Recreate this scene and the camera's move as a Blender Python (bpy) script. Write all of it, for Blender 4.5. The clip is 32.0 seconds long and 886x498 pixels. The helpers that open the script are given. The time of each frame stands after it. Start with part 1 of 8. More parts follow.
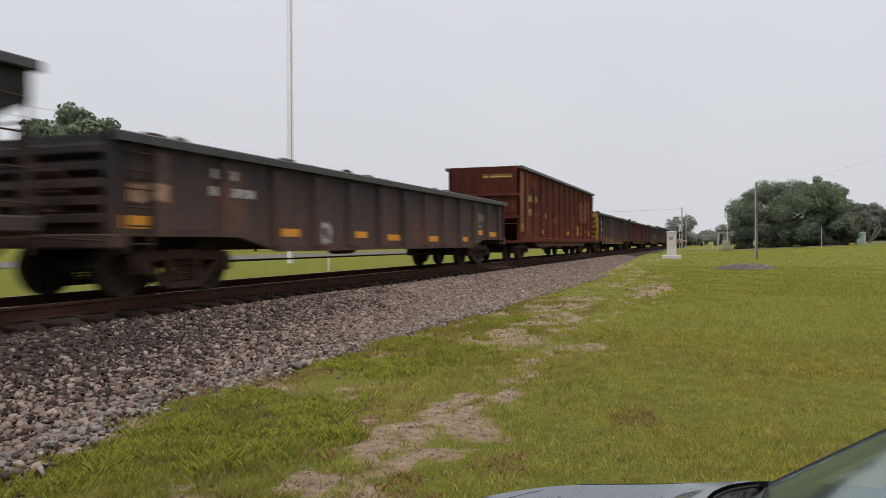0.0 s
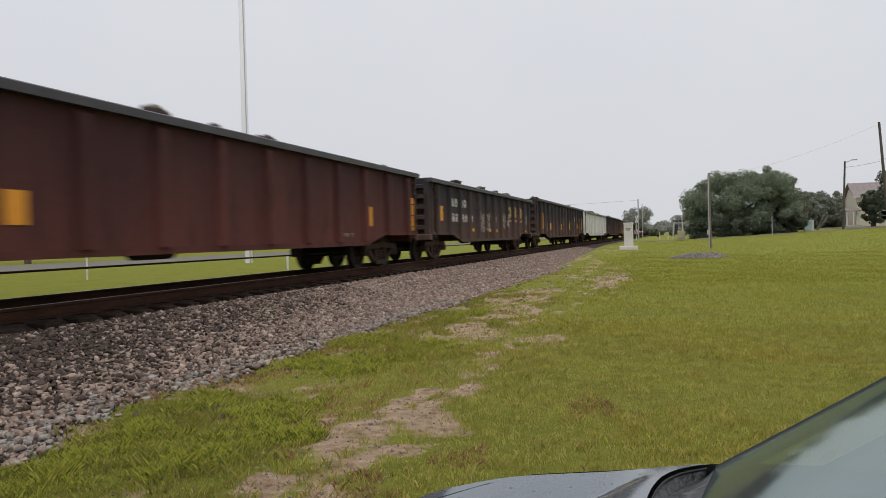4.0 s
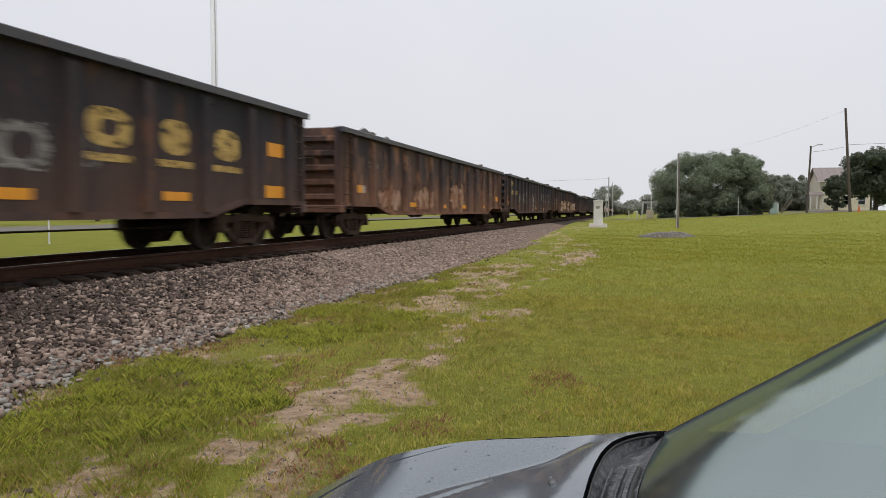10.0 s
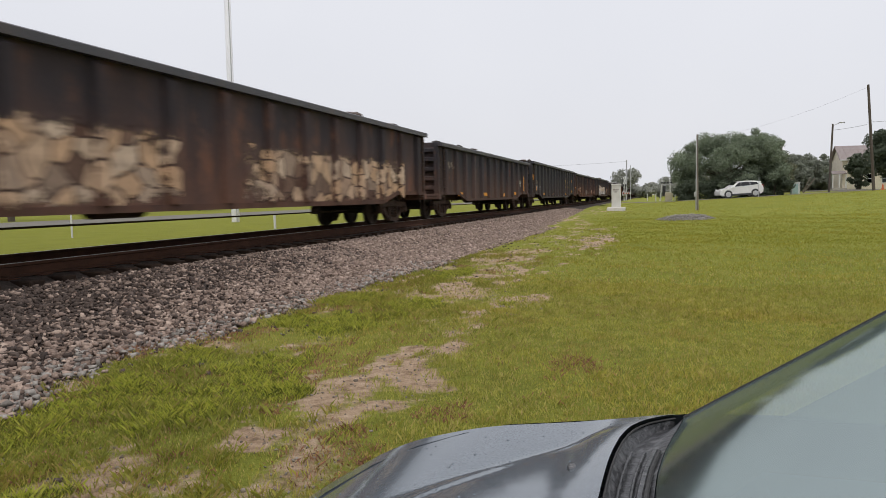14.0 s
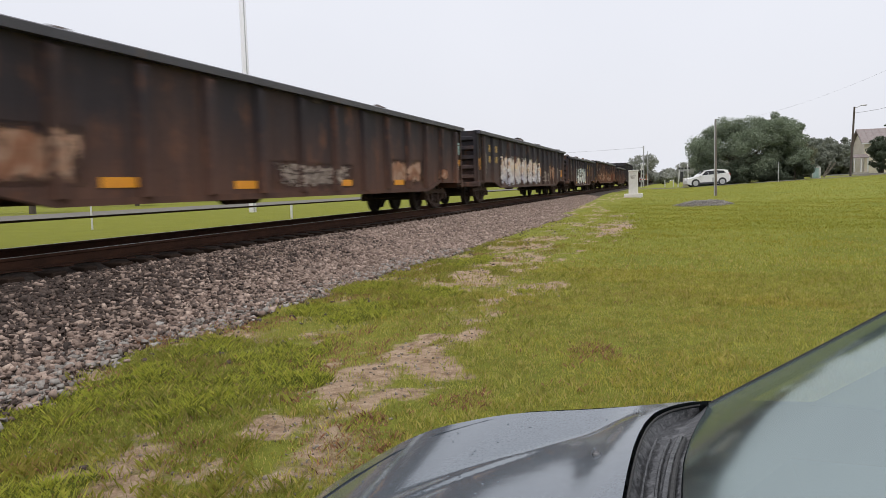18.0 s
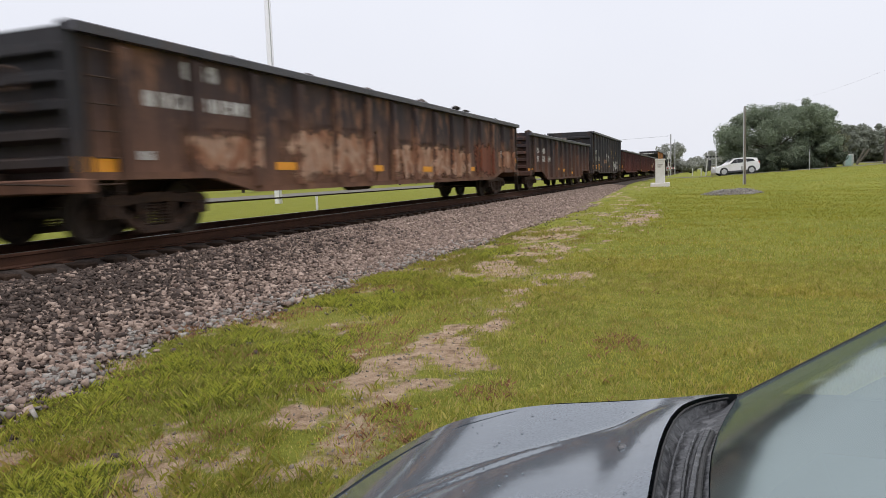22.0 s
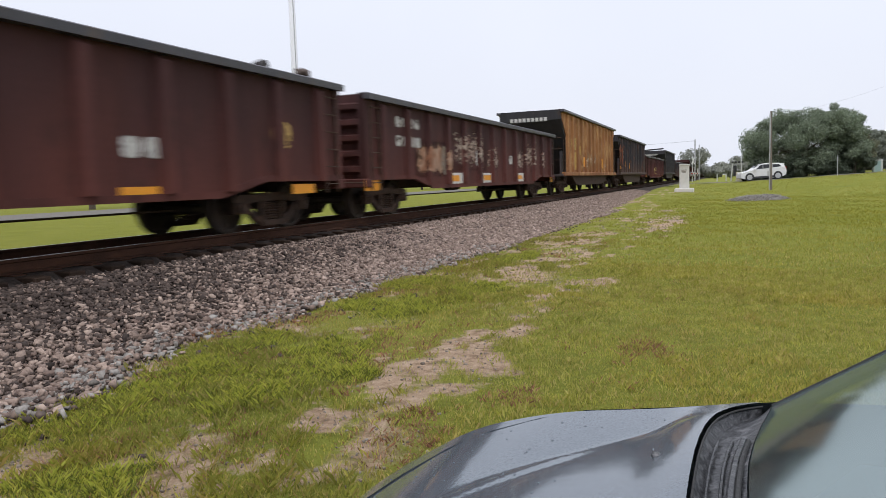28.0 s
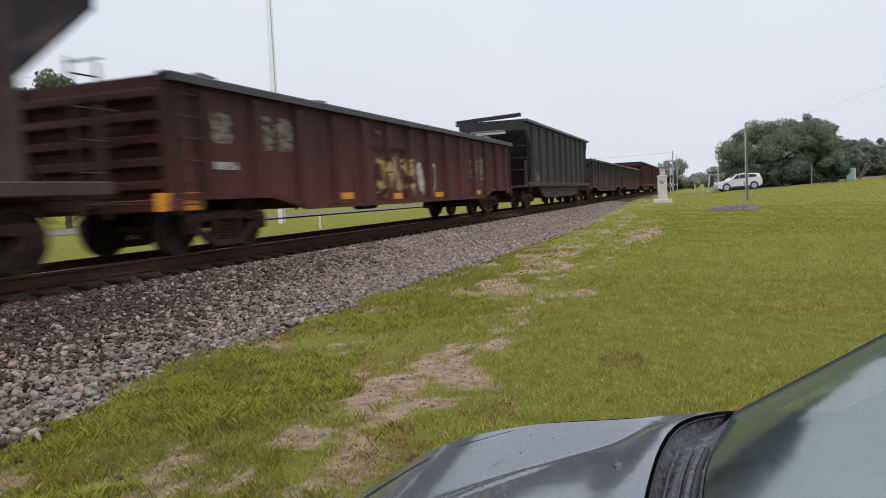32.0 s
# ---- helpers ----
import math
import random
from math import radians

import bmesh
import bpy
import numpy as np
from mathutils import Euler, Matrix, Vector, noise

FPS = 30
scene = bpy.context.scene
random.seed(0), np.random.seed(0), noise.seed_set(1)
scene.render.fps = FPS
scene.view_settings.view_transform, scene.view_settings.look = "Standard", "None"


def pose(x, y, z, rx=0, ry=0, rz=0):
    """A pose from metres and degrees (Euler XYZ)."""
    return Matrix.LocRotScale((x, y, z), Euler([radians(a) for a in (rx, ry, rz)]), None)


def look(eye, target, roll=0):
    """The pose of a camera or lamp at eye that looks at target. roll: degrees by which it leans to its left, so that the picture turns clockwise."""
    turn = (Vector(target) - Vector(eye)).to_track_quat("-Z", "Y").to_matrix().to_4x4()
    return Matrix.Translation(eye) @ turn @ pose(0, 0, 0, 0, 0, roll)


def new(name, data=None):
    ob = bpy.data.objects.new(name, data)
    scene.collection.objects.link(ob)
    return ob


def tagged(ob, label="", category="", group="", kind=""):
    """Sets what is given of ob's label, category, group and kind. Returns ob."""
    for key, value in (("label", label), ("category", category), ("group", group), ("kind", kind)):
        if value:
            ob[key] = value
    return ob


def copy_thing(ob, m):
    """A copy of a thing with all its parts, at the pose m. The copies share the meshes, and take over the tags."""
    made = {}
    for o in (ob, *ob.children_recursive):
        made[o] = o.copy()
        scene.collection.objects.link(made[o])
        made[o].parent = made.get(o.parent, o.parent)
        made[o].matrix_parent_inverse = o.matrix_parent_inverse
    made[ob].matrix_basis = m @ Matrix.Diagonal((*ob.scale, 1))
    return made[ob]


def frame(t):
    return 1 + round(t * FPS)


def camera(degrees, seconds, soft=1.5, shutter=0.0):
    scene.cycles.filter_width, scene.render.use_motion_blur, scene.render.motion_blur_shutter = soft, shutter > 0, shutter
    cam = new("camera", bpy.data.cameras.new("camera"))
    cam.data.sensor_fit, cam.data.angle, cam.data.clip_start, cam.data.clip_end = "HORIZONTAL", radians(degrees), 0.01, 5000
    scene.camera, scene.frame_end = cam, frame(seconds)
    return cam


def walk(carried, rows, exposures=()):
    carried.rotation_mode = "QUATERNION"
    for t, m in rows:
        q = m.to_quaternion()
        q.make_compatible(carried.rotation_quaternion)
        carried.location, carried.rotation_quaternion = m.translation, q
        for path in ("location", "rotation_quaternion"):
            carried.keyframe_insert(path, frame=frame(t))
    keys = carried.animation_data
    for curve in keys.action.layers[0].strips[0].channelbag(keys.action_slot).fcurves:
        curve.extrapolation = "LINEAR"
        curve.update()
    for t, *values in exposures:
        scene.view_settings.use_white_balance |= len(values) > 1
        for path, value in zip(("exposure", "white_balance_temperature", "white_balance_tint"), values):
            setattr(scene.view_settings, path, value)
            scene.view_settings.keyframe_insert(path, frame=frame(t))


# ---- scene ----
cam = camera(64.2, 32.0, soft=0.65, shutter=0.42)
EXPOSURES = [(0.0, -0.15, 6500, 10), (2.5, -0.16, 6500, 10), (5.0, -0.1, 6500, 10), (7.0, -0.03, 6500, 10), (9.0, 0.0, 6500, 10), (13.0, 0.02, 6500, 11), (16.0, 0.14, 6450, 11), (20.0, 0.16, 6380, 12), (23.0, 0.2, 6360, 12), (24.0, 0.1, 6360, 13), (25.0, 0.28, 6300, 13), (28.0, 0.22, 6150, 12), (31.0, 0.24, 6100, 12), (32.0, 0.05, 6150, 12)]
PATH = [
    (0.0, -0.032, -0.036, 1.371, 89.46, 0.09, 20.99),
    (0.5, -0.025, -0.008, 1.367, 89.30, 0.20, 19.74),
    (1.0, -0.023, -0.026, 1.370, 89.52, -0.30, 19.05),
    (1.5, -0.020, -0.010, 1.367, 89.42, 0.14, 18.73),
    (2.0, -0.015, -0.019, 1.363, 89.32, 0.43, 18.60),
    (2.5, -0.014, -0.023, 1.363, 89.25, 0.44, 18.01),
    (4.5, -0.005, 0.009, 1.355, 88.82, 1.49, 17.82),
    (5.0, 0.006, 0.001, 1.351, 88.17, 0.66, 17.18),
    (5.5, 0.002, -0.004, 1.354, 87.39, 0.22, 17.81),
    (6.0, 0.002, -0.002, 1.355, 87.22, 0.66, 18.03),
    (6.5, -0.002, -0.002, 1.353, 87.38, 0.67, 18.16),
    (7.0, 0.005, 0.006, 1.346, 87.34, 1.06, 18.12),
    (7.5, 0.001, 0.002, 1.342, 86.52, -0.44, 18.23),
    (8.0, 0.006, 0.003, 1.354, 87.14, -0.49, 18.11),
    (8.5, 0.011, 0.003, 1.354, 88.15, 0.24, 19.05),
    (9.0, 0.017, -0.017, 1.353, 88.21, 0.89, 18.17),
    (9.5, 0.015, -0.008, 1.342, 87.34, 0.11, 16.87),
    (10.0, 0.010, -0.000, 1.346, 86.91, -0.15, 15.48),
    (10.5, 0.008, 0.003, 1.348, 86.52, -0.15, 15.28),
    (11.0, 0.009, 0.006, 1.344, 86.47, 0.47, 15.51),
    (11.5, 0.015, -0.002, 1.345, 86.22, 0.77, 15.39),
    (12.0, 0.018, -0.005, 1.349, 86.10, 0.87, 15.37),
    (12.5, 0.019, 0.006, 1.347, 86.25, 0.84, 15.75),
    (13.0, 0.013, 0.004, 1.352, 86.20, 0.52, 16.41),
    (13.5, 0.016, -0.005, 1.350, 86.04, 0.78, 16.70),
    (15.5, 0.004, 0.007, 1.346, 85.41, 1.25, 17.29),
    (16.0, 0.002, 0.013, 1.344, 85.31, 1.28, 17.79),
    (16.5, -0.001, 0.012, 1.342, 85.15, 1.23, 17.94),
    (17.0, 0.004, 0.004, 1.343, 84.83, 1.24, 18.21),
    (17.5, 0.005, -0.003, 1.344, 84.68, 1.31, 18.15),
    (18.0, 0.003, 0.001, 1.345, 84.93, 1.57, 18.12),
    (18.5, 0.004, -0.004, 1.348, 85.07, 1.51, 18.08),
    (19.0, 0.007, -0.005, 1.347, 85.20, 1.66, 18.32),
    (19.5, 0.009, -0.004, 1.347, 85.20, 1.96, 18.34),
    (20.0, 0.006, -0.002, 1.347, 85.18, 1.99, 18.55),
    (20.5, 0.007, -0.001, 1.345, 85.07, 2.16, 18.88),
    (21.0, 0.004, -0.003, 1.346, 84.57, 1.89, 19.06),
    (21.5, 0.004, 0.009, 1.347, 84.55, 2.40, 19.89),
    (22.0, 0.003, 0.009, 1.346, 84.21, 1.94, 20.10),
    (22.5, 0.005, 0.008, 1.350, 84.43, 3.72, 21.46),
    (23.0, -0.007, 0.024, 1.352, 84.01, 3.17, 22.47),
    (23.5, 0.000, 0.015, 1.357, 84.83, 2.58, 21.74),
    (24.0, 0.004, 0.005, 1.356, 86.08, 1.99, 22.28),
    (24.5, -0.002, -0.001, 1.347, 85.44, 1.14, 21.92),
    (25.0, -0.008, 0.010, 1.340, 84.39, 1.04, 22.97),
    (25.5, -0.009, 0.001, 1.340, 83.72, 1.08, 22.47),
    (27.5, -0.021, 0.005, 1.346, 84.54, 1.49, 22.46),
    (28.0, -0.015, 0.004, 1.346, 84.65, 1.77, 21.86),
    (28.5, -0.010, 0.001, 1.346, 85.19, 2.04, 21.78),
    (29.0, -0.011, 0.003, 1.344, 84.89, 2.25, 21.46),
    (29.5, -0.013, 0.007, 1.345, 84.46, 2.15, 21.39),
    (30.0, -0.011, 0.004, 1.345, 84.40, 2.25, 21.37),
    (30.5, -0.010, 0.002, 1.348, 84.50, 2.33, 21.14),
    (31.0, -0.005, 0.006, 1.346, 84.91, 2.40, 21.15),
    (31.5, 0.002, 0.003, 1.361, 85.25, 1.70, 20.97),
    (32.0, 0.023, -0.012, 1.355, 85.70, 2.50, 20.33),
]

walk(cam, [(t, pose(x, y, z, rx, ry, rz)) for t, x, y, z, rx, ry, rz in PATH], EXPOSURES)

# ---- sky and light ----
world = bpy.data.worlds.new("overcast_sky")
scene.world = world
world.use_nodes = True
wn, wl = world.node_tree.nodes, world.node_tree.links
wn.clear()
sky = wn.new("ShaderNodeTexSky")
sky.sky_type, sky.sun_disc = "NISHITA", False
sky.sun_elevation, sky.sun_rotation = radians(52), radians(215)
sky.air_density, sky.dust_density, sky.ozone_density = 1.0, 6.0, 1.0
bg_sky = wn.new("ShaderNodeBackground")
bg_sky.inputs["Strength"].default_value = 0.012
wl.new(sky.outputs[0], bg_sky.inputs[0])
# the closed cloud cover: soft grey with faint large billows
tc = wn.new("ShaderNodeTexCoord")
billow = wn.new("ShaderNodeTexNoise")
billow.inputs["Scale"].default_value, billow.inputs["Detail"].default_value = 1.6, 5.0
wl.new(tc.outputs["Generated"], billow.inputs["Vector"])
ramp = wn.new("ShaderNodeValToRGB")
ramp.color_ramp.elements[0].position, ramp.color_ramp.elements[1].position = 0.3, 0.75
ramp.color_ramp.elements[0].color, ramp.color_ramp.elements[1].color = (0.73, 0.745, 0.79, 1), (0.80, 0.81, 0.845, 1)
wl.new(billow.outputs[0], ramp.inputs[0])
bg_cloud = wn.new("ShaderNodeBackground")
up = wn.new("ShaderNodeSeparateXYZ")
wl.new(tc.outputs["Generated"], up.inputs[0])
lift = wn.new("ShaderNodeMath")
lift.operation, lift.inputs[1].default_value = "POWER", 2.0
gain = wn.new("ShaderNodeMath")
gain.operation, gain.inputs[1].default_value, gain.inputs[2].default_value = "MULTIPLY_ADD", 0.47, 0.925
wl.new(up.outputs[2], lift.inputs[0]), wl.new(lift.outputs[0], gain.inputs[0]), wl.new(gain.outputs[0], bg_cloud.inputs["Strength"])
wl.new(ramp.outputs[0], bg_cloud.inputs[0])
mixed = wn.new("ShaderNodeAddShader")
wl.new(bg_sky.outputs[0], mixed.inputs[0]), wl.new(bg_cloud.outputs[0], mixed.inputs[1])
wout = wn.new("ShaderNodeOutputWorld")
wl.new(mixed.outputs[0], wout.inputs[0])
sun_data = bpy.data.lights.new("veiled_sun", "SUN")
sun_data.energy, sun_data.angle, sun_data.color = 1.5, radians(35), (1.0, 0.97, 0.92)
sun = new("veiled_sun", sun_data)
sun.matrix_world = look((0, 0, 60), (-14, 20, 0))


# ---- materials ----
def material(name, a, b=None, rough=0.8, metal=0.0, scale=6.0, bump=0.2, fine=60.0, stretch=(1, 1, 1), spots=None, spot_at=0.62, vary=0.0, spec=0.5):
    """A surface of two tones a and b, broken by coarse and fine noise, with stains of a third tone."""
    m = bpy.data.materials.new(name)
    m.use_nodes = True
    n, l = m.node_tree.nodes, m.node_tree.links
    bsdf = n["Principled BSDF"]
    b = b or tuple(c * 0.75 for c in a)
    co = n.new("ShaderNodeTexCoord")
    mp = n.new("ShaderNodeMapping")
    mp.inputs["Scale"].default_value = stretch
    l.new(co.outputs["Object"], mp.inputs[0])
    info = n.new("ShaderNodeObjectInfo")
    shift = n.new("ShaderNodeVectorMath")
    shift.operation = "ADD"
    mul = n.new("ShaderNodeMath")
    mul.operation, mul.inputs[1].default_value = "MULTIPLY", 37.0
    l.new(info.outputs["Random"], mul.inputs[0]), l.new(mp.outputs[0], shift.inputs[0]), l.new(mul.outputs[0], shift.inputs[1])
    big = n.new("ShaderNodeTexNoise")
    big.inputs["Scale"].default_value, big.inputs["Detail"].default_value, big.inputs["Roughness"].default_value = scale, 8, 0.65
    l.new(shift.outputs[0], big.inputs["Vector"])
    small = n.new("ShaderNodeTexNoise")
    small.inputs["Scale"].default_value, small.inputs["Detail"].default_value = fine, 4
    l.new(co.outputs["Object"], small.inputs["Vector"])
    r1 = n.new("ShaderNodeValToRGB")
    r1.color_ramp.elements[0].position, r1.color_ramp.elements[1].position = 0.35, 0.68
    r1.color_ramp.elements[0].color, r1.color_ramp.elements[1].color = (*a, 1), (*b, 1)
    l.new(big.outputs[0], r1.inputs[0])
    col = r1.outputs[0]
    if spots:
        sp = n.new("ShaderNodeTexNoise")
        sp.inputs["Scale"].default_value, sp.inputs["Detail"].default_value, sp.inputs["Roughness"].default_value = scale * 2.3, 10, 0.7
        l.new(shift.outputs[0], sp.inputs["Vector"])
        r2 = n.new("ShaderNodeValToRGB")
        r2.color_ramp.elements[0].position, r2.color_ramp.elements[1].position = spot_at - 0.06, spot_at + 0.05
        l.new(sp.outputs[0], r2.inputs[0])
        mx = n.new("ShaderNodeMixRGB")
        mx.inputs[2].default_value = (*spots, 1)
        l.new(r2.outputs[0], mx.inputs[0]), l.new(col, mx.inputs[1])
        col = mx.outputs[0]
    grain = n.new("ShaderNodeMixRGB")
    grain.blend_type, grain.inputs[0].default_value = "OVERLAY", 0.35
    l.new(col, grain.inputs[1]), l.new(small.outputs[0], grain.inputs[2])
    col = grain.outputs[0]
    if vary:
        hs = n.new("ShaderNodeHueSaturation")
        mr = n.new("ShaderNodeMapRange")
        mr.inputs["To Min"].default_value, mr.inputs["To Max"].default_value = 1 - vary, 1 + vary
        l.new(info.outputs["Random"], mr.inputs["Value"]), l.new(mr.outputs[0], hs.inputs["Value"]), l.new(col, hs.inputs["Color"])
        col = hs.outputs[0]
    l.new(col, bsdf.inputs["Base Color"])
    bsdf.inputs["Roughness"].default_value, bsdf.inputs["Metallic"].default_value = rough, metal
    bsdf.inputs["Specular IOR Level"].default_value = spec
    if bump:
        bp = n.new("ShaderNodeBump")
        bp.inputs["Strength"].default_value, bp.inputs["Distance"].default_value = bump, 0.02
        l.new(small.outputs[0], bp.inputs["Height"]), l.new(bp.outputs[0], bsdf.inputs["Normal"])
    return m


def side_paint(name, top, low, rust, rust_at=0.6, cover=0.0, rough=0.76, spec=0.2, vary=0.15):
    """Old freight-car paint: clean near the rim, filmed with brown track dust from below, run with streaks and blotched with rust."""
    m = bpy.data.materials.new(name)
    m.use_nodes = True
    n, l = m.node_tree.nodes, m.node_tree.links
    bsdf = n["Principled BSDF"]
    co, info, geo = n.new("ShaderNodeTexCoord"), n.new("ShaderNodeObjectInfo"), n.new("ShaderNodeNewGeometry")
    mul = n.new("ShaderNodeMath")
    mul.operation, mul.inputs[1].default_value = "MULTIPLY", 41.0
    l.new(info.outputs["Random"], mul.inputs[0])

    def noisy(scale, stretch, detail, roughness=0.6):
        mp, ad, t = n.new("ShaderNodeMapping"), n.new("ShaderNodeVectorMath"), n.new("ShaderNodeTexNoise")
        mp.inputs["Scale"].default_value = stretch
        t.inputs["Scale"].default_value, t.inputs["Detail"].default_value, t.inputs["Roughness"].default_value = scale, detail, roughness
        l.new(co.outputs["Object"], mp.inputs[0]), l.new(mp.outputs[0], ad.inputs[0]), l.new(mul.outputs[0], ad.inputs[1]), l.new(ad.outputs[0], t.inputs["Vector"])
        return t.outputs[0]

    def span(src, a, b, lo=0.0, hi=1.0):
        r = n.new("ShaderNodeMapRange")
        for k, v in (("From Min", a), ("From Max", b), ("To Min", lo), ("To Max", hi)):
            r.inputs[k].default_value = v
        l.new(src, r.inputs["Value"])
        return r.outputs[0]

    def mix(kind, f, a, b):
        x = n.new("ShaderNodeMixRGB")
        x.blend_type = kind
        for k, v in enumerate((f, a, b)):
            if isinstance(v, tuple):
                x.inputs[k].default_value = (*v, 1)
            elif isinstance(v, float):
                x.inputs[k].default_value = v
            else:
                l.new(v, x.inputs[k])
        return x.outputs[0]

    def sum_(a, b):
        q = n.new("ShaderNodeMath")
        q.operation, q.use_clamp = "ADD", True
        l.new(a, q.inputs[0]), l.new(b, q.inputs[1])
        return q.outputs[0]

    up = n.new("ShaderNodeSeparateXYZ")
    l.new(geo.outputs["Position"], up.inputs[0])
    film = sum_(span(up.outputs[2], 1.2, 2.75, 0.92 + cover, 0.0 + cover), span(noisy(0.9, (1, 1, 0.3), 6), 0.3, 0.7, -0.32, 0.34))
    col = mix("MIX", film, top, low)
    col = mix("MIX", span(noisy(1.9, (1, 1, 0.45), 9, 0.7), rust_at - 0.05, rust_at + 0.08, 0.0, 0.85), col, rust)
    col = mix("OVERLAY", 0.55, col, noisy(4.5, (1, 1, 0.06), 5, 0.7))
    col = mix("OVERLAY", 0.45, col, noisy(26, (1, 1, 0.5), 6, 0.75))
    hs = n.new("ShaderNodeHueSaturation")
    l.new(span(info.outputs["Random"], 0, 1, 1 - vary, 1 + vary), hs.inputs["Value"]), l.new(col, hs.inputs["Color"])
    l.new(hs.outputs[0], bsdf.inputs["Base Color"])
    bsdf.inputs["Roughness"].default_value, bsdf.inputs["Specular IOR Level"].default_value = rough, spec
    bp = n.new("ShaderNodeBump")
    bp.inputs["Strength"].default_value, bp.inputs["Distance"].default_value = 0.3, 0.02
    l.new(noisy(9, (1, 1, 1), 5), bp.inputs["Height"]), l.new(bp.outputs[0], bsdf.inputs["Normal"])
    return m


def island_material(name, tones, rough=0.9, bump=0.0, translucent=0.0, dry=None):
    """Loose pieces in one mesh, each with a tone of its own."""
    m = bpy.data.materials.new(name)
    m.use_nodes = True
    n, l = m.node_tree.nodes, m.node_tree.links
    bsdf = n["Principled BSDF"]
    geo = n.new("ShaderNodeNewGeometry")
    r = n.new("ShaderNodeValToRGB")
    r.color_ramp.interpolation = "LINEAR"
    while len(r.color_ramp.elements) < len(tones):
        r.color_ramp.elements.new(0.5)
    for i, tone in enumerate(tones):
        r.color_ramp.elements[i].position = i / (len(tones) - 1)
        r.color_ramp.elements[i].color = (*tone, 1)
    l.new(geo.outputs["Random Per Island"], r.inputs[0])
    col = r.outputs[0]
    if bump:
        co = n.new("ShaderNodeTexCoord")
        nz = n.new("ShaderNodeTexNoise")
        nz.inputs["Scale"].default_value = 45
        l.new(co.outputs["Object"], nz.inputs["Vector"])
        mx = n.new("ShaderNodeMixRGB")
        mx.blend_type, mx.inputs[0].default_value = "OVERLAY", 0.5
        l.new(col, mx.inputs[1]), l.new(nz.outputs[0], mx.inputs[2])
        col = mx.outputs[0]
    if dry:  # patches of parched and of deeper growth
        co = n.new("ShaderNodeTexCoord")
        for scale, lo, hi, tone, kind, most in ((1.1, 0.54, 0.72, dry, "MIX", 0.4), (5.5, 0.38, 0.64, (0.70, 0.70, 0.66), "MULTIPLY", 1.0), (0.35, 0.45, 0.7, (1.15, 1.0, 0.85), "MULTIPLY", 1.0)):
            nz = n.new("ShaderNodeTexNoise")
            nz.inputs["Scale"].default_value, nz.inputs["Detail"].default_value, nz.inputs["Roughness"].default_value = scale, 5, 0.65
            l.new(co.outputs["Object"], nz.inputs["Vector"])
            mr = n.new("ShaderNodeMapRange")
            mr.inputs["From Min"].default_value, mr.inputs["From Max"].default_value, mr.inputs["To Max"].default_value = lo, hi, most
            l.new(nz.outputs[0], mr.inputs["Value"])
            mx = n.new("ShaderNodeMixRGB")
            mx.blend_type, mx.inputs[2].default_value = kind, (*tone, 1)
            l.new(mr.outputs[0], mx.inputs[0]), l.new(col, mx.inputs[1])
            col = mx.outputs[0]
    l.new(col, bsdf.inputs["Base Color"])
    bsdf.inputs["Roughness"].default_value = rough
    if translucent:
        tr = n.new("ShaderNodeBsdfTranslucent")
        mix = n.new("ShaderNodeMixShader")
        mix.inputs[0].default_value = translucent
        l.new(col, tr.inputs[0]), l.new(bsdf.outputs[0], mix.inputs[1]), l.new(tr.outputs[0], mix.inputs[2])
        l.new(mix.outputs[0], n["Material Output"].inputs[0])
    return m


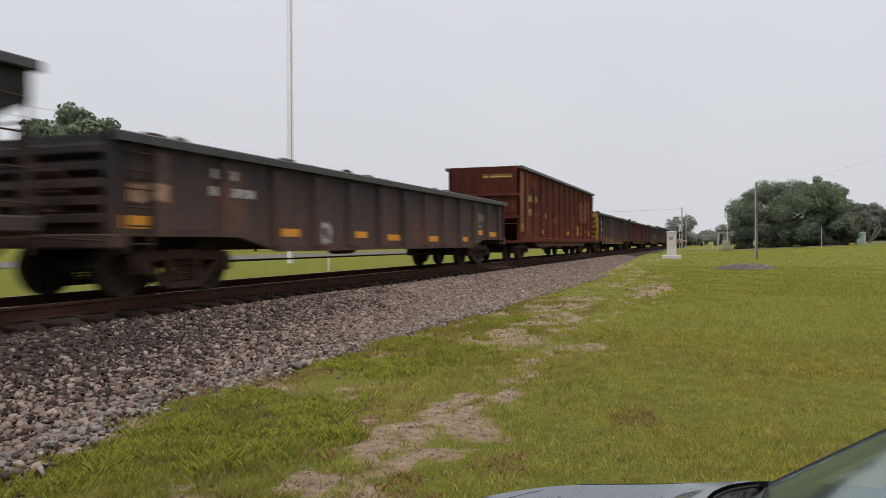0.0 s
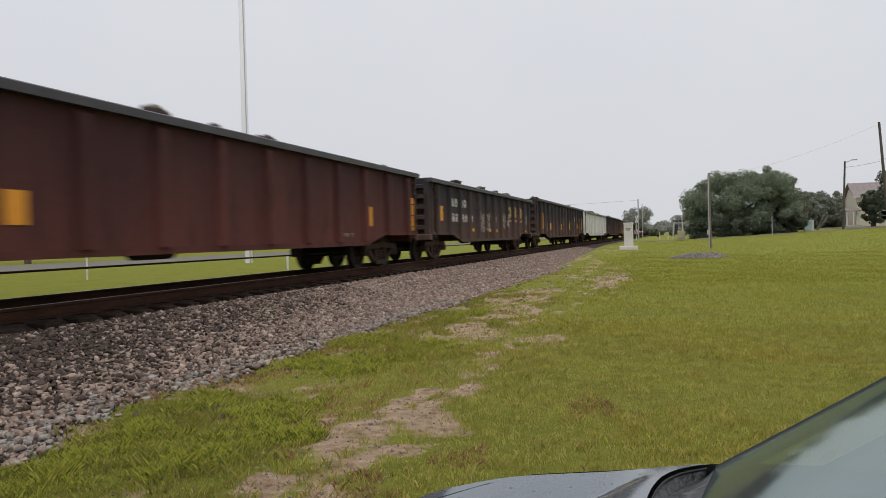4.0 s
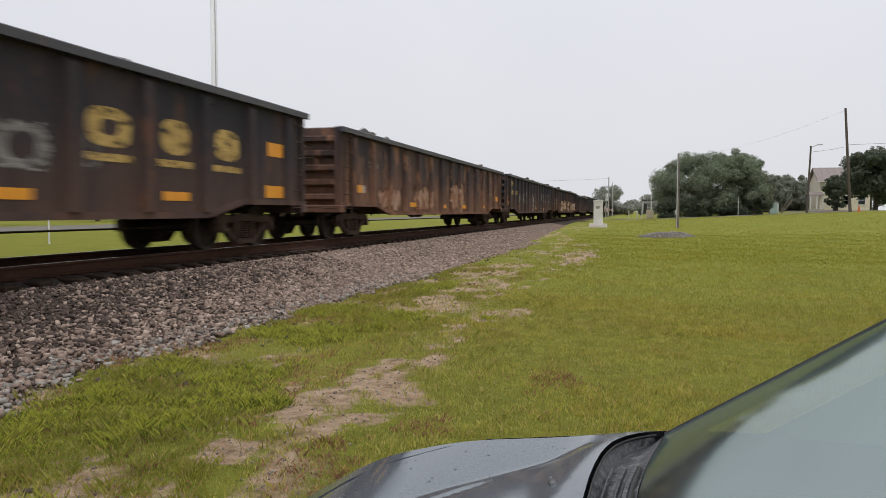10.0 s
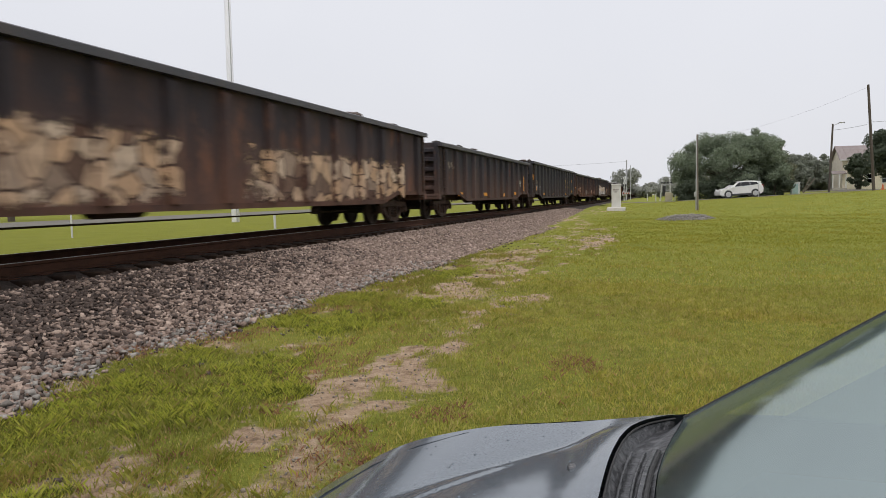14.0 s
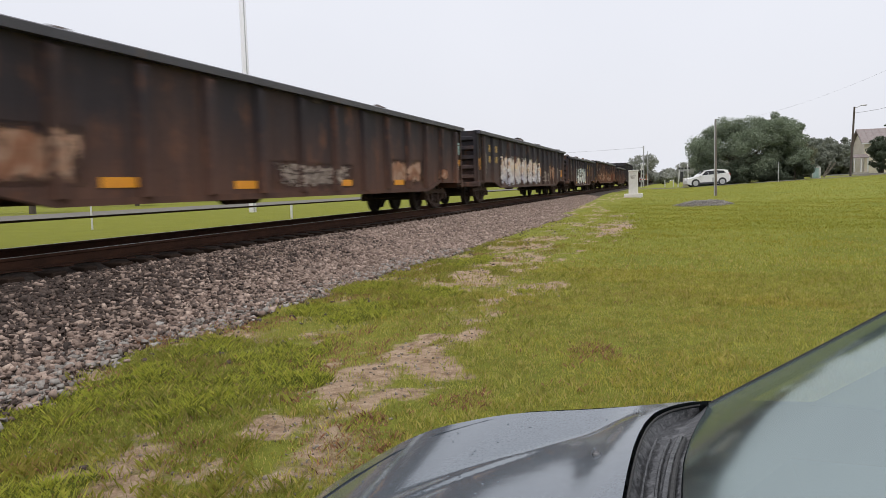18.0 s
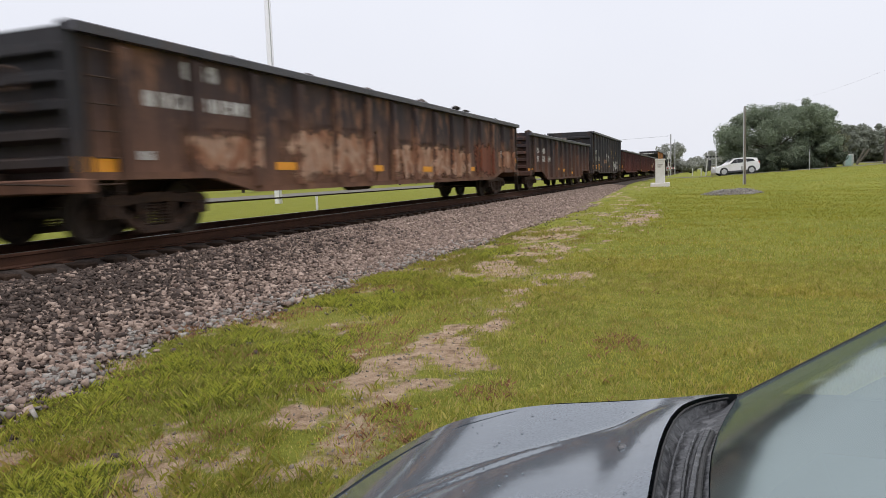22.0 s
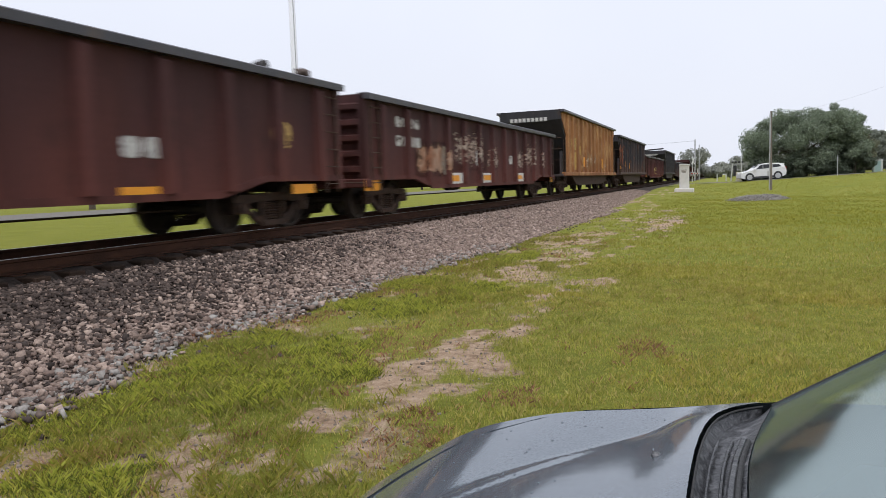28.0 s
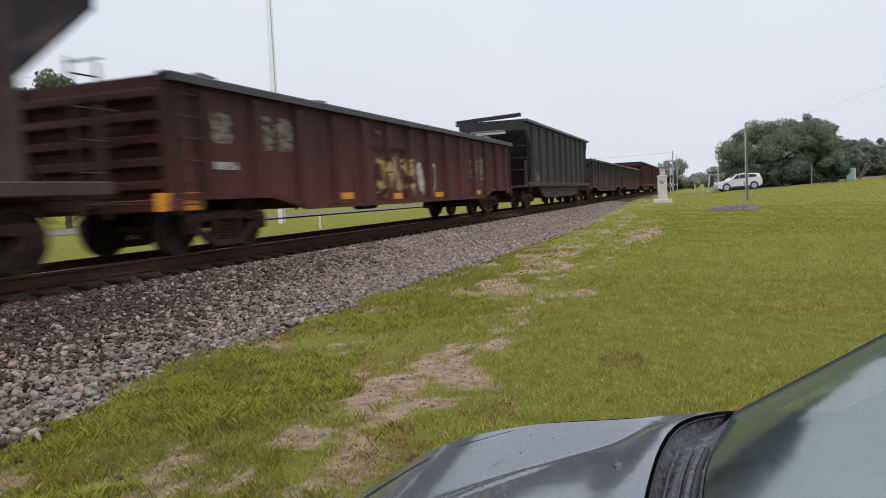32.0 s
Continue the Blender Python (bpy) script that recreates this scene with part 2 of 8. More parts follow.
SOFTSTREAK = (1.0, 1.0, 0.16)
M = {
    "dark": side_paint("weathered_black_paint", (0.034, 0.031, 0.036), (0.102, 0.061, 0.047), (0.135, 0.063, 0.037), 0.60),
    "brown": side_paint("rusty_brown_paint", (0.034, 0.028, 0.031), (0.112, 0.058, 0.041), (0.150, 0.068, 0.040), 0.59, 0.03),
    "rusty": side_paint("rust_eaten_brown_paint", (0.038, 0.029, 0.030), (0.170, 0.086, 0.054), (0.235, 0.120, 0.070), 0.56, 0.05),
    "maroon": side_paint("oxide_red_paint", (0.054, 0.0225, 0.022), (0.110, 0.037, 0.029), (0.040, 0.019, 0.017), 0.60),
    "red": side_paint("faded_red_paint", (0.066, 0.020, 0.016), (0.128, 0.034, 0.019), (0.19, 0.055, 0.026), 0.60, 0.1, 0.78, 0.1),
    "white": side_paint("dirty_white_paint", (0.56, 0.55, 0.525), (0.54, 0.525, 0.49), (0.27, 0.225, 0.185), 0.62, 0.0, 0.6, 0.3, 0.04),
    "orange_brown": side_paint("rust_streaked_yellow_paint", (0.262, 0.122, 0.050), (0.195, 0.082, 0.037), (0.42, 0.25, 0.112), 0.56, 0.05, 0.75, 0.15),
    "black": side_paint("sooty_black_paint", (0.034, 0.033, 0.0365), (0.062, 0.046, 0.041), (0.082, 0.047, 0.033), 0.62, -0.05, 0.66, 0.22),
    "yellow_worn": material("chipped_yellow_paint", (0.408, 0.221, 0.0255), (0.289, 0.1445, 0.0255), 0.6, 0, 5, 0.2, 60, (1, 1, 1), (0.0425, 0.0255, 0.017), 0.55),
    "yellow_faded": material("rust_faded_yellow_paint", (0.42, 0.20, 0.048), (0.30, 0.125, 0.038), 0.7, 0, 2.5, 0.2, 50, (1, 1, 0.3), (0.15, 0.055, 0.026), 0.62),
    "truck": material("greasy_cast_steel", (0.0326, 0.0239, 0.0196), (0.0868, 0.0557, 0.0411), 0.82, 0.1, 5, 0.35, 60, (1, 1, 1), (0.0868, 0.0447, 0.0274), 0.57, 0, 0.2),
    "wheel": material("worn_wheel_steel", (0.0266, 0.0193, 0.0156), (0.0638, 0.0428, 0.0313), 0.7, 0.3, 5, 0.2, 60),
    "amber": material("amber_reflective_sheet", (0.731, 0.306, 0.0102), (0.663, 0.255, 0.0102), 0.45, 0, 8, 0.05, 60, (1, 1, 1), (0.34, 0.1445, 0.0255), 0.72),
    "stencil": material("worn_white_stencil_paint", (0.4675, 0.459, 0.4335), (0.34, 0.323, 0.2975), 0.7, 0, 7, 0.05, 60, (1, 1, 1), (0.102, 0.0765, 0.0595), 0.60),
    "ghost": material("faded_grey_stencil_paint", (0.204, 0.187, 0.17), (0.136, 0.119, 0.102), 0.75, 0, 5, 0.05, 60, (1, 1, 1), (0.0425, 0.034, 0.0298), 0.55),
    "letter_yellow_plain": material("faded_yellow_lettering", (0.4675, 0.2805, 0.051), (0.323, 0.187, 0.0425), 0.65, 0, 6, 0.05, 60, (1, 1, 1), (0.051, 0.034, 0.0255), 0.60),
    "tan": material("bleached_tan_paint", (0.289, 0.187, 0.119), (0.187, 0.102, 0.0595), 0.75, 0, 3, 0.1, 60, (1, 1, 0.5), (0.085, 0.0425, 0.0255), 0.56),
    "spray_white": material("chalky_white_spray_paint", (0.527, 0.5185, 0.4845), (0.408, 0.391, 0.3655), 0.7, 0, 4, 0.05, 60, (1, 1, 1), (0.17, 0.153, 0.136), 0.66),
    "spray_teal": material("pale_teal_spray_paint", (0.306, 0.442, 0.425), (0.221, 0.34, 0.34), 0.7, 0, 4, 0.05, 60),
    "spray_blue": material("pale_blue_spray_paint", (0.255, 0.323, 0.391), (0.323, 0.374, 0.425), 0.7, 0, 4, 0.05, 60),
    "spray_peach": material("peach_spray_paint", (0.442, 0.306, 0.2125), (0.374, 0.2635, 0.204), 0.7, 0, 4, 0.05, 60, (1, 1, 1), (0.2125, 0.136, 0.102), 0.62),
    "spray_lilac": material("grey_lilac_spray_paint", (0.289, 0.2465, 0.2635), (0.221, 0.187, 0.204), 0.7, 0, 4, 0.05, 60),
    "spray_dark": material("black_spray_outline", (0.0255, 0.0238, 0.0255), (0.0425, 0.0382, 0.0382), 0.6, 0, 4, 0.05, 60),
    "spray_red": material("dull_red_spray_paint", (0.238, 0.051, 0.034), (0.17, 0.0382, 0.0255), 0.7, 0, 4, 0.05, 60),
    "scrap": island_material("rusty_scrap_metal", [(0.0255, 0.0213, 0.0187), (0.0638, 0.0382, 0.0255), (0.0425, 0.0382, 0.0382), (0.0935, 0.051, 0.0298)], 0.75, 0.3),
    "rail": material("rusted_rail_steel", (0.0415, 0.0195, 0.0124), (0.0751, 0.0335, 0.0197), 0.85, 0.0, 7, 0.25, 80, (1, 0.3, 1), None, 0.6, 0, 0.2),
    "railhead": material("polished_rail_head", (0.231, 0.2156, 0.2002), (0.1694, 0.154, 0.1463), 0.28, 0.9, 8, 0.05, 80, (1, 0.1, 1)),
    "tie": material("creosoted_tie_timber", (0.0220, 0.0130, 0.0090), (0.0460, 0.0285, 0.0190), 0.95, 0, 5, 0.5, 60, (0.15, 1, 1), None, 0.6, 0.2, 0.2),
    "bed": material("packed_ballast_bed", (0.0295, 0.0236, 0.0204), (0.0786, 0.0627, 0.0549), 0.95, 0, 9, 0.9, 38, spec=0.1),
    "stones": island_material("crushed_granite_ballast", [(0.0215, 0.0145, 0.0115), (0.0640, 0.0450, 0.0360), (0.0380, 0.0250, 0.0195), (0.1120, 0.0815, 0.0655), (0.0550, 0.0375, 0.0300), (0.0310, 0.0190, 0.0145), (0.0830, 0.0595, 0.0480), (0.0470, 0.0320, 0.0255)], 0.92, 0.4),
    # paler ballast for the lawn side; up the line its tones paint the haze
    "stones_far": island_material("pale_and_hazed_granite_ballast", [(0.0805, 0.0578, 0.0457), (0.2416, 0.1771, 0.1422), (0.1409, 0.0980, 0.0772), (0.4026, 0.3073, 0.2483), (0.2013, 0.1450, 0.1167), (0.1141, 0.0751, 0.0591), (0.3087, 0.2308, 0.1866), (0.1745, 0.1249, 0.1000)], 0.92, 0.4),
    "fringe": island_material("pale_grey_stone_chips", [(0.1950, 0.1755, 0.1560), (0.3120, 0.2886, 0.2613), (0.1326, 0.1154, 0.0998), (0.2418, 0.2223, 0.1989)], 0.92, 0.4),
    "litter": island_material("dead_brown_grass", [(0.1615, 0.0788, 0.0480), (0.3230, 0.1575, 0.0880), (0.2280, 0.1085, 0.0672), (0.4940, 0.2625, 0.1360)], 0.9),
    "heap": island_material("grey_heap_gravel", [(0.1200, 0.1088, 0.0960), (0.2400, 0.2208, 0.1952), (0.1680, 0.1504, 0.1312), (0.3280, 0.3040, 0.2688)], 0.92, 0.3),
    "gravel": island_material("pale_loose_gravel", [(0.154, 0.127, 0.1001), (0.308, 0.2695, 0.231), (0.1078, 0.0809, 0.0616), (0.231, 0.1925, 0.154)], 0.92, 0.3),
    "rim_grey": material("dull_grey_steel_rim", (0.23, 0.23, 0.235), (0.17, 0.168, 0.17), 0.5, 0, 2, 0.2, 40, SOFTSTREAK, (0.12, 0.10, 0.085), 0.60),
    "rim": material("wet_dark_steel_rim", (0.040, 0.039, 0.050), (0.064, 0.060, 0.071), 0.42, 0, 2, 0.2, 40, SOFTSTREAK, (0.09, 0.06, 0.045), 0.62),
    "blade": island_material("lawn_grass_blades", [(0.2528, 0.2652, 0.0471), (0.4654, 0.4628, 0.0800), (0.5402, 0.4789, 0.1411), (0.3591, 0.3784, 0.0628), (0.5716, 0.4556, 0.1889), (0.4726, 0.4628, 0.0894), (0.3059, 0.3200, 0.0533)], 0.7, 0, 0.35, (0.3904, 0.2257, 0.0960)),
    "blade_far": island_material("lush_lawn_grass_blades", [(0.2865, 0.2944, 0.0355), (0.3358, 0.3376, 0.0416), (0.3061, 0.3140, 0.0372), (0.3676, 0.3499, 0.0506)], 0.7, 0, 0.35, (0.300, 0.262, 0.056)),
    "tuft": island_material("long_grass_blades", [(0.2089, 0.2313, 0.0303), (0.3318, 0.3422, 0.0501), (0.2449, 0.2710, 0.0364), (0.3743, 0.3491, 0.0780), (0.4039, 0.3139, 0.1107)], 0.7, 0, 0.35, (0.2574, 0.2123, 0.0532)),
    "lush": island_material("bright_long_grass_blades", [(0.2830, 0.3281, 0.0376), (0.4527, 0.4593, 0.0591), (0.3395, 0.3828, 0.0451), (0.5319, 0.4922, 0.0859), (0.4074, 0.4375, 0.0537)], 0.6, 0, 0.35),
    # same grass in darker tones, painting the shade between the tall blades
    "lush_low": island_material("shaded_long_grass_blades", [(0.1020, 0.1275, 0.0187), (0.1955, 0.2125, 0.0323), (0.1360, 0.1615, 0.0238), (0.2550, 0.2295, 0.0638)], 0.7, 0, 0.3),
    # oak leaf tones are lifted and greyed to carry the haze
    "leaf": island_material("oak_leaves", [(0.158, 0.200, 0.128), (0.202, 0.242, 0.160), (0.176, 0.218, 0.142), (0.226, 0.258, 0.182)], 0.75, 0, 0.35),
    # far scrub and tree line: the haze is painted into these pale leaf colours
    "leaf_pale": island_material("haze_paled_leaves", [(0.24, 0.25, 0.21), (0.33, 0.34, 0.29), (0.28, 0.29, 0.25)], 0.7, 0, 0.4),
    "leaf_dark": island_material("cedar_and_shade_leaves", [(0.048, 0.068, 0.04), (0.084, 0.104, 0.064), (0.064, 0.084, 0.052)], 0.7, 0, 0.3),
    "tint": material("dark_tinted_glass", (0.012, 0.013, 0.015), (0.02, 0.021, 0.023), 0.15, 0, 5, 0, 60),
    "leaf_olive": island_material("olive_leaves", [(0.150, 0.158, 0.098), (0.205, 0.208, 0.135), (0.176, 0.182, 0.116)], 0.75, 0, 0.35),
    # background trees: haze put into the leaf colour, lighter and greyer
    "leaf_far": island_material("haze_greyed_distant_leaves", [(0.152, 0.172, 0.128), (0.216, 0.232, 0.184), (0.18, 0.2, 0.156)], 0.7, 0, 0.4),
    "bark": material("rough_bark", (0.0638, 0.0493, 0.0365), (0.102, 0.0808, 0.0638), 0.95, 0, 6, 0.8, 40, (1, 1, 0.3)),
    "pole": material("weathered_pole_timber", (0.136, 0.1105, 0.0892), (0.2125, 0.187, 0.1615), 0.9, 0, 5, 0.5, 60, (1, 1, 0.08)),
    "pole_dark": material("tarred_pole_timber", (0.0638, 0.0493, 0.0382), (0.102, 0.085, 0.0723), 0.9, 0, 5, 0.5, 60, (1, 1, 0.08)),
    "galv": material("galvanised_steel", (0.4675, 0.4675, 0.476), (0.391, 0.391, 0.408), 0.45, 0.35, 3, 0.05, 60, (1, 1, 0.2)),
    "mast": material("bright_galvanised_mast_steel", (0.90, 0.89, 0.90), (0.84, 0.83, 0.84), 0.42, 0.9, 2, 0.05, 40, (1, 1, 0.2)),
    "concrete": material("whitewashed_concrete", (0.629, 0.612, 0.5865), (0.544, 0.527, 0.493), 0.85, 0, 5, 0.3, 60, (1, 1, 0.5), (0.34, 0.306, 0.255), 0.70),
    "footing": material("raw_concrete", (0.385, 0.3619, 0.3234), (0.2926, 0.2695, 0.2387), 0.9, 0, 6, 0.4, 60),
    "cabinet": material("cream_steel_cabinet", (0.527, 0.4675, 0.357), (0.459, 0.3995, 0.306), 0.6, 0, 4, 0.1, 60),
    "wire": material("grey_cable", (0.10, 0.10, 0.105), (0.14, 0.14, 0.145), 0.6),
    "car_paint": material("slate_blue_car_paint", (0.150, 0.172, 0.196), (0.166, 0.188, 0.213), 0.10, 0.45, 3, 0.0, 200),
    "white_paint": material("white_car_paint", (0.68, 0.68, 0.6715), (0.646, 0.646, 0.6375), 0.2, 0, 3, 0.0, 100),
    "tan_paint": material("tan_car_paint", (0.306, 0.255, 0.1955), (0.255, 0.2125, 0.17), 0.3, 0.2, 3, 0.0, 100),
    # the lighter grey spots paint grime and wet glints on the cowl
    "plastic": material("black_moulded_plastic", (0.020, 0.021, 0.023), (0.045, 0.046, 0.05), 0.42, 0, 14, 0.6, 40, (1, 1, 1), (0.13, 0.13, 0.135), 0.60),
    "rubber": material("black_rubber", (0.018, 0.018, 0.018), (0.03, 0.03, 0.03), 0.8, 0, 9, 0.2, 90),
    "alloy": material("silver_alloy", (0.55, 0.55, 0.56), (0.42, 0.42, 0.43), 0.35, 0.8, 6, 0.05, 60),
    "cabin": material("dark_cabin_cloth", (0.035, 0.037, 0.04), (0.055, 0.057, 0.06), 0.9, 0, 9, 0.2, 90),
    "lamp_red": material("red_lamp_lens", (0.42, 0.02, 0.015), (0.3, 0.015, 0.01), 0.25),
    "lamp_clear": material("clear_lamp_lens", (0.72, 0.72, 0.70), (0.6, 0.6, 0.6), 0.2),
    "stucco": material("cream_house_wall", (0.646, 0.595, 0.493), (0.578, 0.5185, 0.4165), 0.9, 0, 3, 0.2, 60, (1, 1, 0.6), (0.34, 0.2805, 0.2125), 0.66),
    "roofing": material("weathered_metal_roofing", (0.255, 0.221, 0.2125), (0.187, 0.153, 0.1445), 0.6, 0.3, 3, 0.15, 60, (1, 1, 1), (0.153, 0.0765, 0.051), 0.62),
    "trim_white": material("white_house_trim", (0.612, 0.612, 0.595), (0.527, 0.527, 0.51), 0.7, 0, 5, 0.1, 60),
    "asphalt": material("pale_worn_asphalt", (0.130, 0.121, 0.106), (0.178, 0.165, 0.144), 0.95, 0, 4, 0.4, 90, spec=0.08),
    "green_plastic": material("pale_turquoise_plastic", (0.323, 0.442, 0.425), (0.2805, 0.391, 0.3825), 0.5, 0, 4, 0.05, 60),
    "sign_red": material("red_reflective_stripe", (0.3825, 0.034, 0.0298), (0.323, 0.034, 0.0255), 0.45, 0, 6, 0, 60),
    "soil_red": material("orange_traffic_plastic", (0.51, 0.119, 0.0255), (0.425, 0.0935, 0.0255), 0.5, 0, 6, 0, 60),
}


def glass_material(name, tint, rough=0.02, film=0.0, share=1.0):
    """Glass: clear body, mirror by angle, and a thin wet film that scatters a little."""
    m = bpy.data.materials.new(name)
    m.use_nodes = True
    n, l = m.node_tree.nodes, m.node_tree.links
    n.remove(n["Principled BSDF"])
    clear = n.new("ShaderNodeBsdfTransparent")
    clear.inputs[0].default_value = (*tint, 1)
    haze = n.new("ShaderNodeBsdfDiffuse")
    haze.inputs[0].default_value = (0.29, 0.37, 0.365, 1)
    base = n.new("ShaderNodeMixShader")
    base.inputs[0].default_value = film
    l.new(clear.outputs[0], base.inputs[1]), l.new(haze.outputs[0], base.inputs[2])
    if film:
        co = n.new("ShaderNodeTexCoord")
        blot = n.new("ShaderNodeTexNoise")
        blot.inputs["Scale"].default_value, blot.inputs["Detail"].default_value, blot.inputs["Roughness"].default_value = 3.5, 5, 0.6
        l.new(co.outputs["Object"], blot.inputs["Vector"])
        mr = n.new("ShaderNodeMapRange")
        mr.inputs["From Min"].default_value, mr.inputs["From Max"].default_value = 0.3, 0.7
        mr.inputs["To Min"].default_value, mr.inputs["To Max"].default_value = film * 0.55, film * 1.35
        l.new(blot.outputs[0], mr.inputs["Value"]), l.new(mr.outputs[0], base.inputs[0])
    shine = n.new("ShaderNodeBsdfGlossy")
    shine.inputs["Roughness"].default_value = rough
    shine.inputs[0].default_value = (0.80, 0.92, 0.91, 1)
    fr = n.new("ShaderNodeFresnel")
    fr.inputs[0].default_value = 1.5
    sh = n.new("ShaderNodeMath")
    sh.operation, sh.inputs[1].default_value = "MULTIPLY", share
    l.new(fr.outputs[0], sh.inputs[0])
    mix = n.new("ShaderNodeMixShader")
    l.new(sh.outputs[0], mix.inputs[0]), l.new(base.outputs[0], mix.inputs[1]), l.new(shine.outputs[0], mix.inputs[2])
    l.new(mix.outputs[0], n["Material Output"].inputs[0])
    return m


M["glass"] = glass_material("tinted_car_glass", (0.30, 0.36, 0.35), 0.10, 0.21, 0.38)
M["pane"] = glass_material("window_glass", (0.25, 0.28, 0.28))


# ---- geometry helpers ----
class Shape:
    """Vertices and faces of one mesh, put together from simple solids."""

    def __init__(self):
        self.v, self.f = [], []

    def add(self, verts, faces, m=None):
        k = len(self.v)
        self.v += [tuple(m @ Vector(p)) for p in verts] if m else [tuple(p) for p in verts]
        self.f += [tuple(i + k for i in q) for q in faces]
        return self

    def box(self, x0, x1, y0, y1, z0, z1, m=None):
        p = [(x, y, z) for x in (x0, x1) for y in (y0, y1) for z in (z0, z1)]
        return self.add(p, [(0, 1, 3, 2), (4, 6, 7, 5), (0, 4, 5, 1), (2, 3, 7, 6), (0, 2, 6, 4), (1, 5, 7, 3)], m)

    def cbox(self, x0, x1, y0, y1, z0, z1, c=0.01, m=None):
        """A box with its edges cut off by c."""
        p = []
        for sx, xx in ((1, x0), (-1, x1)):
            for sy, yy in ((1, y0), (-1, y1)):
                for sz, zz in ((1, z0), (-1, z1)):
                    p += [(xx, yy + sy * c, zz + sz * c), (xx + sx * c, yy, zz + sz * c), (xx + sx * c, yy + sy * c, zz)]
        i = lambda a, b, d, k: (a * 4 + b * 2 + d) * 3 + k
        f = []
        for a in (0, 1):
            q = [i(a, 0, 0, 0), i(a, 0, 1, 0), i(a, 1, 1, 0), i(a, 1, 0, 0)]
            f.append(tuple(q if a == 0 else q[::-1]))
            q = [i(0, a, 0, 1), i(1, a, 0, 1), i(1, a, 1, 1), i(0, a, 1, 1)]
            f.append(tuple(q if a == 0 else q[::-1]))
            q = [i(0, 0, a, 2), i(0, 1, a, 2), i(1, 1, a, 2), i(1, 0, a, 2)]
            f.append(tuple(q if a == 0 else q[::-1]))
        for a in (0, 1):
            for b in (0, 1):
                s = a ^ b
                for q in ([i(a, b, 0, 0), i(a, b, 1, 0), i(a, b, 1, 1), i(a, b, 0, 1)],):
                    f.append(tuple(q[::-1] if s == 0 else q))
                for q in ([i(a, 0, b, 0), i(a, 1, b, 0), i(a, 1, b, 2), i(a, 0, b, 2)],):
                    f.append(tuple(q if s == 0 else q[::-1]))
                for q in ([i(0, a, b, 1), i(1, a, b, 1), i(1, a, b, 2), i(0, a, b, 2)],):
                    f.append(tuple(q[::-1] if s == 0 else q))
                for d in (0, 1):
                    q = [i(a, b, d, 0), i(a, b, d, 1), i(a, b, d, 2)]
                    f.append(tuple(q if (a + b + d) % 2 == 0 else q[::-1]))
        return self.add(p, f, m)

    def prism(self, outline, axis, a, b, m=None):
        """An outline of (u, v) pushed along an axis from a to b. x: (y, z); y: (x, z); z: (x, y)."""
        n = len(outline)
        put = {"x": lambda u, v, w: (w, u, v), "y": lambda u, v, w: (u, w, v), "z": lambda u, v, w: (u, v, w)}[axis]
        p = [put(u, v, a) for u, v in outline] + [put(u, v, b) for u, v in outline]
        f = [(i, (i + 1) % n, n + (i + 1) % n, n + i) for i in range(n)]
        return self.add(p, f + [tuple(range(n))[::-1], tuple(range(n, 2 * n))], m)

    def tube(self, p0, p1, r0, r1=None, n=10):
        r1 = r0 if r1 is None else r1
        p0, p1 = Vector(p0), Vector(p1)
        q = (p1 - p0).to_track_quat("Z", "Y").to_matrix()
        ring = lambda c, r: [c + q @ Vector((r * math.cos(2 * math.pi * i / n), r * math.sin(2 * math.pi * i / n), 0)) for i in range(n)]
        return self.add(ring(p0, r0) + ring(p1, r1), [(i, (i + 1) % n, n + (i + 1) % n, n + i) for i in range(n)] + [tuple(range(n))[::-1], tuple(range(n, 2 * n))])

    def pipe(self, points, r, n=6):
        """One round rod along a row of points."""
        pts = [Vector(p) for p in points]
        v, f = [], []
        for i, p in enumerate(pts):
            d = pts[min(i + 1, len(pts) - 1)] - pts[max(i - 1, 0)]
            q = d.to_track_quat("Z", "Y").to_matrix()
            v += [p + q @ Vector((r * math.cos(2 * math.pi * k / n), r * math.sin(2 * math.pi * k / n), 0)) for k in range(n)]
        for i in range(len(pts) - 1):
            f += [(i * n + k, i * n + (k + 1) % n, (i + 1) * n + (k + 1) % n, (i + 1) * n + k) for k in range(n)]
        e = (len(pts) - 1) * n
        return self.add(v, f + [tuple(range(n))[::-1], tuple(range(e, e + n))])

    def lathe(self, profile, n=24, m=None):
        """A profile of (radius, height) turned round z."""
        p, f, k = [], [], len(profile)
        for i in range(n):
            c, s = math.cos(2 * math.pi * i / n), math.sin(2 * math.pi * i / n)
            p += [(r * c, r * s, h) for r, h in profile]
        for i in range(n):
            j = (i + 1) % n
            f += [(i * k + a, j * k + a, j * k + a + 1, i * k + a + 1) for a in range(k - 1)]
        return self.add(p, f, m)

    def sheet(self, grid):
        """A surface through a grid of points."""
        h, w = len(grid), len(grid[0])
        return self.add([p for row in grid for p in row], [(i * w + j, i * w + j + 1, (i + 1) * w + j + 1, (i + 1) * w + j) for i in range(h - 1) for j in range(w - 1)])

    def mesh(self, name, mat, smooth=False):
        me = bpy.data.meshes.new(name)
        me.from_pydata(self.v, [], self.f)
        me.materials.append(mat)
        if smooth:
            me.polygons.foreach_set("use_smooth", [True] * len(me.polygons))
            me.set_sharp_from_angle(angle=radians(35))
        return me


def thing(name, label, category, m=None, group="", kind=""):
    ob = new(name)
    ob.empty_display_size = 0.3
    if m is not None:
        ob.matrix_basis = m
    return tagged(ob, label, category, group, kind)


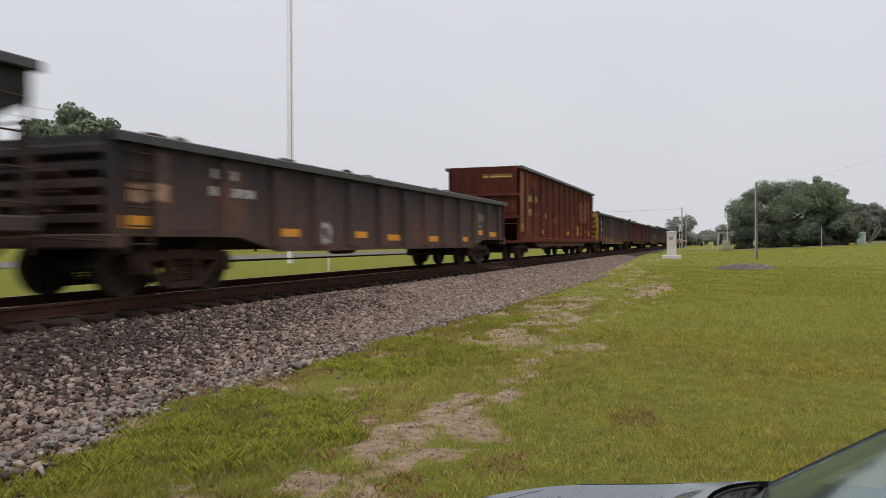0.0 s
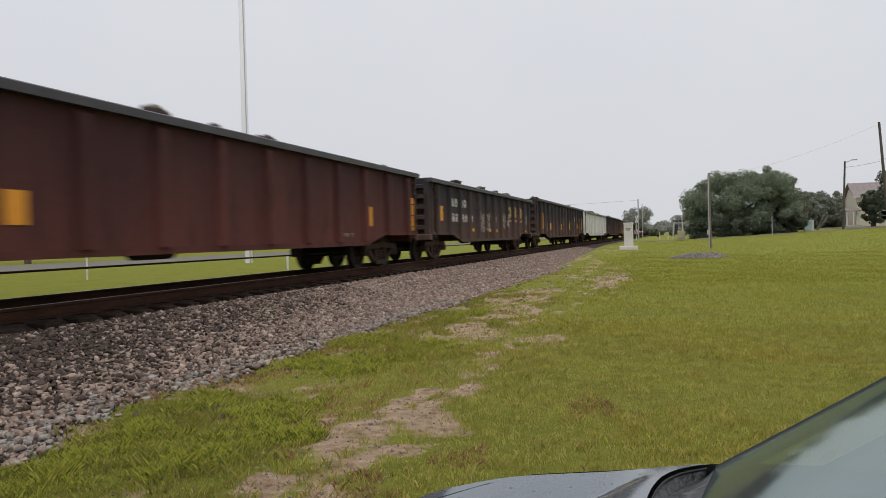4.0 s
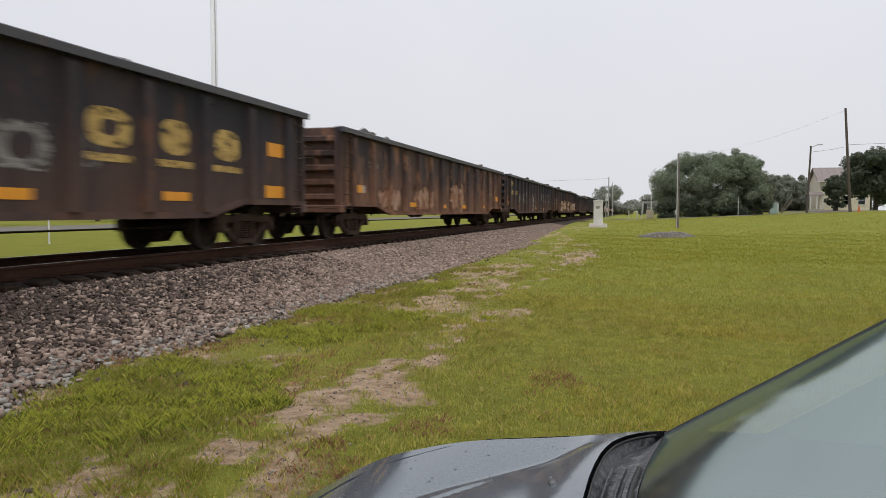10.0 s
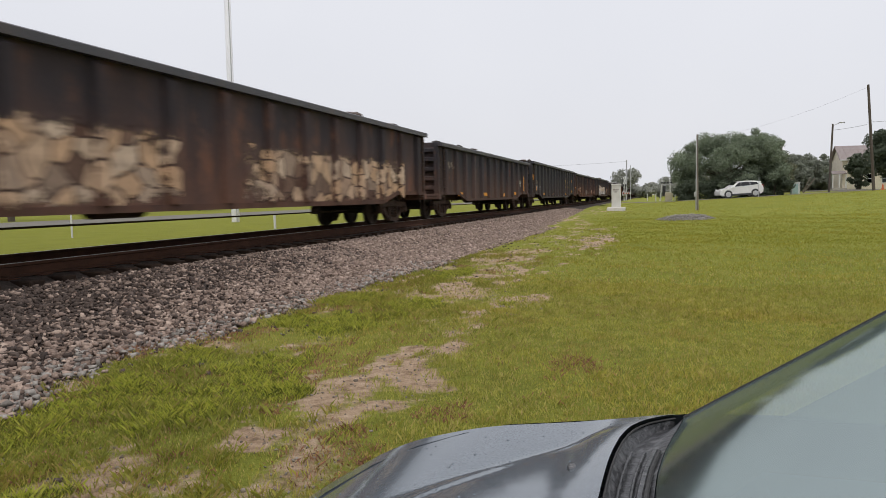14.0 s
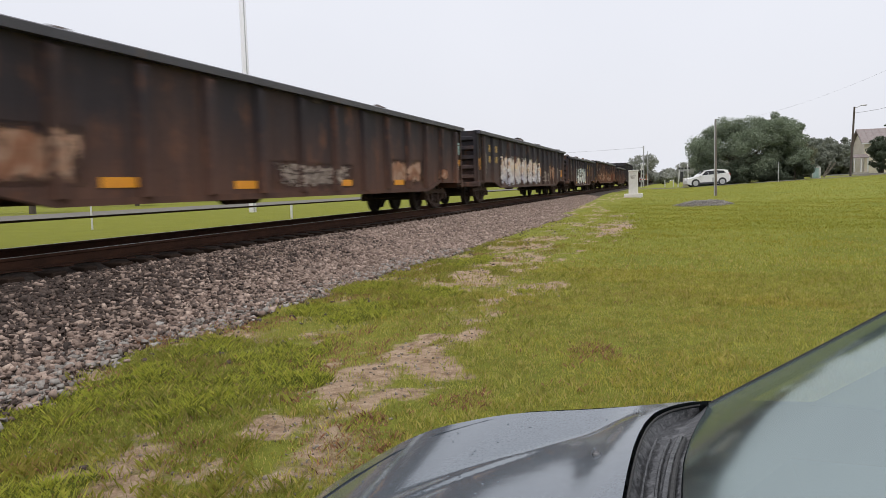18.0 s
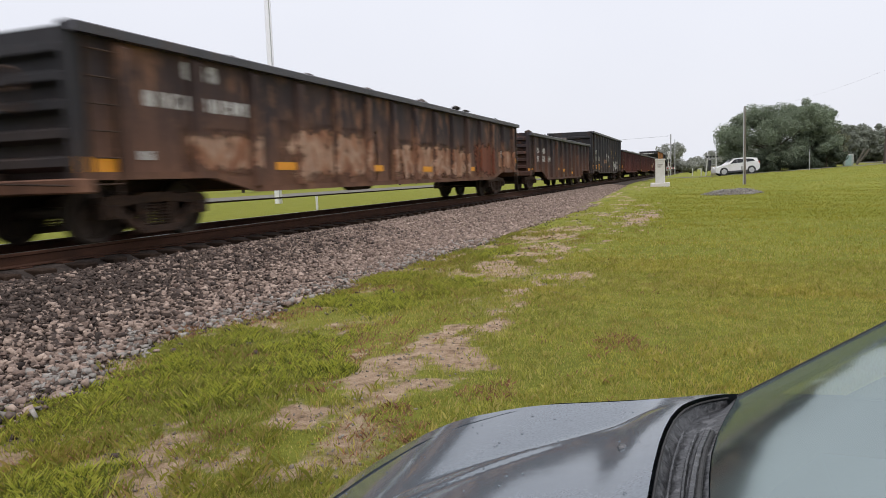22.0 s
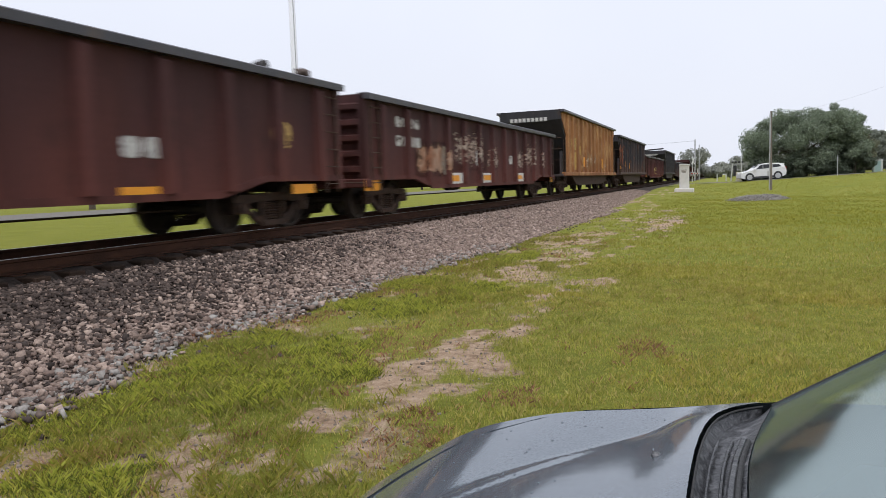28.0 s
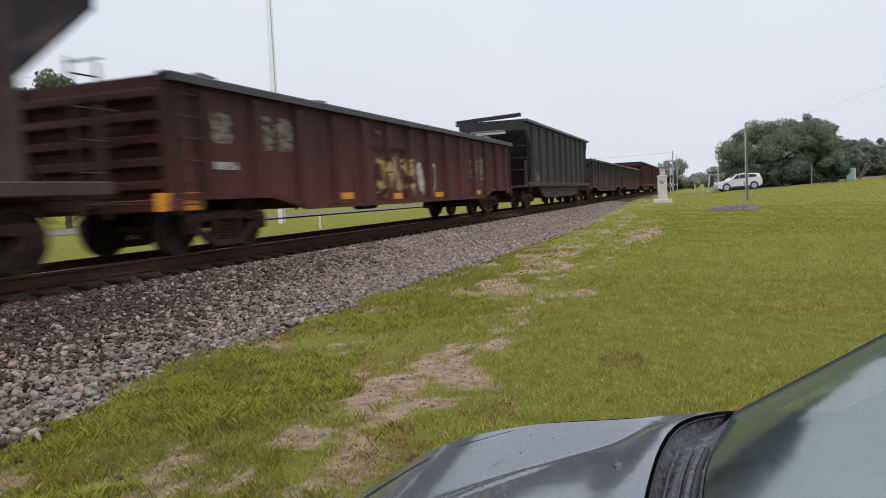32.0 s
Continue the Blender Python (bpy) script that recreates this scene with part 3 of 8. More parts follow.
def part(name, shape, mat, parent, label="", m=None, smooth=False):
    me = shape if isinstance(shape, bpy.types.Mesh) else shape.mesh(name, M[mat], smooth)
    ob = new(name, me)
    ob.parent = parent
    if m is not None:
        ob.matrix_basis = m
    return tagged(ob, label)


def solo(name, shape, mat, label, category, group="", kind="", smooth=False, m=None):
    me = shape if isinstance(shape, bpy.types.Mesh) else shape.mesh(name, M[mat], smooth)
    ob = new(name, me)
    if m is not None:
        ob.matrix_basis = m
    return tagged(ob, label, category, group, kind)


def cloud_mesh(name, verts, faces, mat):
    """A mesh from numpy arrays: verts n x 3, faces m x k of one size."""
    me = bpy.data.meshes.new(name)
    k = faces.shape[1]
    me.vertices.add(len(verts)), me.loops.add(faces.size), me.polygons.add(len(faces))
    me.vertices.foreach_set("co", verts.astype(np.float32).ravel())
    me.loops.foreach_set("vertex_index", faces.astype(np.int32).ravel())
    me.polygons.foreach_set("loop_start", np.arange(0, faces.size, k, dtype=np.int32))
    me.update(calc_edges=True)
    me.materials.append(mat)
    return me


# ---- ground ----
def smooth(a, b, t):
    k = np.clip((t - a) / (b - a), 0, 1)
    return k * k * (3 - 2 * k)


def ground_z(x, y):
    x, y = np.asarray(x, float), np.asarray(y, float)
    rise = 0.5 * smooth(20, 80, y) + 0.045 * np.clip(x, 0, 22) * smooth(15, 70, y)
    lumps = 0.025 * np.sin(x * 1.7 + 0.6 * y) * np.sin(y * 1.1 - 0.4 * x) + 0.012 * np.sin(x * 4.1 + 1) * np.sin(y * 3.7)
    return np.where(x > -4.4, rise + lumps, rise * np.clip((x + 14) / 9.6, 0, 1) * 0.6 + np.clip((x + 4.8) / 0.4, 0, 1) * lumps)


# worn sandy places in the lawn: centre x, y, half-lengths across and along, strength
WORN = [(-1.95, 3.95, 0.30, 0.38, 1.0), (-2.14, 3.35, 0.36, 0.34, 1.0), (-2.0, 5.3, 0.46, 0.85, 0.9), (-2.05, 6.9, 0.40, 0.80, 0.8), (-1.8, 8.6, 0.42, 1.1, 0.85), (-2.6, 12.5, 0.85, 2.8, 0.85),
        (-1.72, 21, 0.65, 4.6, 1.0), (-2.35, 4.72, 0.34, 0.32, 0.75), (-2.9, 3.15, 0.26, 0.20, 0.5), (-2.25, 2.75, 0.34, 0.22, 0.7), (-3.16, 6.2, 0.3, 0.4, 0.4), (-2.1, 28, 0.6, 2.4, 0.6),
        (-3.0, 16.5, 0.5, 2.6, 0.7), (-2.9, 48.5, 1.2, 1.5, 0.7), (-3.1, 9.3, 0.5, 1.0, 0.7)]
# thick long grass: centre x, y, half-lengths
LUSH = [(-3.64, 3.95, 0.50, 0.80), (-3.66, 3.10, 0.55, 0.52), (-2.88, 3.8, 0.42, 0.55), (-3.8, 5.05, 0.32, 0.55), (-2.98, 4.9, 0.42, 0.70), (-2.47, 4.25, 0.2, 0.22), (-4.65, 7.5, 0.2, 0.42),
        (-3.82, 8.4, 0.32, 0.75), (-2.9, 8.1, 0.38, 0.65), (-3.25, 6.9, 0.5, 0.65), (-3.77, 6.9, 0.32, 0.42), (-1.82, 8.67, 0.15, 0.32), (-2.75, 2.3, 0.4, 0.3), (-3.35, 11.8, 0.3, 1.0)]
# dead brown growth
DEAD = [(-3.53, 4.73, 0.28, 0.28), (-4.45, 5.05, 0.32, 0.28), (-3.9, 8.0, 0.32, 0.6), (-3.84, 10.1, 0.25, 0.6), (-1.6, 3.3, 0.32, 0.42), (-3.95, 6.2, 0.3, 0.35), (-2.35, 3.95, 0.18, 0.3), (-2.5, 2.95, 0.3, 0.2), (-1.25, 4.1, 0.2, 0.3), (-0.55, 5.6, 0.35, 0.4)]


NOISE = np.random.default_rng(77).random((256, 256))


def fbm(x, y, scale, octaves=4, shift=0.0):
    """Smooth noise from 0 to 1, about 1 / scale metres across."""
    out, amp, total = 0.0, 1.0, 0.0
    for _ in range(octaves):
        u, v = np.asarray(x, float) * scale + 31.7 + shift, np.asarray(y, float) * scale + 17.3 + 2 * shift
        i, j = np.floor(u).astype(int), np.floor(v).astype(int)
        a, c = u - i, v - j
        a, c = a * a * (3 - 2 * a), c * c * (3 - 2 * c)
        k = lambda p, q: NOISE[(i + p) % 256, (j + q) % 256]
        out = out + amp * ((k(0, 0) * (1 - a) + k(1, 0) * a) * (1 - c) + (k(0, 1) * (1 - a) + k(1, 1) * a) * c)
        total += amp
        amp, scale = amp * 0.55, scale * 2.1
    return out / total


def poor(x, y):
    """Where the lawn thins out towards the ballast."""
    edge = -2.3 + 0.9 * (fbm(x, y, 0.5, 3, 9.0) - 0.5) + 0.75 * smooth(7, 3, y) - 0.5 * smooth(12, 40, y)
    return smooth(edge + 0.45, edge - 0.45, x)


def worn(x, y):
    x, y = np.asarray(x, float), np.asarray(y, float)
    k = np.zeros_like(x)
    wob = 1.5 * (fbm(x, y * 0.7, 1.5) - 0.5) + 1.9 * (fbm(x, y * 0.7, 5.0, 4, 3.0) - 0.5)
    for cx, cy, a, b, s in WORN:
        d = np.sqrt(((x - cx) / a) ** 2 + ((y - cy) / b) ** 2) + wob
        k = np.maximum(k, s * (1 - smooth(0.42, 1.2, d - 0.02)))
    bare = smooth(0.46, 0.60, fbm(x, y * 0.5, 1.7, 5, 5.0)) * poor(x, y) * 0.68 * (1 - within(x, y, LUSH))
    return np.maximum(k, bare) * (0.40 + 0.60 * smooth(0.38, 0.55, fbm(x, y * 0.7, 3.4, 4, 13.0)))


def within(x, y, places, shift=0.0):
    """How far inside one of the uneven oval places a point lies, 0 to 1."""
    k = np.zeros_like(x)
    wob = 1.1 * (fbm(x, y * 0.8, 2.2, 4, 50.0 + shift) - 0.5) + 1.0 * (fbm(x, y * 0.8, 7.0, 3, 53.0 + shift) - 0.5)
    for cx, cy, a, b in places:
        k = np.maximum(k, 1 - smooth(0.55, 1.0, np.sqrt(((x - cx) / a) ** 2 + ((y - cy) / b) ** 2) + wob))
    return k


def axis_steps(*spans):
    out = []
    for a, b, n in spans:
        out += list(np.linspace(a, b, n, endpoint=False))
    return np.array(out + [spans[-1][1]])


gx = axis_steps((-900, -60, 10), (-60, -12, 16), (-12, -5.4, 10), (-5.4, 3.6, 110), (3.6, 12, 34), (12, 60, 30), (60, 900, 10))
gy = axis_steps((-400, -20, 8), (-20, -7, 10), (-7, 1.5, 70), (1.5, 14, 140), (14, 40, 90), (40, 110, 60), (110, 1800, 14))
GX, GY = np.meshgrid(gx, gy)
GZ = ground_z(GX, GY)
idx = np.arange(GX.size).reshape(GX.shape)
quads = np.stack([idx[:-1, :-1], idx[:-1, 1:], idx[1:, 1:], idx[1:, :-1]], -1).reshape(-1, 4)


def lawn_material():
    m = bpy.data.materials.new("mown_lawn")
    m.use_nodes = True
    n, l = m.node_tree.nodes, m.node_tree.links
    bsdf = n["Principled BSDF"]
    co = n.new("ShaderNodeTexCoord")

    def noisy(scale, detail=6, rough=0.6, stretch=None):
        t = n.new("ShaderNodeTexNoise")
        t.inputs["Scale"].default_value, t.inputs["Detail"].default_value, t.inputs["Roughness"].default_value = scale, detail, rough
        if stretch:
            mp = n.new("ShaderNodeMapping")
            mp.inputs["Scale"].default_value = stretch
            l.new(co.outputs["Object"], mp.inputs[0]), l.new(mp.outputs[0], t.inputs["Vector"])
        else:
            l.new(co.outputs["Object"], t.inputs["Vector"])
        return t

    def ramp_of(src, stops):
        r = n.new("ShaderNodeValToRGB")
        while len(r.color_ramp.elements) < len(stops):
            r.color_ramp.elements.new(0.5)
        for e, (p, c) in zip(r.color_ramp.elements, stops):
            e.position, e.color = p, (*c, 1)
        l.new(src, r.inputs[0])
        return r.outputs[0]

    def mix(kind, f, a, b):
        x = n.new("ShaderNodeMixRGB")
        x.blend_type = kind
        if isinstance(f, float):
            x.inputs[0].default_value = f
        else:
            l.new(f, x.inputs[0])
        l.new(a, x.inputs[1]), l.new(b, x.inputs[2])
        return x.outputs[0]

    grass = ramp_of(noisy(0.45, 9, 0.7).outputs[0], [(0.3, (0.145, 0.160, 0.027)), (0.5, (0.195, 0.208, 0.035)), (0.72, (0.240, 0.225, 0.050))])
    grass = mix("OVERLAY", 0.75, grass, noisy(70, 8, 0.8).outputs[0])
    grass = mix("OVERLAY", 0.45, grass, noisy(3.2, 6, 0.7).outputs[0])
    lush = n.new("ShaderNodeAttribute")
    lush.attribute_name = "lush"
    meadow = ramp_of(noisy(0.8, 8, 0.7).outputs[0], [(0.3, (0.138, 0.150, 0.0190)), (0.7, (0.196, 0.198, 0.0300))])
    grass = mix("MIX", lush.outputs["Fac"], grass, meadow)
    soil = ramp_of(noisy(7, 9, 0.75).outputs[0], [(0.32, (0.13, 0.085, 0.055)), (0.42, (0.29, 0.20, 0.130)), (0.54, (0.42, 0.305, 0.210)), (0.70, (0.54, 0.42, 0.310))])
    soil = mix("OVERLAY", 0.8, soil, noisy(70, 6, 0.85).outputs[0])
    at = n.new("ShaderNodeAttribute")
    at.attribute_name = "worn"
    add = n.new("ShaderNodeMath")
    add.operation = "ADD"
    ns = n.new("ShaderNodeMath")
    ns.operation, ns.inputs[1].default_value = "MULTIPLY_ADD", 1.5
    ns.inputs[2].default_value = -0.75
    l.new(noisy(9, 8, 0.8).outputs[0], ns.inputs[0]), l.new(at.outputs["Fac"], add.inputs[0]), l.new(ns.outputs[0], add.inputs[1])
    edge = n.new("ShaderNodeMapRange")
    edge.inputs["From Min"].default_value, edge.inputs["From Max"].default_value = 0.30, 0.62
    l.new(add.outputs[0], edge.inputs["Value"])
    l.new(mix("MIX", edge.outputs[0], grass, soil), bsdf.inputs["Base Color"])
    bsdf.inputs["Roughness"].default_value = 0.95
    bsdf.inputs["Specular IOR Level"].default_value = 0.1
    bp = n.new("ShaderNodeBump")
    bp.inputs["Strength"].default_value, bp.inputs["Distance"].default_value = 0.8, 0.05
    l.new(noisy(34, 8, 0.8).outputs[0], bp.inputs["Height"]), l.new(bp.outputs[0], bsdf.inputs["Normal"])
    return m


ground_mesh = cloud_mesh("ground", np.stack([GX, GY, GZ], -1).reshape(-1, 3), quads, lawn_material())
ground_mesh.polygons.foreach_set("use_smooth", [True] * len(ground_mesh.polygons))
att = ground_mesh.attributes.new("worn", "FLOAT", "POINT")
WN = np.where((GY < 60) & (np.abs(GX) < 8), worn(GX, GY), 0.0)
att.data.foreach_set("value", WN.astype(np.float32).ravel())
att = ground_mesh.attributes.new("lush", "FLOAT", "POINT")
att.data.foreach_set("value", smooth(-11.5, -13, GX).astype(np.float32).ravel())
tagged(new("ground", ground_mesh), "mown green lawn with worn sandy patches", "ground", kind="structure")

# ---- track ----
TRACK_X, RAIL_Z, HALF = -8.5, 0.615, 1.57
Y0, Y1 = -620.0, 820.0
bed = Shape().prism([(TRACK_X - 4.0, -0.03), (TRACK_X - 1.75, 0.43), (TRACK_X + 0.98, 0.43), (TRACK_X + 1.20, 0.345), (TRACK_X + 1.75, 0.325), (TRACK_X + 3.75, 0.02), (TRACK_X + 4.0, -0.05)], "y", Y0, Y1)
solo("ballast_bed", bed, "bed", "grey crushed stone railway embankment", "railway ballast", kind="structure")
RAIL = [(-0.07, 0), (0.07, 0), (0.07, 0.012), (0.012, 0.03), (0.010, 0.125), (0.036, 0.137), (0.036, 0.165), (0.028, 0.172), (-0.028, 0.172), (-0.036, 0.165), (-0.036, 0.137), (-0.010, 0.125), (-0.012, 0.03), (-0.07, 0.012)]
track = thing("railway_track", "single rusty railway track on timber ties", "railway track", kind="structure")
for side in (-0.755, 0.755):
    web = part("rail", Shape().prism([(TRACK_X + side + u, RAIL_Z - 0.172 + v) for u, v in RAIL], "y", Y0, Y1), "rail", track)
    part("rail_head_band", Shape().box(TRACK_X + side - 0.024, TRACK_X + side + 0.024, Y0, Y1, RAIL_Z - 0.001, RAIL_Z + 0.003), "railhead", web, "bright worn running surface")
tie_mesh = Shape().cbox(-1.30, 1.30, -0.115, 0.115, -0.17, 0.0, 0.012).mesh("tie", M["tie"])
plate_mesh = Shape().cbox(-0.18, 0.18, -0.09, 0.09, 0.0, 0.018, 0.004).mesh("tie_plate", M["rail"])
for i in range(230):
    y = -6 + i * 0.53
    tie = part("tie", tie_mesh, "", track, m=pose(TRACK_X + random.uniform(-0.06, 0.06), y + random.uniform(-0.03, 0.03), RAIL_Z - 0.188, 0, 0, random.uniform(-1.2, 1.2)))
    if i < 90:
        part("tie_plate", plate_mesh, "", tie, m=pose(0.755, 0, 0))

# ---- ballast stones ----
rng = np.random.default_rng(4)
ICO = np.array([(0, 0, 1), (0.894, 0, 0.447), (0.276, 0.851, 0.447), (-0.724, 0.526, 0.447), (-0.724, -0.526, 0.447), (0.276, -0.851, 0.447),
                (0.724, 0.526, -0.447), (-0.276, 0.851, -0.447), (-0.894, 0, -0.447), (-0.276, -0.851, -0.447), (0.724, -0.526, -0.447), (0, 0, -1)])
ICO_F = np.array([(0, 1, 2), (0, 2, 3), (0, 3, 4), (0, 4, 5), (0, 5, 1), (1, 6, 2), (2, 6, 7), (2, 7, 3), (3, 7, 8), (3, 8, 4), (4, 8, 9), (4, 9, 5), (5, 9, 10), (5, 10, 1), (1, 10, 6), (11, 7, 6), (11, 8, 7), (11, 9, 8), (11, 10, 9), (11, 6, 10)])


CHIP = np.array([(-1, -1, -0.8), (1, -0.8, -1), (0.8, 1, -0.8), (-0.8, 0.9, -1), (-0.8, -0.7, 0.8), (0.7, -0.9, 0.7), (0.9, 0.7, 0.9), (-0.6, 0.8, 0.7)]) * 0.72
CHIP_F = np.array([(0, 2, 1), (0, 3, 2), (4, 5, 6), (4, 6, 7), (0, 1, 5), (0, 5, 4), (1, 2, 6), (1, 6, 5), (2, 3, 7), (2, 7, 6), (3, 0, 4), (3, 4, 7)])


def bed_z(x):
    u = x - TRACK_X
    return np.interp(u, [-4.0, -1.75, 0.98, 1.2, 1.75, 3.75, 4.0, 4.4], [-0.03, 0.43, 0.43, 0.345, 0.325, 0.02, 0.0, 0.0])


def stones(name, x, y, z, size, label, category, mat="stones"):
    n = len(x)
    v = CHIP[None] * (1 + rng.uniform(-0.6, 0.4, (n, 8, 3)))
    v = v * (size[:, None] * rng.uniform(0.55, 1.45, (n, 3)) * np.array([1.15, 1.0, 0.72]))[:, None, :]
    a, b = rng.uniform(0, 6.28, n), rng.uniform(-1.2, 1.2, n)
    ca, sa, cb, sb = np.cos(a)[:, None], np.sin(a)[:, None], np.cos(b)[:, None], np.sin(b)[:, None]
    vx, vy, vz = v[..., 0], v[..., 1], v[..., 2]
    vy, vz = vy * cb - vz * sb, vy * sb + vz * cb
    vx, vy = vx * ca - vy * sa, vx * sa + vy * ca
    pts = np.stack([vx + x[:, None], vy + y[:, None], vz + z[:, None]], -1).reshape(-1, 3)
    faces = (CHIP_F[None] + 8 * np.arange(n)[:, None, None]).reshape(-1, 3)
    return tagged(new(name, cloud_mesh(name, pts, faces, M[mat])), label, category, kind="stuff")


def toe(y):
    """How far the loose stones reach towards the lawn, from the track's middle."""
    reach = np.interp(y, [2.2, 3.35, 3.75, 4.4, 4.95, 5.2, 6.05, 7.1, 7.8, 9.5, 13.5, 18, 27, 60], [4.5, 4.42, 4.36, 4.08, 3.94, 4.16, 4.2, 4.06, 4.24, 4.14, 4.26, 4.36, 4.46, 4.5])
    return reach + 0.04 + 0.22 * (fbm(0 * y, y, 0.9, 3, 21.0) - 0.5)


def scatter(n, y_near, y_far, x0, x1, power):
    y = y_near + (y_far - y_near) * rng.random(n) ** power
    x = rng.uniform(x0, x1, n)
    return x, y


sx, sy = scatter(58000, 2.0, 14.0, TRACK_X + 1.36, TRACK_X + 4.85, 1.15)
over = sx - TRACK_X - toe(sy)
keep = rng.random(len(sx)) > smooth(-0.1, 0.22, over + 0.3 * (fbm(sx, sy, 4.0, 3) - 0.5))
sx, sy = sx[keep], sy[keep]
# share of lighter stones grows towards the lawn and, as painted haze, with distance
paler = rng.random(len(sx)) < 0.15 + 0.55 * smooth(2.3, 3.7, sx - TRACK_X) + 0.45 * smooth(5, 11, sy)
pale = rng.random(len(sx)) < 0.36 * smooth(-0.65, -0.1, sx - TRACK_X - toe(sy))
for mask, mat, what in ((pale, "fringe", "pale grey stone chips at the ballast's foot"), (~paler & ~pale, "stones", "loose grey granite ballast stones beside the rail"), (paler & ~pale, "stones_far", "pale ballast stones towards the lawn, haze-paled up the line")):
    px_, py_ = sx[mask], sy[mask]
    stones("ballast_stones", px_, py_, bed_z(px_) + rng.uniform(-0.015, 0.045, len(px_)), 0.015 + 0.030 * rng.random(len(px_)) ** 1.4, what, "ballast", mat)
bx_, by_ = scatter(9000, -8.0, 2.0, TRACK_X + 1.36, TRACK_X + 3.95, 1.0)
stones("ballast_stones", bx_, by_, bed_z(bx_) + rng.uniform(-0.01, 0.03, len(bx_)), rng.uniform(0.024, 0.05, len(bx_)), "loose grey granite ballast stones beside the parked car", "ballast")
sx, sy = scatter(36000, 12.0, 58.0, TRACK_X + 1.36, TRACK_X + 4.7, 1.6)
keep = sx - TRACK_X < toe(sy)
sx, sy = sx[keep], sy[keep]
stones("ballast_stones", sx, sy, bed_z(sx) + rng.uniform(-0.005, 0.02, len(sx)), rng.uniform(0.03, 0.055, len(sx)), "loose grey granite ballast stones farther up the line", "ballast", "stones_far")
sx, sy = rng.uniform(-0.45, 3.25, 6400), rng.uniform(34.4, 38.0, 6400)
d2 = ((sx - 1.28) / 1.36) ** 2 + ((sy - 36.2) / 1.45) ** 2 + 0.5 * (fbm(sx, sy, 1.2, 3, 30.0) - 0.5)
keep = rng.random(6400) > smooth(0.55, 1.2, d2)
sx, sy, d2 = sx[keep], sy[keep], d2[keep]
stones("gravel_heap", sx, sy, ground_z(sx, sy) + 0.26 * np.clip(1 - d2, 0, 1) * rng.random(len(sx)) ** 0.35, rng.uniform(0.024, 0.05, len(sx)), "low heap of grey gravel on the lawn", "gravel heap", "heap")
sx, sy = rng.uniform(-4.9, -1.0, 16000), 2.3 + 26 * rng.random(16000) ** 1.6
keep = np.maximum(worn(sx, sy) * 0.7, smooth(-4.0, -4.7, sx + 0.5 * (fbm(sx, sy, 1.3) - 0.5)) * 0.8) > rng.random(16000)
sx, sy = sx[keep], sy[keep]
stones("loose_pebbles", sx, sy, ground_z(sx, sy) + 0.004, (0.003 + 0.009 * rng.random(len(sx)) ** 2) * (1 + 0.05 * sy), "small pale pebbles strewn on bare sandy soil", "pebbles", "gravel")
sx, sy = rng.uniform(-4.85, -2.6, 700), 2.3 + 24 * rng.random(700) ** 1.5
keep = smooth(-2.6, -4.8, sx) > rng.random(700)
sx, sy = sx[keep], sy[keep]
stones("stray_ballast", sx, sy, ground_z(sx, sy) + 0.01, rng.uniform(0.014, 0.036, len(sx)), "stray ballast stones rolled into the grass", "ballast")


# ---- grass ----
def blades(name, x, y, height, width, mat, label, lean=1.0):
    n = len(x)
    a, b = rng.uniform(0, 6.28, n), rng.uniform(0, 6.28, n)
    h = height * rng.uniform(0.5, 1.3, n) * (0.6 + 0.9 * smooth(0.3, 0.7, fbm(x, y, 6.5, 3, 2.0)))
    w = width * rng.uniform(0.6, 1.3, n)
    z = ground_z(x, y)
    lx, ly = np.cos(b) * h * lean * rng.random(n), np.sin(b) * h * lean * rng.random(n)
    dx, dy = np.cos(a) * w / 2, np.sin(a) * w / 2
    p = np.stack([np.stack([x - dx, y - dy, z - 0.01], -1), np.stack([x + dx, y + dy, z - 0.01], -1),
                  np.stack([x + dx * 0.7 + lx * 0.4, y + dy * 0.7 + ly * 0.4, z + h * 0.6], -1), np.stack([x + lx, y + ly, z + h], -1),
                  ], 1).reshape(-1, 3)
    base = 4 * np.arange(n)[:, None]
    f = np.concatenate([base + np.array([[0, 1, 2]]), base + np.array([[0, 2, 3]])])
    return tagged(new(name, cloud_mesh(name, p, f, M[mat])), label, "grass", kind="stuff")


def lawn(n, y0, y1, power, x_of):
    y = y0 + (y1 - y0) * rng.random(n) ** power
    lo, hi = x_of(y)
    x = lo + (hi - lo) * rng.random(n)
    patchy = smooth(0.25, 0.6, fbm(x, y, 3.0, 4, 4.0))
    keep = (worn(x, y) * 1.08 < rng.random(n)) & (rng.random(n) < (0.72 + 0.28 * patchy) * (1 - 0.58 * poor(x, y)))
    keep &= rng.random(n) < smooth(-0.15, 0.15, x - TRACK_X - toe(y))
    keep &= rng.random(n) < smooth(0.0, 1.6, hi - x) + (y > 11)
    return x[keep], y[keep]


def wide(y):
    return np.full_like(y, -4.75), np.maximum(0.6 + 0.45 * y, 4.5)


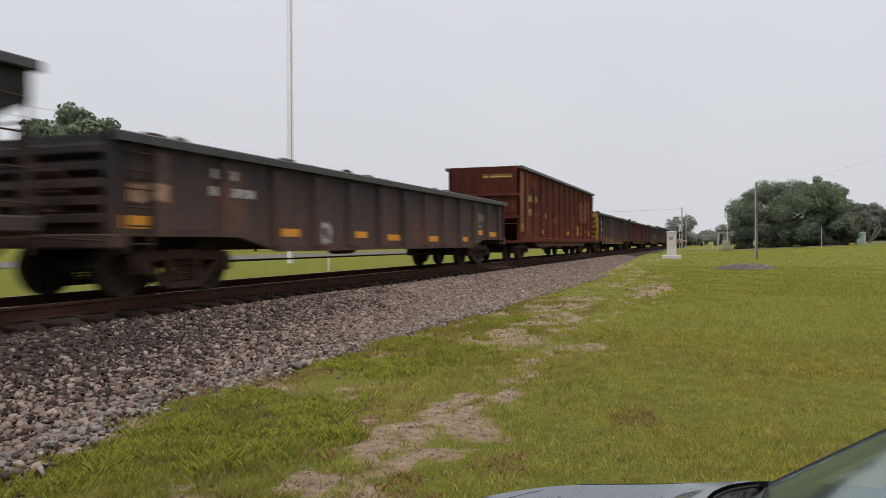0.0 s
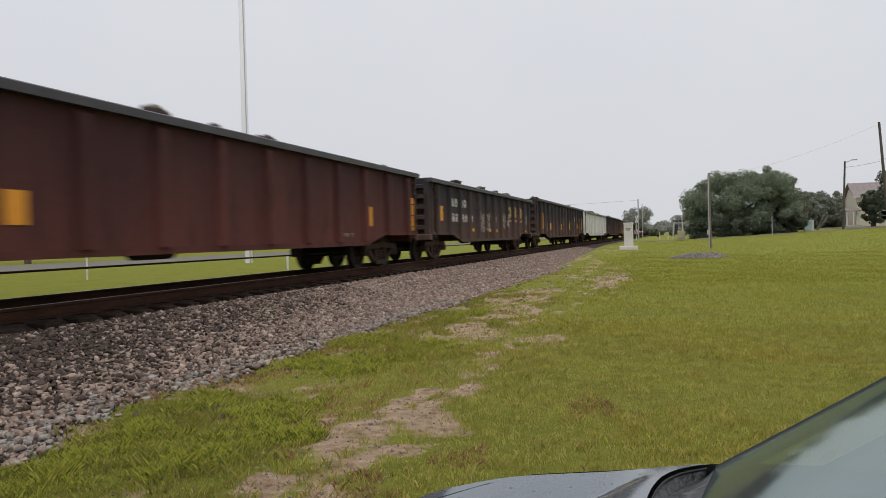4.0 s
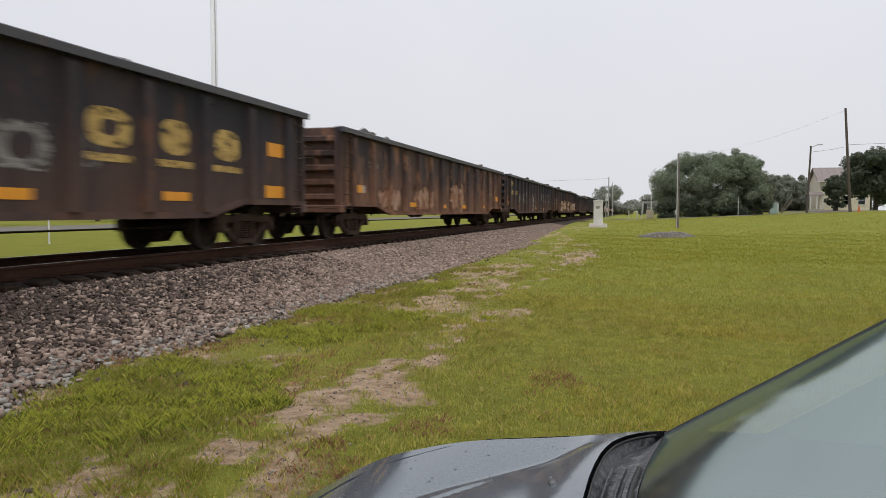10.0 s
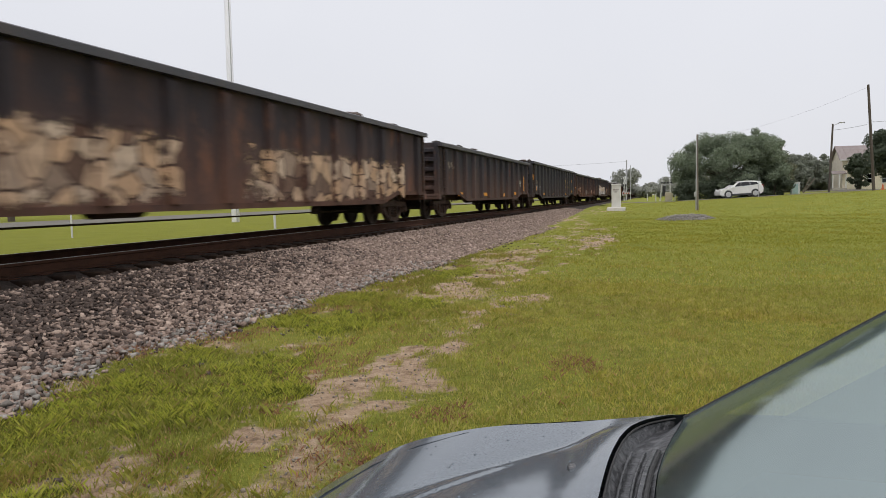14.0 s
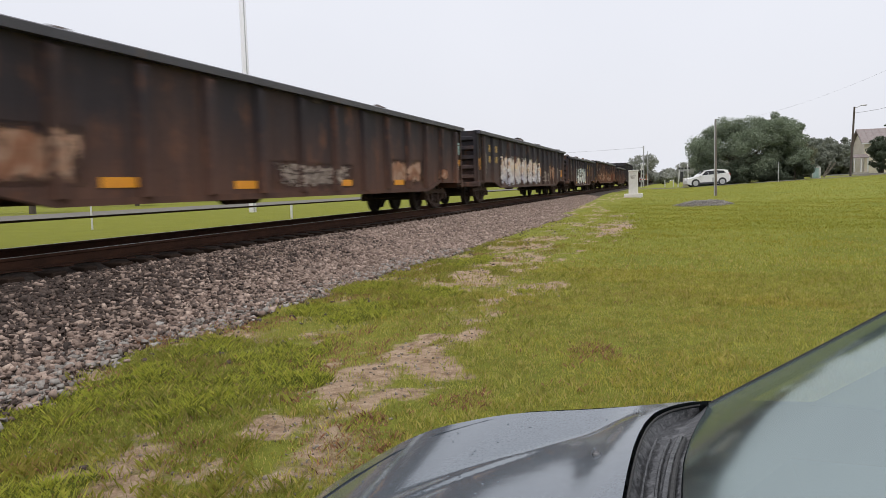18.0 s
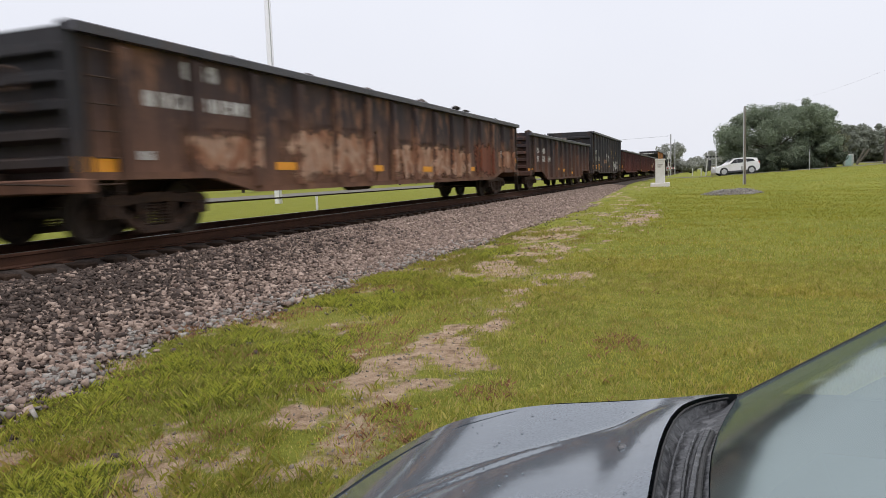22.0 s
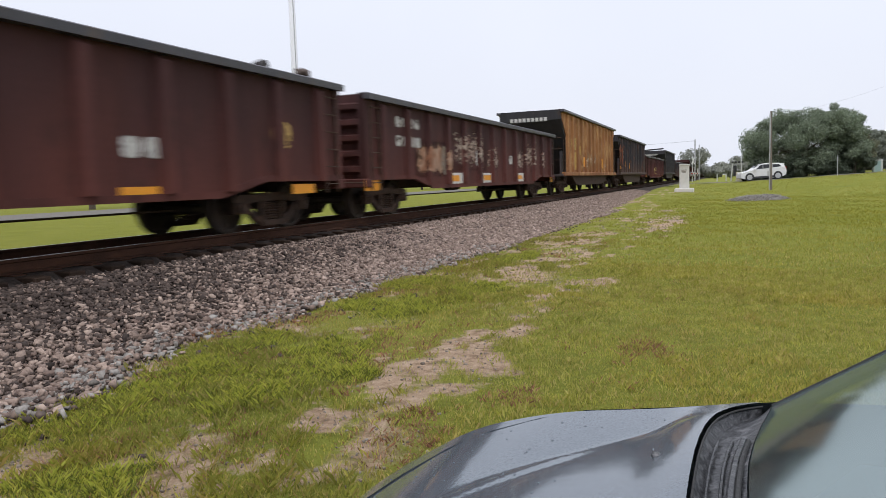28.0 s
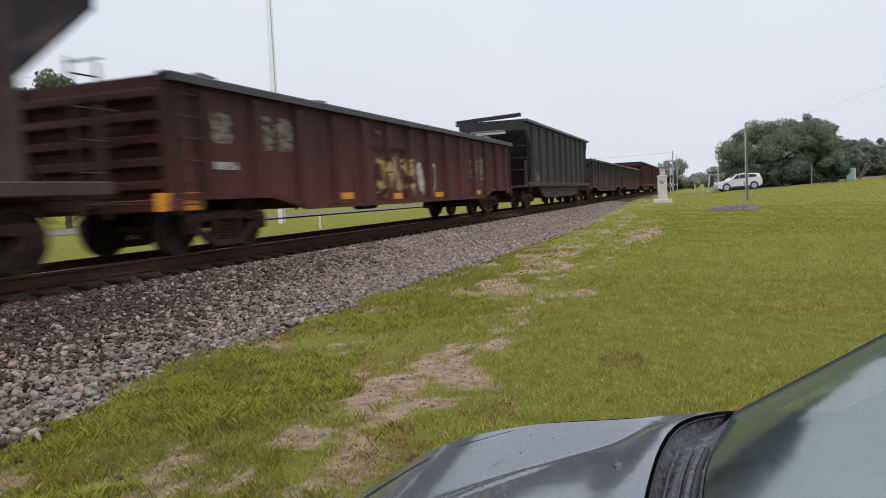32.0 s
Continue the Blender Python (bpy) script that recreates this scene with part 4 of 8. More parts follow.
for n, y0, y1, power, high, broad, what in ((70000, -5.0, 2.2, 1.0, 0.030, 0.008, "beside the car"), (360000, 2.0, 11.0, 1.25, 0.027, 0.0068, "near the car"), (190000, 8.0, 38.0, 1.6, 0.034, 0.013, "farther off"), (70000, 20.0, 75.0, 1.2, 0.040, 0.030, "in the distance")):
    ax_, ay_ = lawn(n, y0, y1, power, wide)
    lush = rng.random(len(ax_)) < smooth(4, 24, ay_ + 4 * (fbm(ax_, ay_, 0.25, 3, 6.0) - 0.5))
    for mask, mat in ((lush, "blade_far"), (~lush, "blade")):
        if mask.sum() > 200:
            blades("lawn_grass", ax_[mask], ay_[mask], high, broad, mat, "short mown lawn grass " + what)
# mats and clumps of long grass along the foot of the ballast
cx_, cy_ = rng.uniform(-4.8, -1.0, 260000), 2.2 + 16 * rng.random(260000) ** 1.35
cy_[:45000] = rng.uniform(-5, 2.2, 45000)
mat_ = fbm(cx_, cy_ * 0.6, 1.25, 3, 8.0) + 0.10 * smooth(-2.6, -3.6, cx_)
odds = 0.45 * smooth(0.52, 0.64, mat_) * (0.12 + 0.88 * poor(cx_, cy_)) * (1 - 0.9 * smooth(0.3, 0.75, worn(cx_, cy_)))
near = (rng.random(260000) < odds) & (cx_ - TRACK_X - toe(cy_) > 0.02)
tx, ty = [cx_[near]], [cy_[near]]
tx, ty = np.concatenate(tx), np.concatenate(ty)
keep = tx - TRACK_X - toe(ty) > -0.05
tx, ty = tx[keep], ty[keep]
blades("grass_clumps", tx, ty, 0.050, 0.0055, "tuft", "clumps of long yellow-green grass at the ballast's foot", 1.3)
# thick islands of long grass
kx, ky = rng.uniform(-5.0, -1.4, 420000), 1.9 + 11.5 * rng.random(420000) ** 1.3
thick = within(kx, ky, LUSH)
keep = (rng.random(420000) < thick * (0.35 + 0.65 * smooth(0.3, 0.6, fbm(kx, ky, 5.0, 3, 60.0)))) & (kx - TRACK_X - toe(ky) > -0.12)
kx, ky = kx[keep], ky[keep]
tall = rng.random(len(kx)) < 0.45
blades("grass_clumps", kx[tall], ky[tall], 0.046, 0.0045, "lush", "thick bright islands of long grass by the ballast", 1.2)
blades("grass_clumps", kx[~tall], ky[~tall], 0.034, 0.0045, "lush_low", "shorter blades of the long grass islands, darkened for shaded gaps", 1.5)


lx, ly = rng.uniform(-5.0, -0.2, 160000), 2.2 + 16 * rng.random(160000) ** 1.4
dead = np.maximum(0.5 * smooth(0.51, 0.64, fbm(lx, ly * 0.6, 1.6, 4, 40.0)) * (0.15 + 0.85 * poor(lx, ly)), within(lx, ly, DEAD, 5.0)) * (lx - TRACK_X - toe(ly) > -0.35) * (1 - smooth(0.3, 0.7, worn(lx, ly)))
keep = rng.random(160000) < dead * 0.95
blades("dry_litter", lx[keep], ly[keep], 0.026, 0.0042, "litter", "flattened dead brown grass by the ballast", 1.6)


# ---- train ----
def travelled(t):
    """Metres that the train has gone at t seconds."""
    return 15.563 * t - 0.00823 * t * t


CARS, WHEELSETS = [], []
# wheel: tread, flange, dished web and hub, turned round its axle
WHEEL_R = 0.42
wheel_profile = [(0.0, -0.10), (0.09, -0.10), (0.11, -0.07), (0.13, -0.02), (0.33, 0.0), (0.36, -0.06), (WHEEL_R, -0.06), (WHEEL_R, 0.05), (WHEEL_R + 0.026, 0.06), (WHEEL_R + 0.022, 0.085), (0.36, 0.085), (0.33, 0.04), (0.13, 0.03), (0.10, 0.09), (0.0, 0.09)]
ws = Shape()
for side in (1, -1):
    ws.lathe(wheel_profile, 28, pose(side * 0.73, 0, 0, 0, -90 * side, 0))
    for k in range(3):
        ws.box(-0.004, 0.004, -0.02, 0.02, 0.16, 0.30, pose(side * 0.752, 0, 0, k * 120, 0, 0))
ws.tube((-0.73, 0, 0), (0.73, 0, 0), 0.08, 0.08, 12)
for side in (1, -1):
    ws.tube((side * 0.74, 0, 0), (side * 1.02, 0, 0), 0.075, 0.07, 12)
WHEELSET = ws.mesh("wheelset", M["wheel"], True)


def sideframe_mesh():
    s = Shape()
    out = [(-1.08, 0.10), (-1.02, 0.20), (-0.72, 0.22), (-0.45, 0.20), (-0.30, 0.24), (0.30, 0.24), (0.45, 0.20), (0.72, 0.22), (1.02, 0.20), (1.08, 0.10), (1.04, -0.02), (0.76, -0.02), (0.62, -0.08), (0.42, -0.27), (0.30, -0.31), (-0.30, -0.31), (-0.42, -0.27), (-0.62, -0.08), (-0.76, -0.02), (-1.04, -0.02)]
    top = [(u, v) for u, v in out[:10]] + [(1.0, 0.06), (0.72, 0.06), (0.36, 0.10), (-0.36, 0.10), (-0.72, 0.06), (-1.0, 0.06)]
    s.prism(top, "x", -0.06, 0.07)
    for k in (1, -1):
        s.prism([(k * 0.95, 0.10), (k * 1.06, 0.10), (k * 1.05, -0.10), (k * 0.70, -0.10), (k * 0.72, 0.08)][:: k], "x", -0.07, 0.09)
        s.prism([(k * 0.72, 0.08), (k * 0.72, -0.06), (k * 0.40, -0.31), (k * 0.30, -0.31), (k * 0.30, -0.23), (k * 0.46, -0.14)][:: k], "x", -0.05, 0.06)
        s.prism([(k * 0.25, 0.12), (k * 0.36, 0.12), (k * 0.36, -0.26), (k * 0.25, -0.26)][:: k], "x", -0.06, 0.06)
        s.tube((0.08, k * 0.89, 0), (0.14, k * 0.89, 0), 0.10, 0.085, 10)
    s.prism([(-0.40, -0.23), (0.40, -0.23), (0.36, -0.33), (-0.36, -0.33)], "x", -0.08, 0.09)
    return s.mesh("sideframe", M["truck"])


def spring_mesh():
    coil = [(0.0001, -0.23)]
    for j in range(7):
        z = -0.225 + j * 0.045
        coil += [(0.046, z), (0.066, z + 0.011), (0.066, z + 0.020), (0.046, z + 0.031)]
    return Shape().lathe(coil + [(0.0001, 0.09)], 9).mesh("spring", M["truck"])


SIDEFRAME, SPRINGS = sideframe_mesh(), spring_mesh()
BOLSTER = Shape().prism([(-0.95, 0.02), (0.95, 0.02), (0.95, 0.16), (0.35, 0.26), (-0.35, 0.26), (-0.95, 0.16)], "y", -0.2, 0.2).mesh("truck_bolster", M["truck"])
COUPLER = Shape().cbox(-0.10, 0.10, -0.62, 0.30, -0.11, 0.11, 0.02).cbox(-0.19, 0.17, -0.80, -0.52, -0.16, 0.16, 0.04).cbox(0.05, 0.20, -0.90, -0.70, -0.14, 0.14, 0.03).tube((0.28, -0.2, 0.05), (0.22, -0.62, -0.28), 0.025, 0.025, 8).mesh("coupler", M["truck"])
BRAKE_WHEEL = Shape().lathe([(0.27, -0.012), (0.29, 0.0), (0.27, 0.012), (0.255, 0.0), (0.27, -0.012)], 20)
for k in range(4):
    BRAKE_WHEEL.box(-0.012, 0.012, 0.0, 0.265, -0.006, 0.006, pose(0, 0, 0, 0, 0, 90 * k))
BRAKE_WHEEL = BRAKE_WHEEL.mesh("brake_wheel", M["truck"])


def running_gear(car, length, overhang, front):
    """Trucks with turning wheelsets, couplers."""
    for y in (overhang, length - overhang):
        truck = part("truck", BOLSTER, "", car, "cast steel two-axle truck", pose(0, y, WHEEL_R))
        for side in (1, -1):
            part("sideframe", SIDEFRAME, "", truck, m=pose(side * 1.0, 0, 0, 0, 0, 0 if side > 0 else 180))
            for j in (-0.15, 0.0, 0.15):
                part("spring", SPRINGS, "", truck, m=pose(side * 1.0, j, 0))
        for k in (0.89, -0.89):
            w = part("wheelset", WHEELSET, "", truck, m=pose(0, k, 0))
            WHEELSETS.append((w, k, front + y + k))
    part("coupler", COUPLER, "", car, "rusty knuckle coupler", pose(0, -0.02, 0.86))
    part("coupler", COUPLER, "", car, "rusty knuckle coupler", pose(0, length + 0.02, 0.86, 0, 0, 180))


def ladder(car, m, height, width=0.42, steps=6):
    """Two stiles with rungs between them."""
    stile = cached(("stile", round(height, 2)), lambda: Shape().cbox(-0.012, 0.012, -0.02, 0.02, 0, height, 0.004).mesh("stile", M["truck"]))
    rung = cached(("rung", width), lambda: Shape().tube((0.03, 0, 0), (0.03, width, 0), 0.012, 0.012, 6).mesh("rung", M["truck"]))
    lad = part("ladder", stile, "", car, "steel rung ladder", m @ pose(0, -width / 2, 0))
    part("stile", stile, "", lad, m=pose(0, width, 0))
    for i in range(steps):
        part("rung", rung, "", lad, m=pose(0, 0, (i + 0.5) * height / steps))


MESHES = {}


def cached(key, make):
    if key not in MESHES:
        MESHES[key] = make()
    return MESHES[key]


def plate_part(name, car, x, y0, y1, z0, z1, mat, label):
    w, h = round(y1 - y0, 2), round(z1 - z0, 2)
    me = cached((name, w, h, mat), lambda: Shape().cbox(0, 0.006, 0, w, 0, h, 0.002).mesh(name, M[mat]))
    return part(name, me, "", car, label, pose(x, y0, z0))


def lettering(car, x, y0, y1, z0, z1, mat, label, name="lettering"):
    """A line of worn painted signs, as plain rounded blocks side by side."""
    h = z1 - z0
    n = max(1, round((y1 - y0) / (1.3 * h)))
    s = Shape()
    w = (y1 - y0) / n
    for i in range(n):
        a, b = y0 + i * w + 0.10 * w, y0 + (i + 1) * w - 0.10 * w
        if h < 0.17:
            s.box(x, x + 0.004, a, b, z0, z1)
        else:
            rounded(s, x + 0.004, (a + b) / 2, (z0 + z1) / 2, (b - a) / 2, h / 2, 0.0, 4.0)
    return part(name, s, mat, car, label)


def rounded(s, x, cy, cz, ry, rz, hole=0.0, squarish=2.6, n=18, turn=0.0):
    """A sprayed blob or ring with soft corners."""
    def at(k, f):
        a = 2 * math.pi * k / n
        c, d = math.cos(a), math.sin(a)
        g = f / (abs(c) ** squarish + abs(d) ** squarish) ** (1 / squarish)
        u, v = ry * g * c, rz * g * d
        return (x, cy + u + turn * v, cz + v)
    if hole:
        s.add([at(k, 1) for k in range(n)] + [at(k, hole) for k in range(n)], [(k, (k + 1) % n, n + (k + 1) % n, n + k) for k in range(n)])
    else:
        s.add([at(k, 1) for k in range(n)], [tuple(range(n))])
    return s


def sprayed_shape(r, y0, y1, z0, z1, x):
    """One loose sprayed character: rings, blobs and strokes of no alphabet."""
    cy, cz, ry, rz = (y0 + y1) / 2, (z0 + z1) / 2, (y1 - y0) / 2, (z1 - z0) / 2
    s = Shape()
    kind = r.randrange(4)
    lean = r.uniform(-0.25, 0.25)
    if kind == 0:
        rounded(s, x, cy, cz, ry, rz, 0.45, turn=lean)
    elif kind == 1:
        rounded(s, x, cy, cz, ry, rz, 0.0, turn=lean)
    elif kind == 2:
        rounded(s, x, cy, cz, ry * 0.75, rz, 0.62, 3.5, turn=lean)
    else:
        rounded(s, x, cy, cz, ry * 0.6, rz, 0.0, 3.0, turn=lean * 1.6)
    return s


def mural(name, tones, scale=1.5, ink=(0.03, 0.028, 0.03), outline=0.05, boxy=False, wear=0.5, stretch=1.0, ragged=1.5, ends=None, foot=None, grain=3.5, fade=True):
    """Sprayed or bleached paint on steel: patches of several tones with inked borders, ragged at its edges and worn through to the steel."""
    m = bpy.data.materials.new(name)
    m.use_nodes = True
    n, l = m.node_tree.nodes, m.node_tree.links
    bsdf = n["Principled BSDF"]

    def math_(op, a, b, c=None):
        q = n.new("ShaderNodeMath")
        q.operation = op
        for i, v in enumerate((a, b, c)):
            if v is None:
                continue
            if isinstance(v, (int, float)):
                q.inputs[i].default_value = v
            else:
                l.new(v, q.inputs[i])
        return q.outputs[0]

    co = n.new("ShaderNodeTexCoord")
    sep = n.new("ShaderNodeSeparateXYZ")
    l.new(co.outputs["Object"], sep.inputs[0])
    flat = n.new("ShaderNodeCombineXYZ")
    l.new(sep.outputs[1], flat.inputs[0]), l.new(math_("MULTIPLY", sep.outputs[2], stretch), flat.inputs[1])
    warp = n.new("ShaderNodeTexNoise")
    warp.inputs["Scale"].default_value, warp.inputs["Detail"].default_value = 1.3, 3
    l.new(flat.outputs[0], warp.inputs["Vector"])
    bend = n.new("ShaderNodeVectorMath")
    bend.operation = "MULTIPLY_ADD"
    bend.inputs[1].default_value = (0.55, 0.55, 0)
    l.new(warp.outputs["Color"], bend.inputs[0]), l.new(flat.outputs[0], bend.inputs[2])
    gen = n.new("ShaderNodeSeparateXYZ")
    l.new(co.outputs["Generated"], gen.inputs[0])
    if boxy:
        cells = []
        for feature in ("F1", "DISTANCE_TO_EDGE"):
            v = n.new("ShaderNodeTexVoronoi")
            v.voronoi_dimensions, v.feature = "2D", feature
            if feature == "F1":
                v.distance = "CHEBYCHEV"
            v.inputs["Scale"].default_value = scale
            l.new(bend.outputs[0], v.inputs["Vector"])
            cells.append(v)
        pick = n.new("ShaderNodeSeparateColor")
        l.new(cells[0].outputs["Color"], pick.inputs[0])
        chosen, border = pick.outputs[0], cells[1].outputs["Distance"]
    else:
        clouds = []
        for k, twist in ((0.42, 1.4), (0.55, 0.7)):
            v = n.new("ShaderNodeTexNoise")
            v.inputs["Scale"].default_value, v.inputs["Detail"].default_value, v.inputs["Distortion"].default_value = scale * k, 2.0, twist
            off = n.new("ShaderNodeVectorMath")
            off.operation, off.inputs[1].default_value = "ADD", (7.3 * k, 3.1, 0)
            l.new(flat.outputs[0], off.inputs[0]), l.new(off.outputs[0], v.inputs["Vector"])
            clouds.append(v.outputs[0])
        chosen = math_("MULTIPLY_ADD", clouds[0], 2.2, -0.6)
        border = math_("ABSOLUTE", math_("SUBTRACT", clouds[1], 0.5), 0.0)
    r = n.new("ShaderNodeValToRGB")
    r.color_ramp.interpolation = "LINEAR"
    while len(r.color_ramp.elements) < len(tones):
        r.color_ramp.elements.new(0.5)
    for i, tone in enumerate(tones):
        r.color_ramp.elements[i].position, r.color_ramp.elements[i].color = i / len(tones), (*tone, 1)
    l.new(chosen, r.inputs[0])
    base = r.outputs[0]
    for tint, src, lo, hi in ((ends, math_("ABSOLUTE", math_("SUBTRACT", gen.outputs[1], 0.5), 0.0), 0.36, 0.50), (foot, gen.outputs[2], 0.62, 0.25)):
        if tint:
            reach = n.new("ShaderNodeMapRange")
            reach.inputs["From Min"].default_value, reach.inputs["From Max"].default_value, reach.inputs["To Max"].default_value = lo, hi, 0.85
            l.new(math_("MULTIPLY_ADD", math_("SUBTRACT", warp.outputs[0], 0.5), 0.5, src), reach.inputs["Value"])
            tinted = n.new("ShaderNodeMixRGB")
            tinted.inputs[2].default_value = (*tint, 1)
            l.new(reach.outputs[0], tinted.inputs[0]), l.new(base, tinted.inputs[1])
            base = tinted.outputs[0]
    line = n.new("ShaderNodeMapRange")
    line.inputs["From Min"].default_value, line.inputs["From Max"].default_value = outline * 0.4, outline * (1.3 if boxy else 0.8) + 0.001
    l.new(border, line.inputs["Value"])
    inked = n.new("ShaderNodeMixRGB")
    inked.inputs[1].default_value = (*ink, 1)
    l.new(line.outputs[0], inked.inputs[0]), l.new(base, inked.inputs[2])
    fine = n.new("ShaderNodeTexNoise")
    fine.inputs["Scale"].default_value, fine.inputs["Detail"].default_value, fine.inputs["Roughness"].default_value = grain, 8, 0.72
    l.new(flat.outputs[0], fine.inputs["Vector"])
    tone = n.new("ShaderNodeMixRGB")
    tone.blend_type, tone.inputs[0].default_value = "OVERLAY", 0.8
    l.new(inked.outputs[0], tone.inputs[1]), l.new(fine.outputs[0], tone.inputs[2])
    l.new(tone.outputs[0], bsdf.inputs["Base Color"])
    bsdf.inputs["Roughness"].default_value, bsdf.inputs["Specular IOR Level"].default_value = 0.7, 0.25
    rims = []
    for axis in (1, 2):
        rims += [gen.outputs[axis], math_("SUBTRACT", 1.0, gen.outputs[axis])]
    inside = math_("MULTIPLY", math_("MINIMUM", math_("MULTIPLY", math_("MINIMUM", rims[0], rims[1]), 6.0), 1.0), math_("MINIMUM", math_("MULTIPLY", math_("MINIMUM", rims[2], rims[3]), 3.6), 1.0))
    rough = math_("MULTIPLY", math_("SUBTRACT", fine.outputs[0], 0.5), ragged * 2)
    cover = n.new("ShaderNodeMapRange")
    cover.inputs["From Min"].default_value, cover.inputs["From Max"].default_value = wear - 0.12, wear + 0.22
    l.new(math_("ADD", inside if fade else 1.0, rough), cover.inputs["Value"])
    clear = n.new("ShaderNodeBsdfTransparent")
    mix = n.new("ShaderNodeMixShader")
    l.new(cover.outputs[0], mix.inputs[0]), l.new(clear.outputs[0], mix.inputs[1]), l.new(bsdf.outputs[0], mix.inputs[2])
    l.new(mix.outputs[0], n["Material Output"].inputs[0])
    return m


M["piece_peach"] = mural("peach_sprayed_piece", [(0.476, 0.3315, 0.221), (0.408, 0.2805, 0.1955), (0.085, 0.0425, 0.0298), (0.51, 0.391, 0.289), (0.442, 0.289, 0.1785)], 2.6, (0.0595, 0.034, 0.0255), 0.055, True, 0.28)
M["piece_faded"] = mural("faded_chalky_scrawl", [(0.27, 0.19, 0.15), (0.19, 0.11, 0.085), (0.34, 0.28, 0.23), (0.15, 0.075, 0.06)], 2.4, (0.11, 0.05, 0.04), 0.03, False, 0.80, 2.4, 2.6)
M["piece_loop"] = mural("pale_sprayed_loops", [(0.50, 0.36, 0.22), (0.36, 0.22, 0.12), (0.44, 0.36, 0.27), (0.30, 0.17, 0.085)], 2.0, (0.30, 0.15, 0.07), 0.03, False, 0.78, 1.4, 2.5)
M["piece_pastel"] = mural("pastel_sprayed_piece", [(0.08, 0.06, 0.06), (0.58, 0.43, 0.28), (0.62, 0.52, 0.40), (0.50, 0.33, 0.24), (0.62, 0.55, 0.48), (0.30, 0.22, 0.20)], 3.6, (0.60, 0.57, 0.55), 0.05, False, 0.26, 1.0, 1.4, foot=(0.36, 0.36, 0.43))
M["piece_cloud"] = mural("chalky_sprayed_piece", [(0.357, 0.306, 0.2465), (0.136, 0.102, 0.085), (0.306, 0.255, 0.2125), (0.204, 0.153, 0.1275)], 3.2, (0.085, 0.0595, 0.051), 0.05, False, 0.58, 2.0, 1.9)
M["piece_white"] = mural("white_and_teal_sprayed_piece", [(0.56, 0.57, 0.54), (0.63, 0.63, 0.60), (0.66, 0.66, 0.62), (0.64, 0.63, 0.59), (0.66, 0.66, 0.62), (0.15, 0.16, 0.16), (0.62, 0.62, 0.58), (0.58, 0.58, 0.55)], 2.0, (0.55, 0.57, 0.54), 0.012, False, 0.30, 1.6, 1.3, ends=(0.36, 0.50, 0.48))
M["chalk"] = mural("faded_chalky_spray", [(0.2295, 0.2125, 0.1997), (0.17, 0.1573, 0.1445)], 2.6, (0.2125, 0.1955, 0.187), 0.02, False, 0.55, 2.2, 1.5)
M["chalk_ring"] = mural("thin_white_spray_line", [(0.42, 0.41, 0.39), (0.30, 0.29, 0.275)], 2.6, (0.36, 0.35, 0.33), 0.01, False, 0.72, 2.2, 2.2, fade=False)
M["chalk_white"] = mural("white_chalky_spray", [(0.48, 0.465, 0.44), (0.36, 0.345, 0.33)], 2.6, (0.40, 0.385, 0.365), 0.01, False, 0.28, 2.2, 1.6)
M["chalk_yellow"] = mural("yellow_chalky_spray", [(0.425, 0.2805, 0.085), (0.34, 0.221, 0.068)], 1.6, (0.255, 0.17, 0.068), 0.02, False, 0.30, 2.0, 1.1)
M["chalk_red"] = mural("red_chalky_spray", [(0.221, 0.0553, 0.0382), (0.17, 0.0425, 0.034)], 1.6, (0.1275, 0.0425, 0.034), 0.02, False, 0.35, 2.0, 1.1)
M["bleach"] = mural("sun_bleached_rusty_paint", [(0.17, 0.078, 0.045), (0.235, 0.108, 0.060), (0.36, 0.235, 0.165), (0.27, 0.135, 0.078), (0.20, 0.088, 0.048)], 2.2, (0.27, 0.14, 0.08), 0.004, False, 0.46, 0.9, 1.7)
M["piece_grey"] = mural("faint_grey_scrawl", [(0.36, 0.345, 0.33), (0.27, 0.255, 0.245), (0.40, 0.385, 0.37)], 3.5, (0.22, 0.21, 0.20), 0.03, False, 0.62, 3.0, 2.4)
M["piece_yellow"] = mural("yellow_sprayed_piece", [(0.442, 0.306, 0.102), (0.085, 0.0425, 0.0255), (0.391, 0.255, 0.085), (0.34, 0.255, 0.153)], 2.2, (0.0595, 0.0298, 0.0213), 0.05, False, 0.52, 1.0, 1.9)
M["piece_chips"] = mural("chipped_yellow_side_paint", [(0.408, 0.2295, 0.0425), (0.306, 0.153, 0.034), (0.357, 0.204, 0.051)], 3.0, (0.153, 0.0765, 0.0255), 0.03, False, 0.78, 0.6, 2.6)
M["piece_snow"] = mural("white_sprayed_piece", [(0.561, 0.5525, 0.527), (0.425, 0.4165, 0.3995), (0.119, 0.1105, 0.1105), (0.527, 0.5185, 0.493)], 2.4, (0.136, 0.1275, 0.1275), 0.045, False, 0.48, 1.0, 1.9)
M["stencil"] = mural("worn_white_stencil", [(0.51, 0.5015, 0.476), (0.408, 0.391, 0.3655)], 3.0, (0.34, 0.323, 0.306), 0.02, False, 0.62, 1.0, 2.4, grain=7.0, fade=False)
M["letter_yellow"] = mural("worn_yellow_lettering", [(0.476, 0.3315, 0.1105), (0.3995, 0.2635, 0.085)], 3.0, (0.289, 0.187, 0.0765), 0.02, False, 0.62, 1.0, 2.4, grain=7.0, fade=False)
M["ghost"] = mural("faded_tan_stencil", [(0.255, 0.2125, 0.1615), (0.1955, 0.1615, 0.1275)], 3.0, (0.1445, 0.119, 0.0978), 0.02, False, 0.82, 1.0, 2.4, grain=7.0, fade=False)
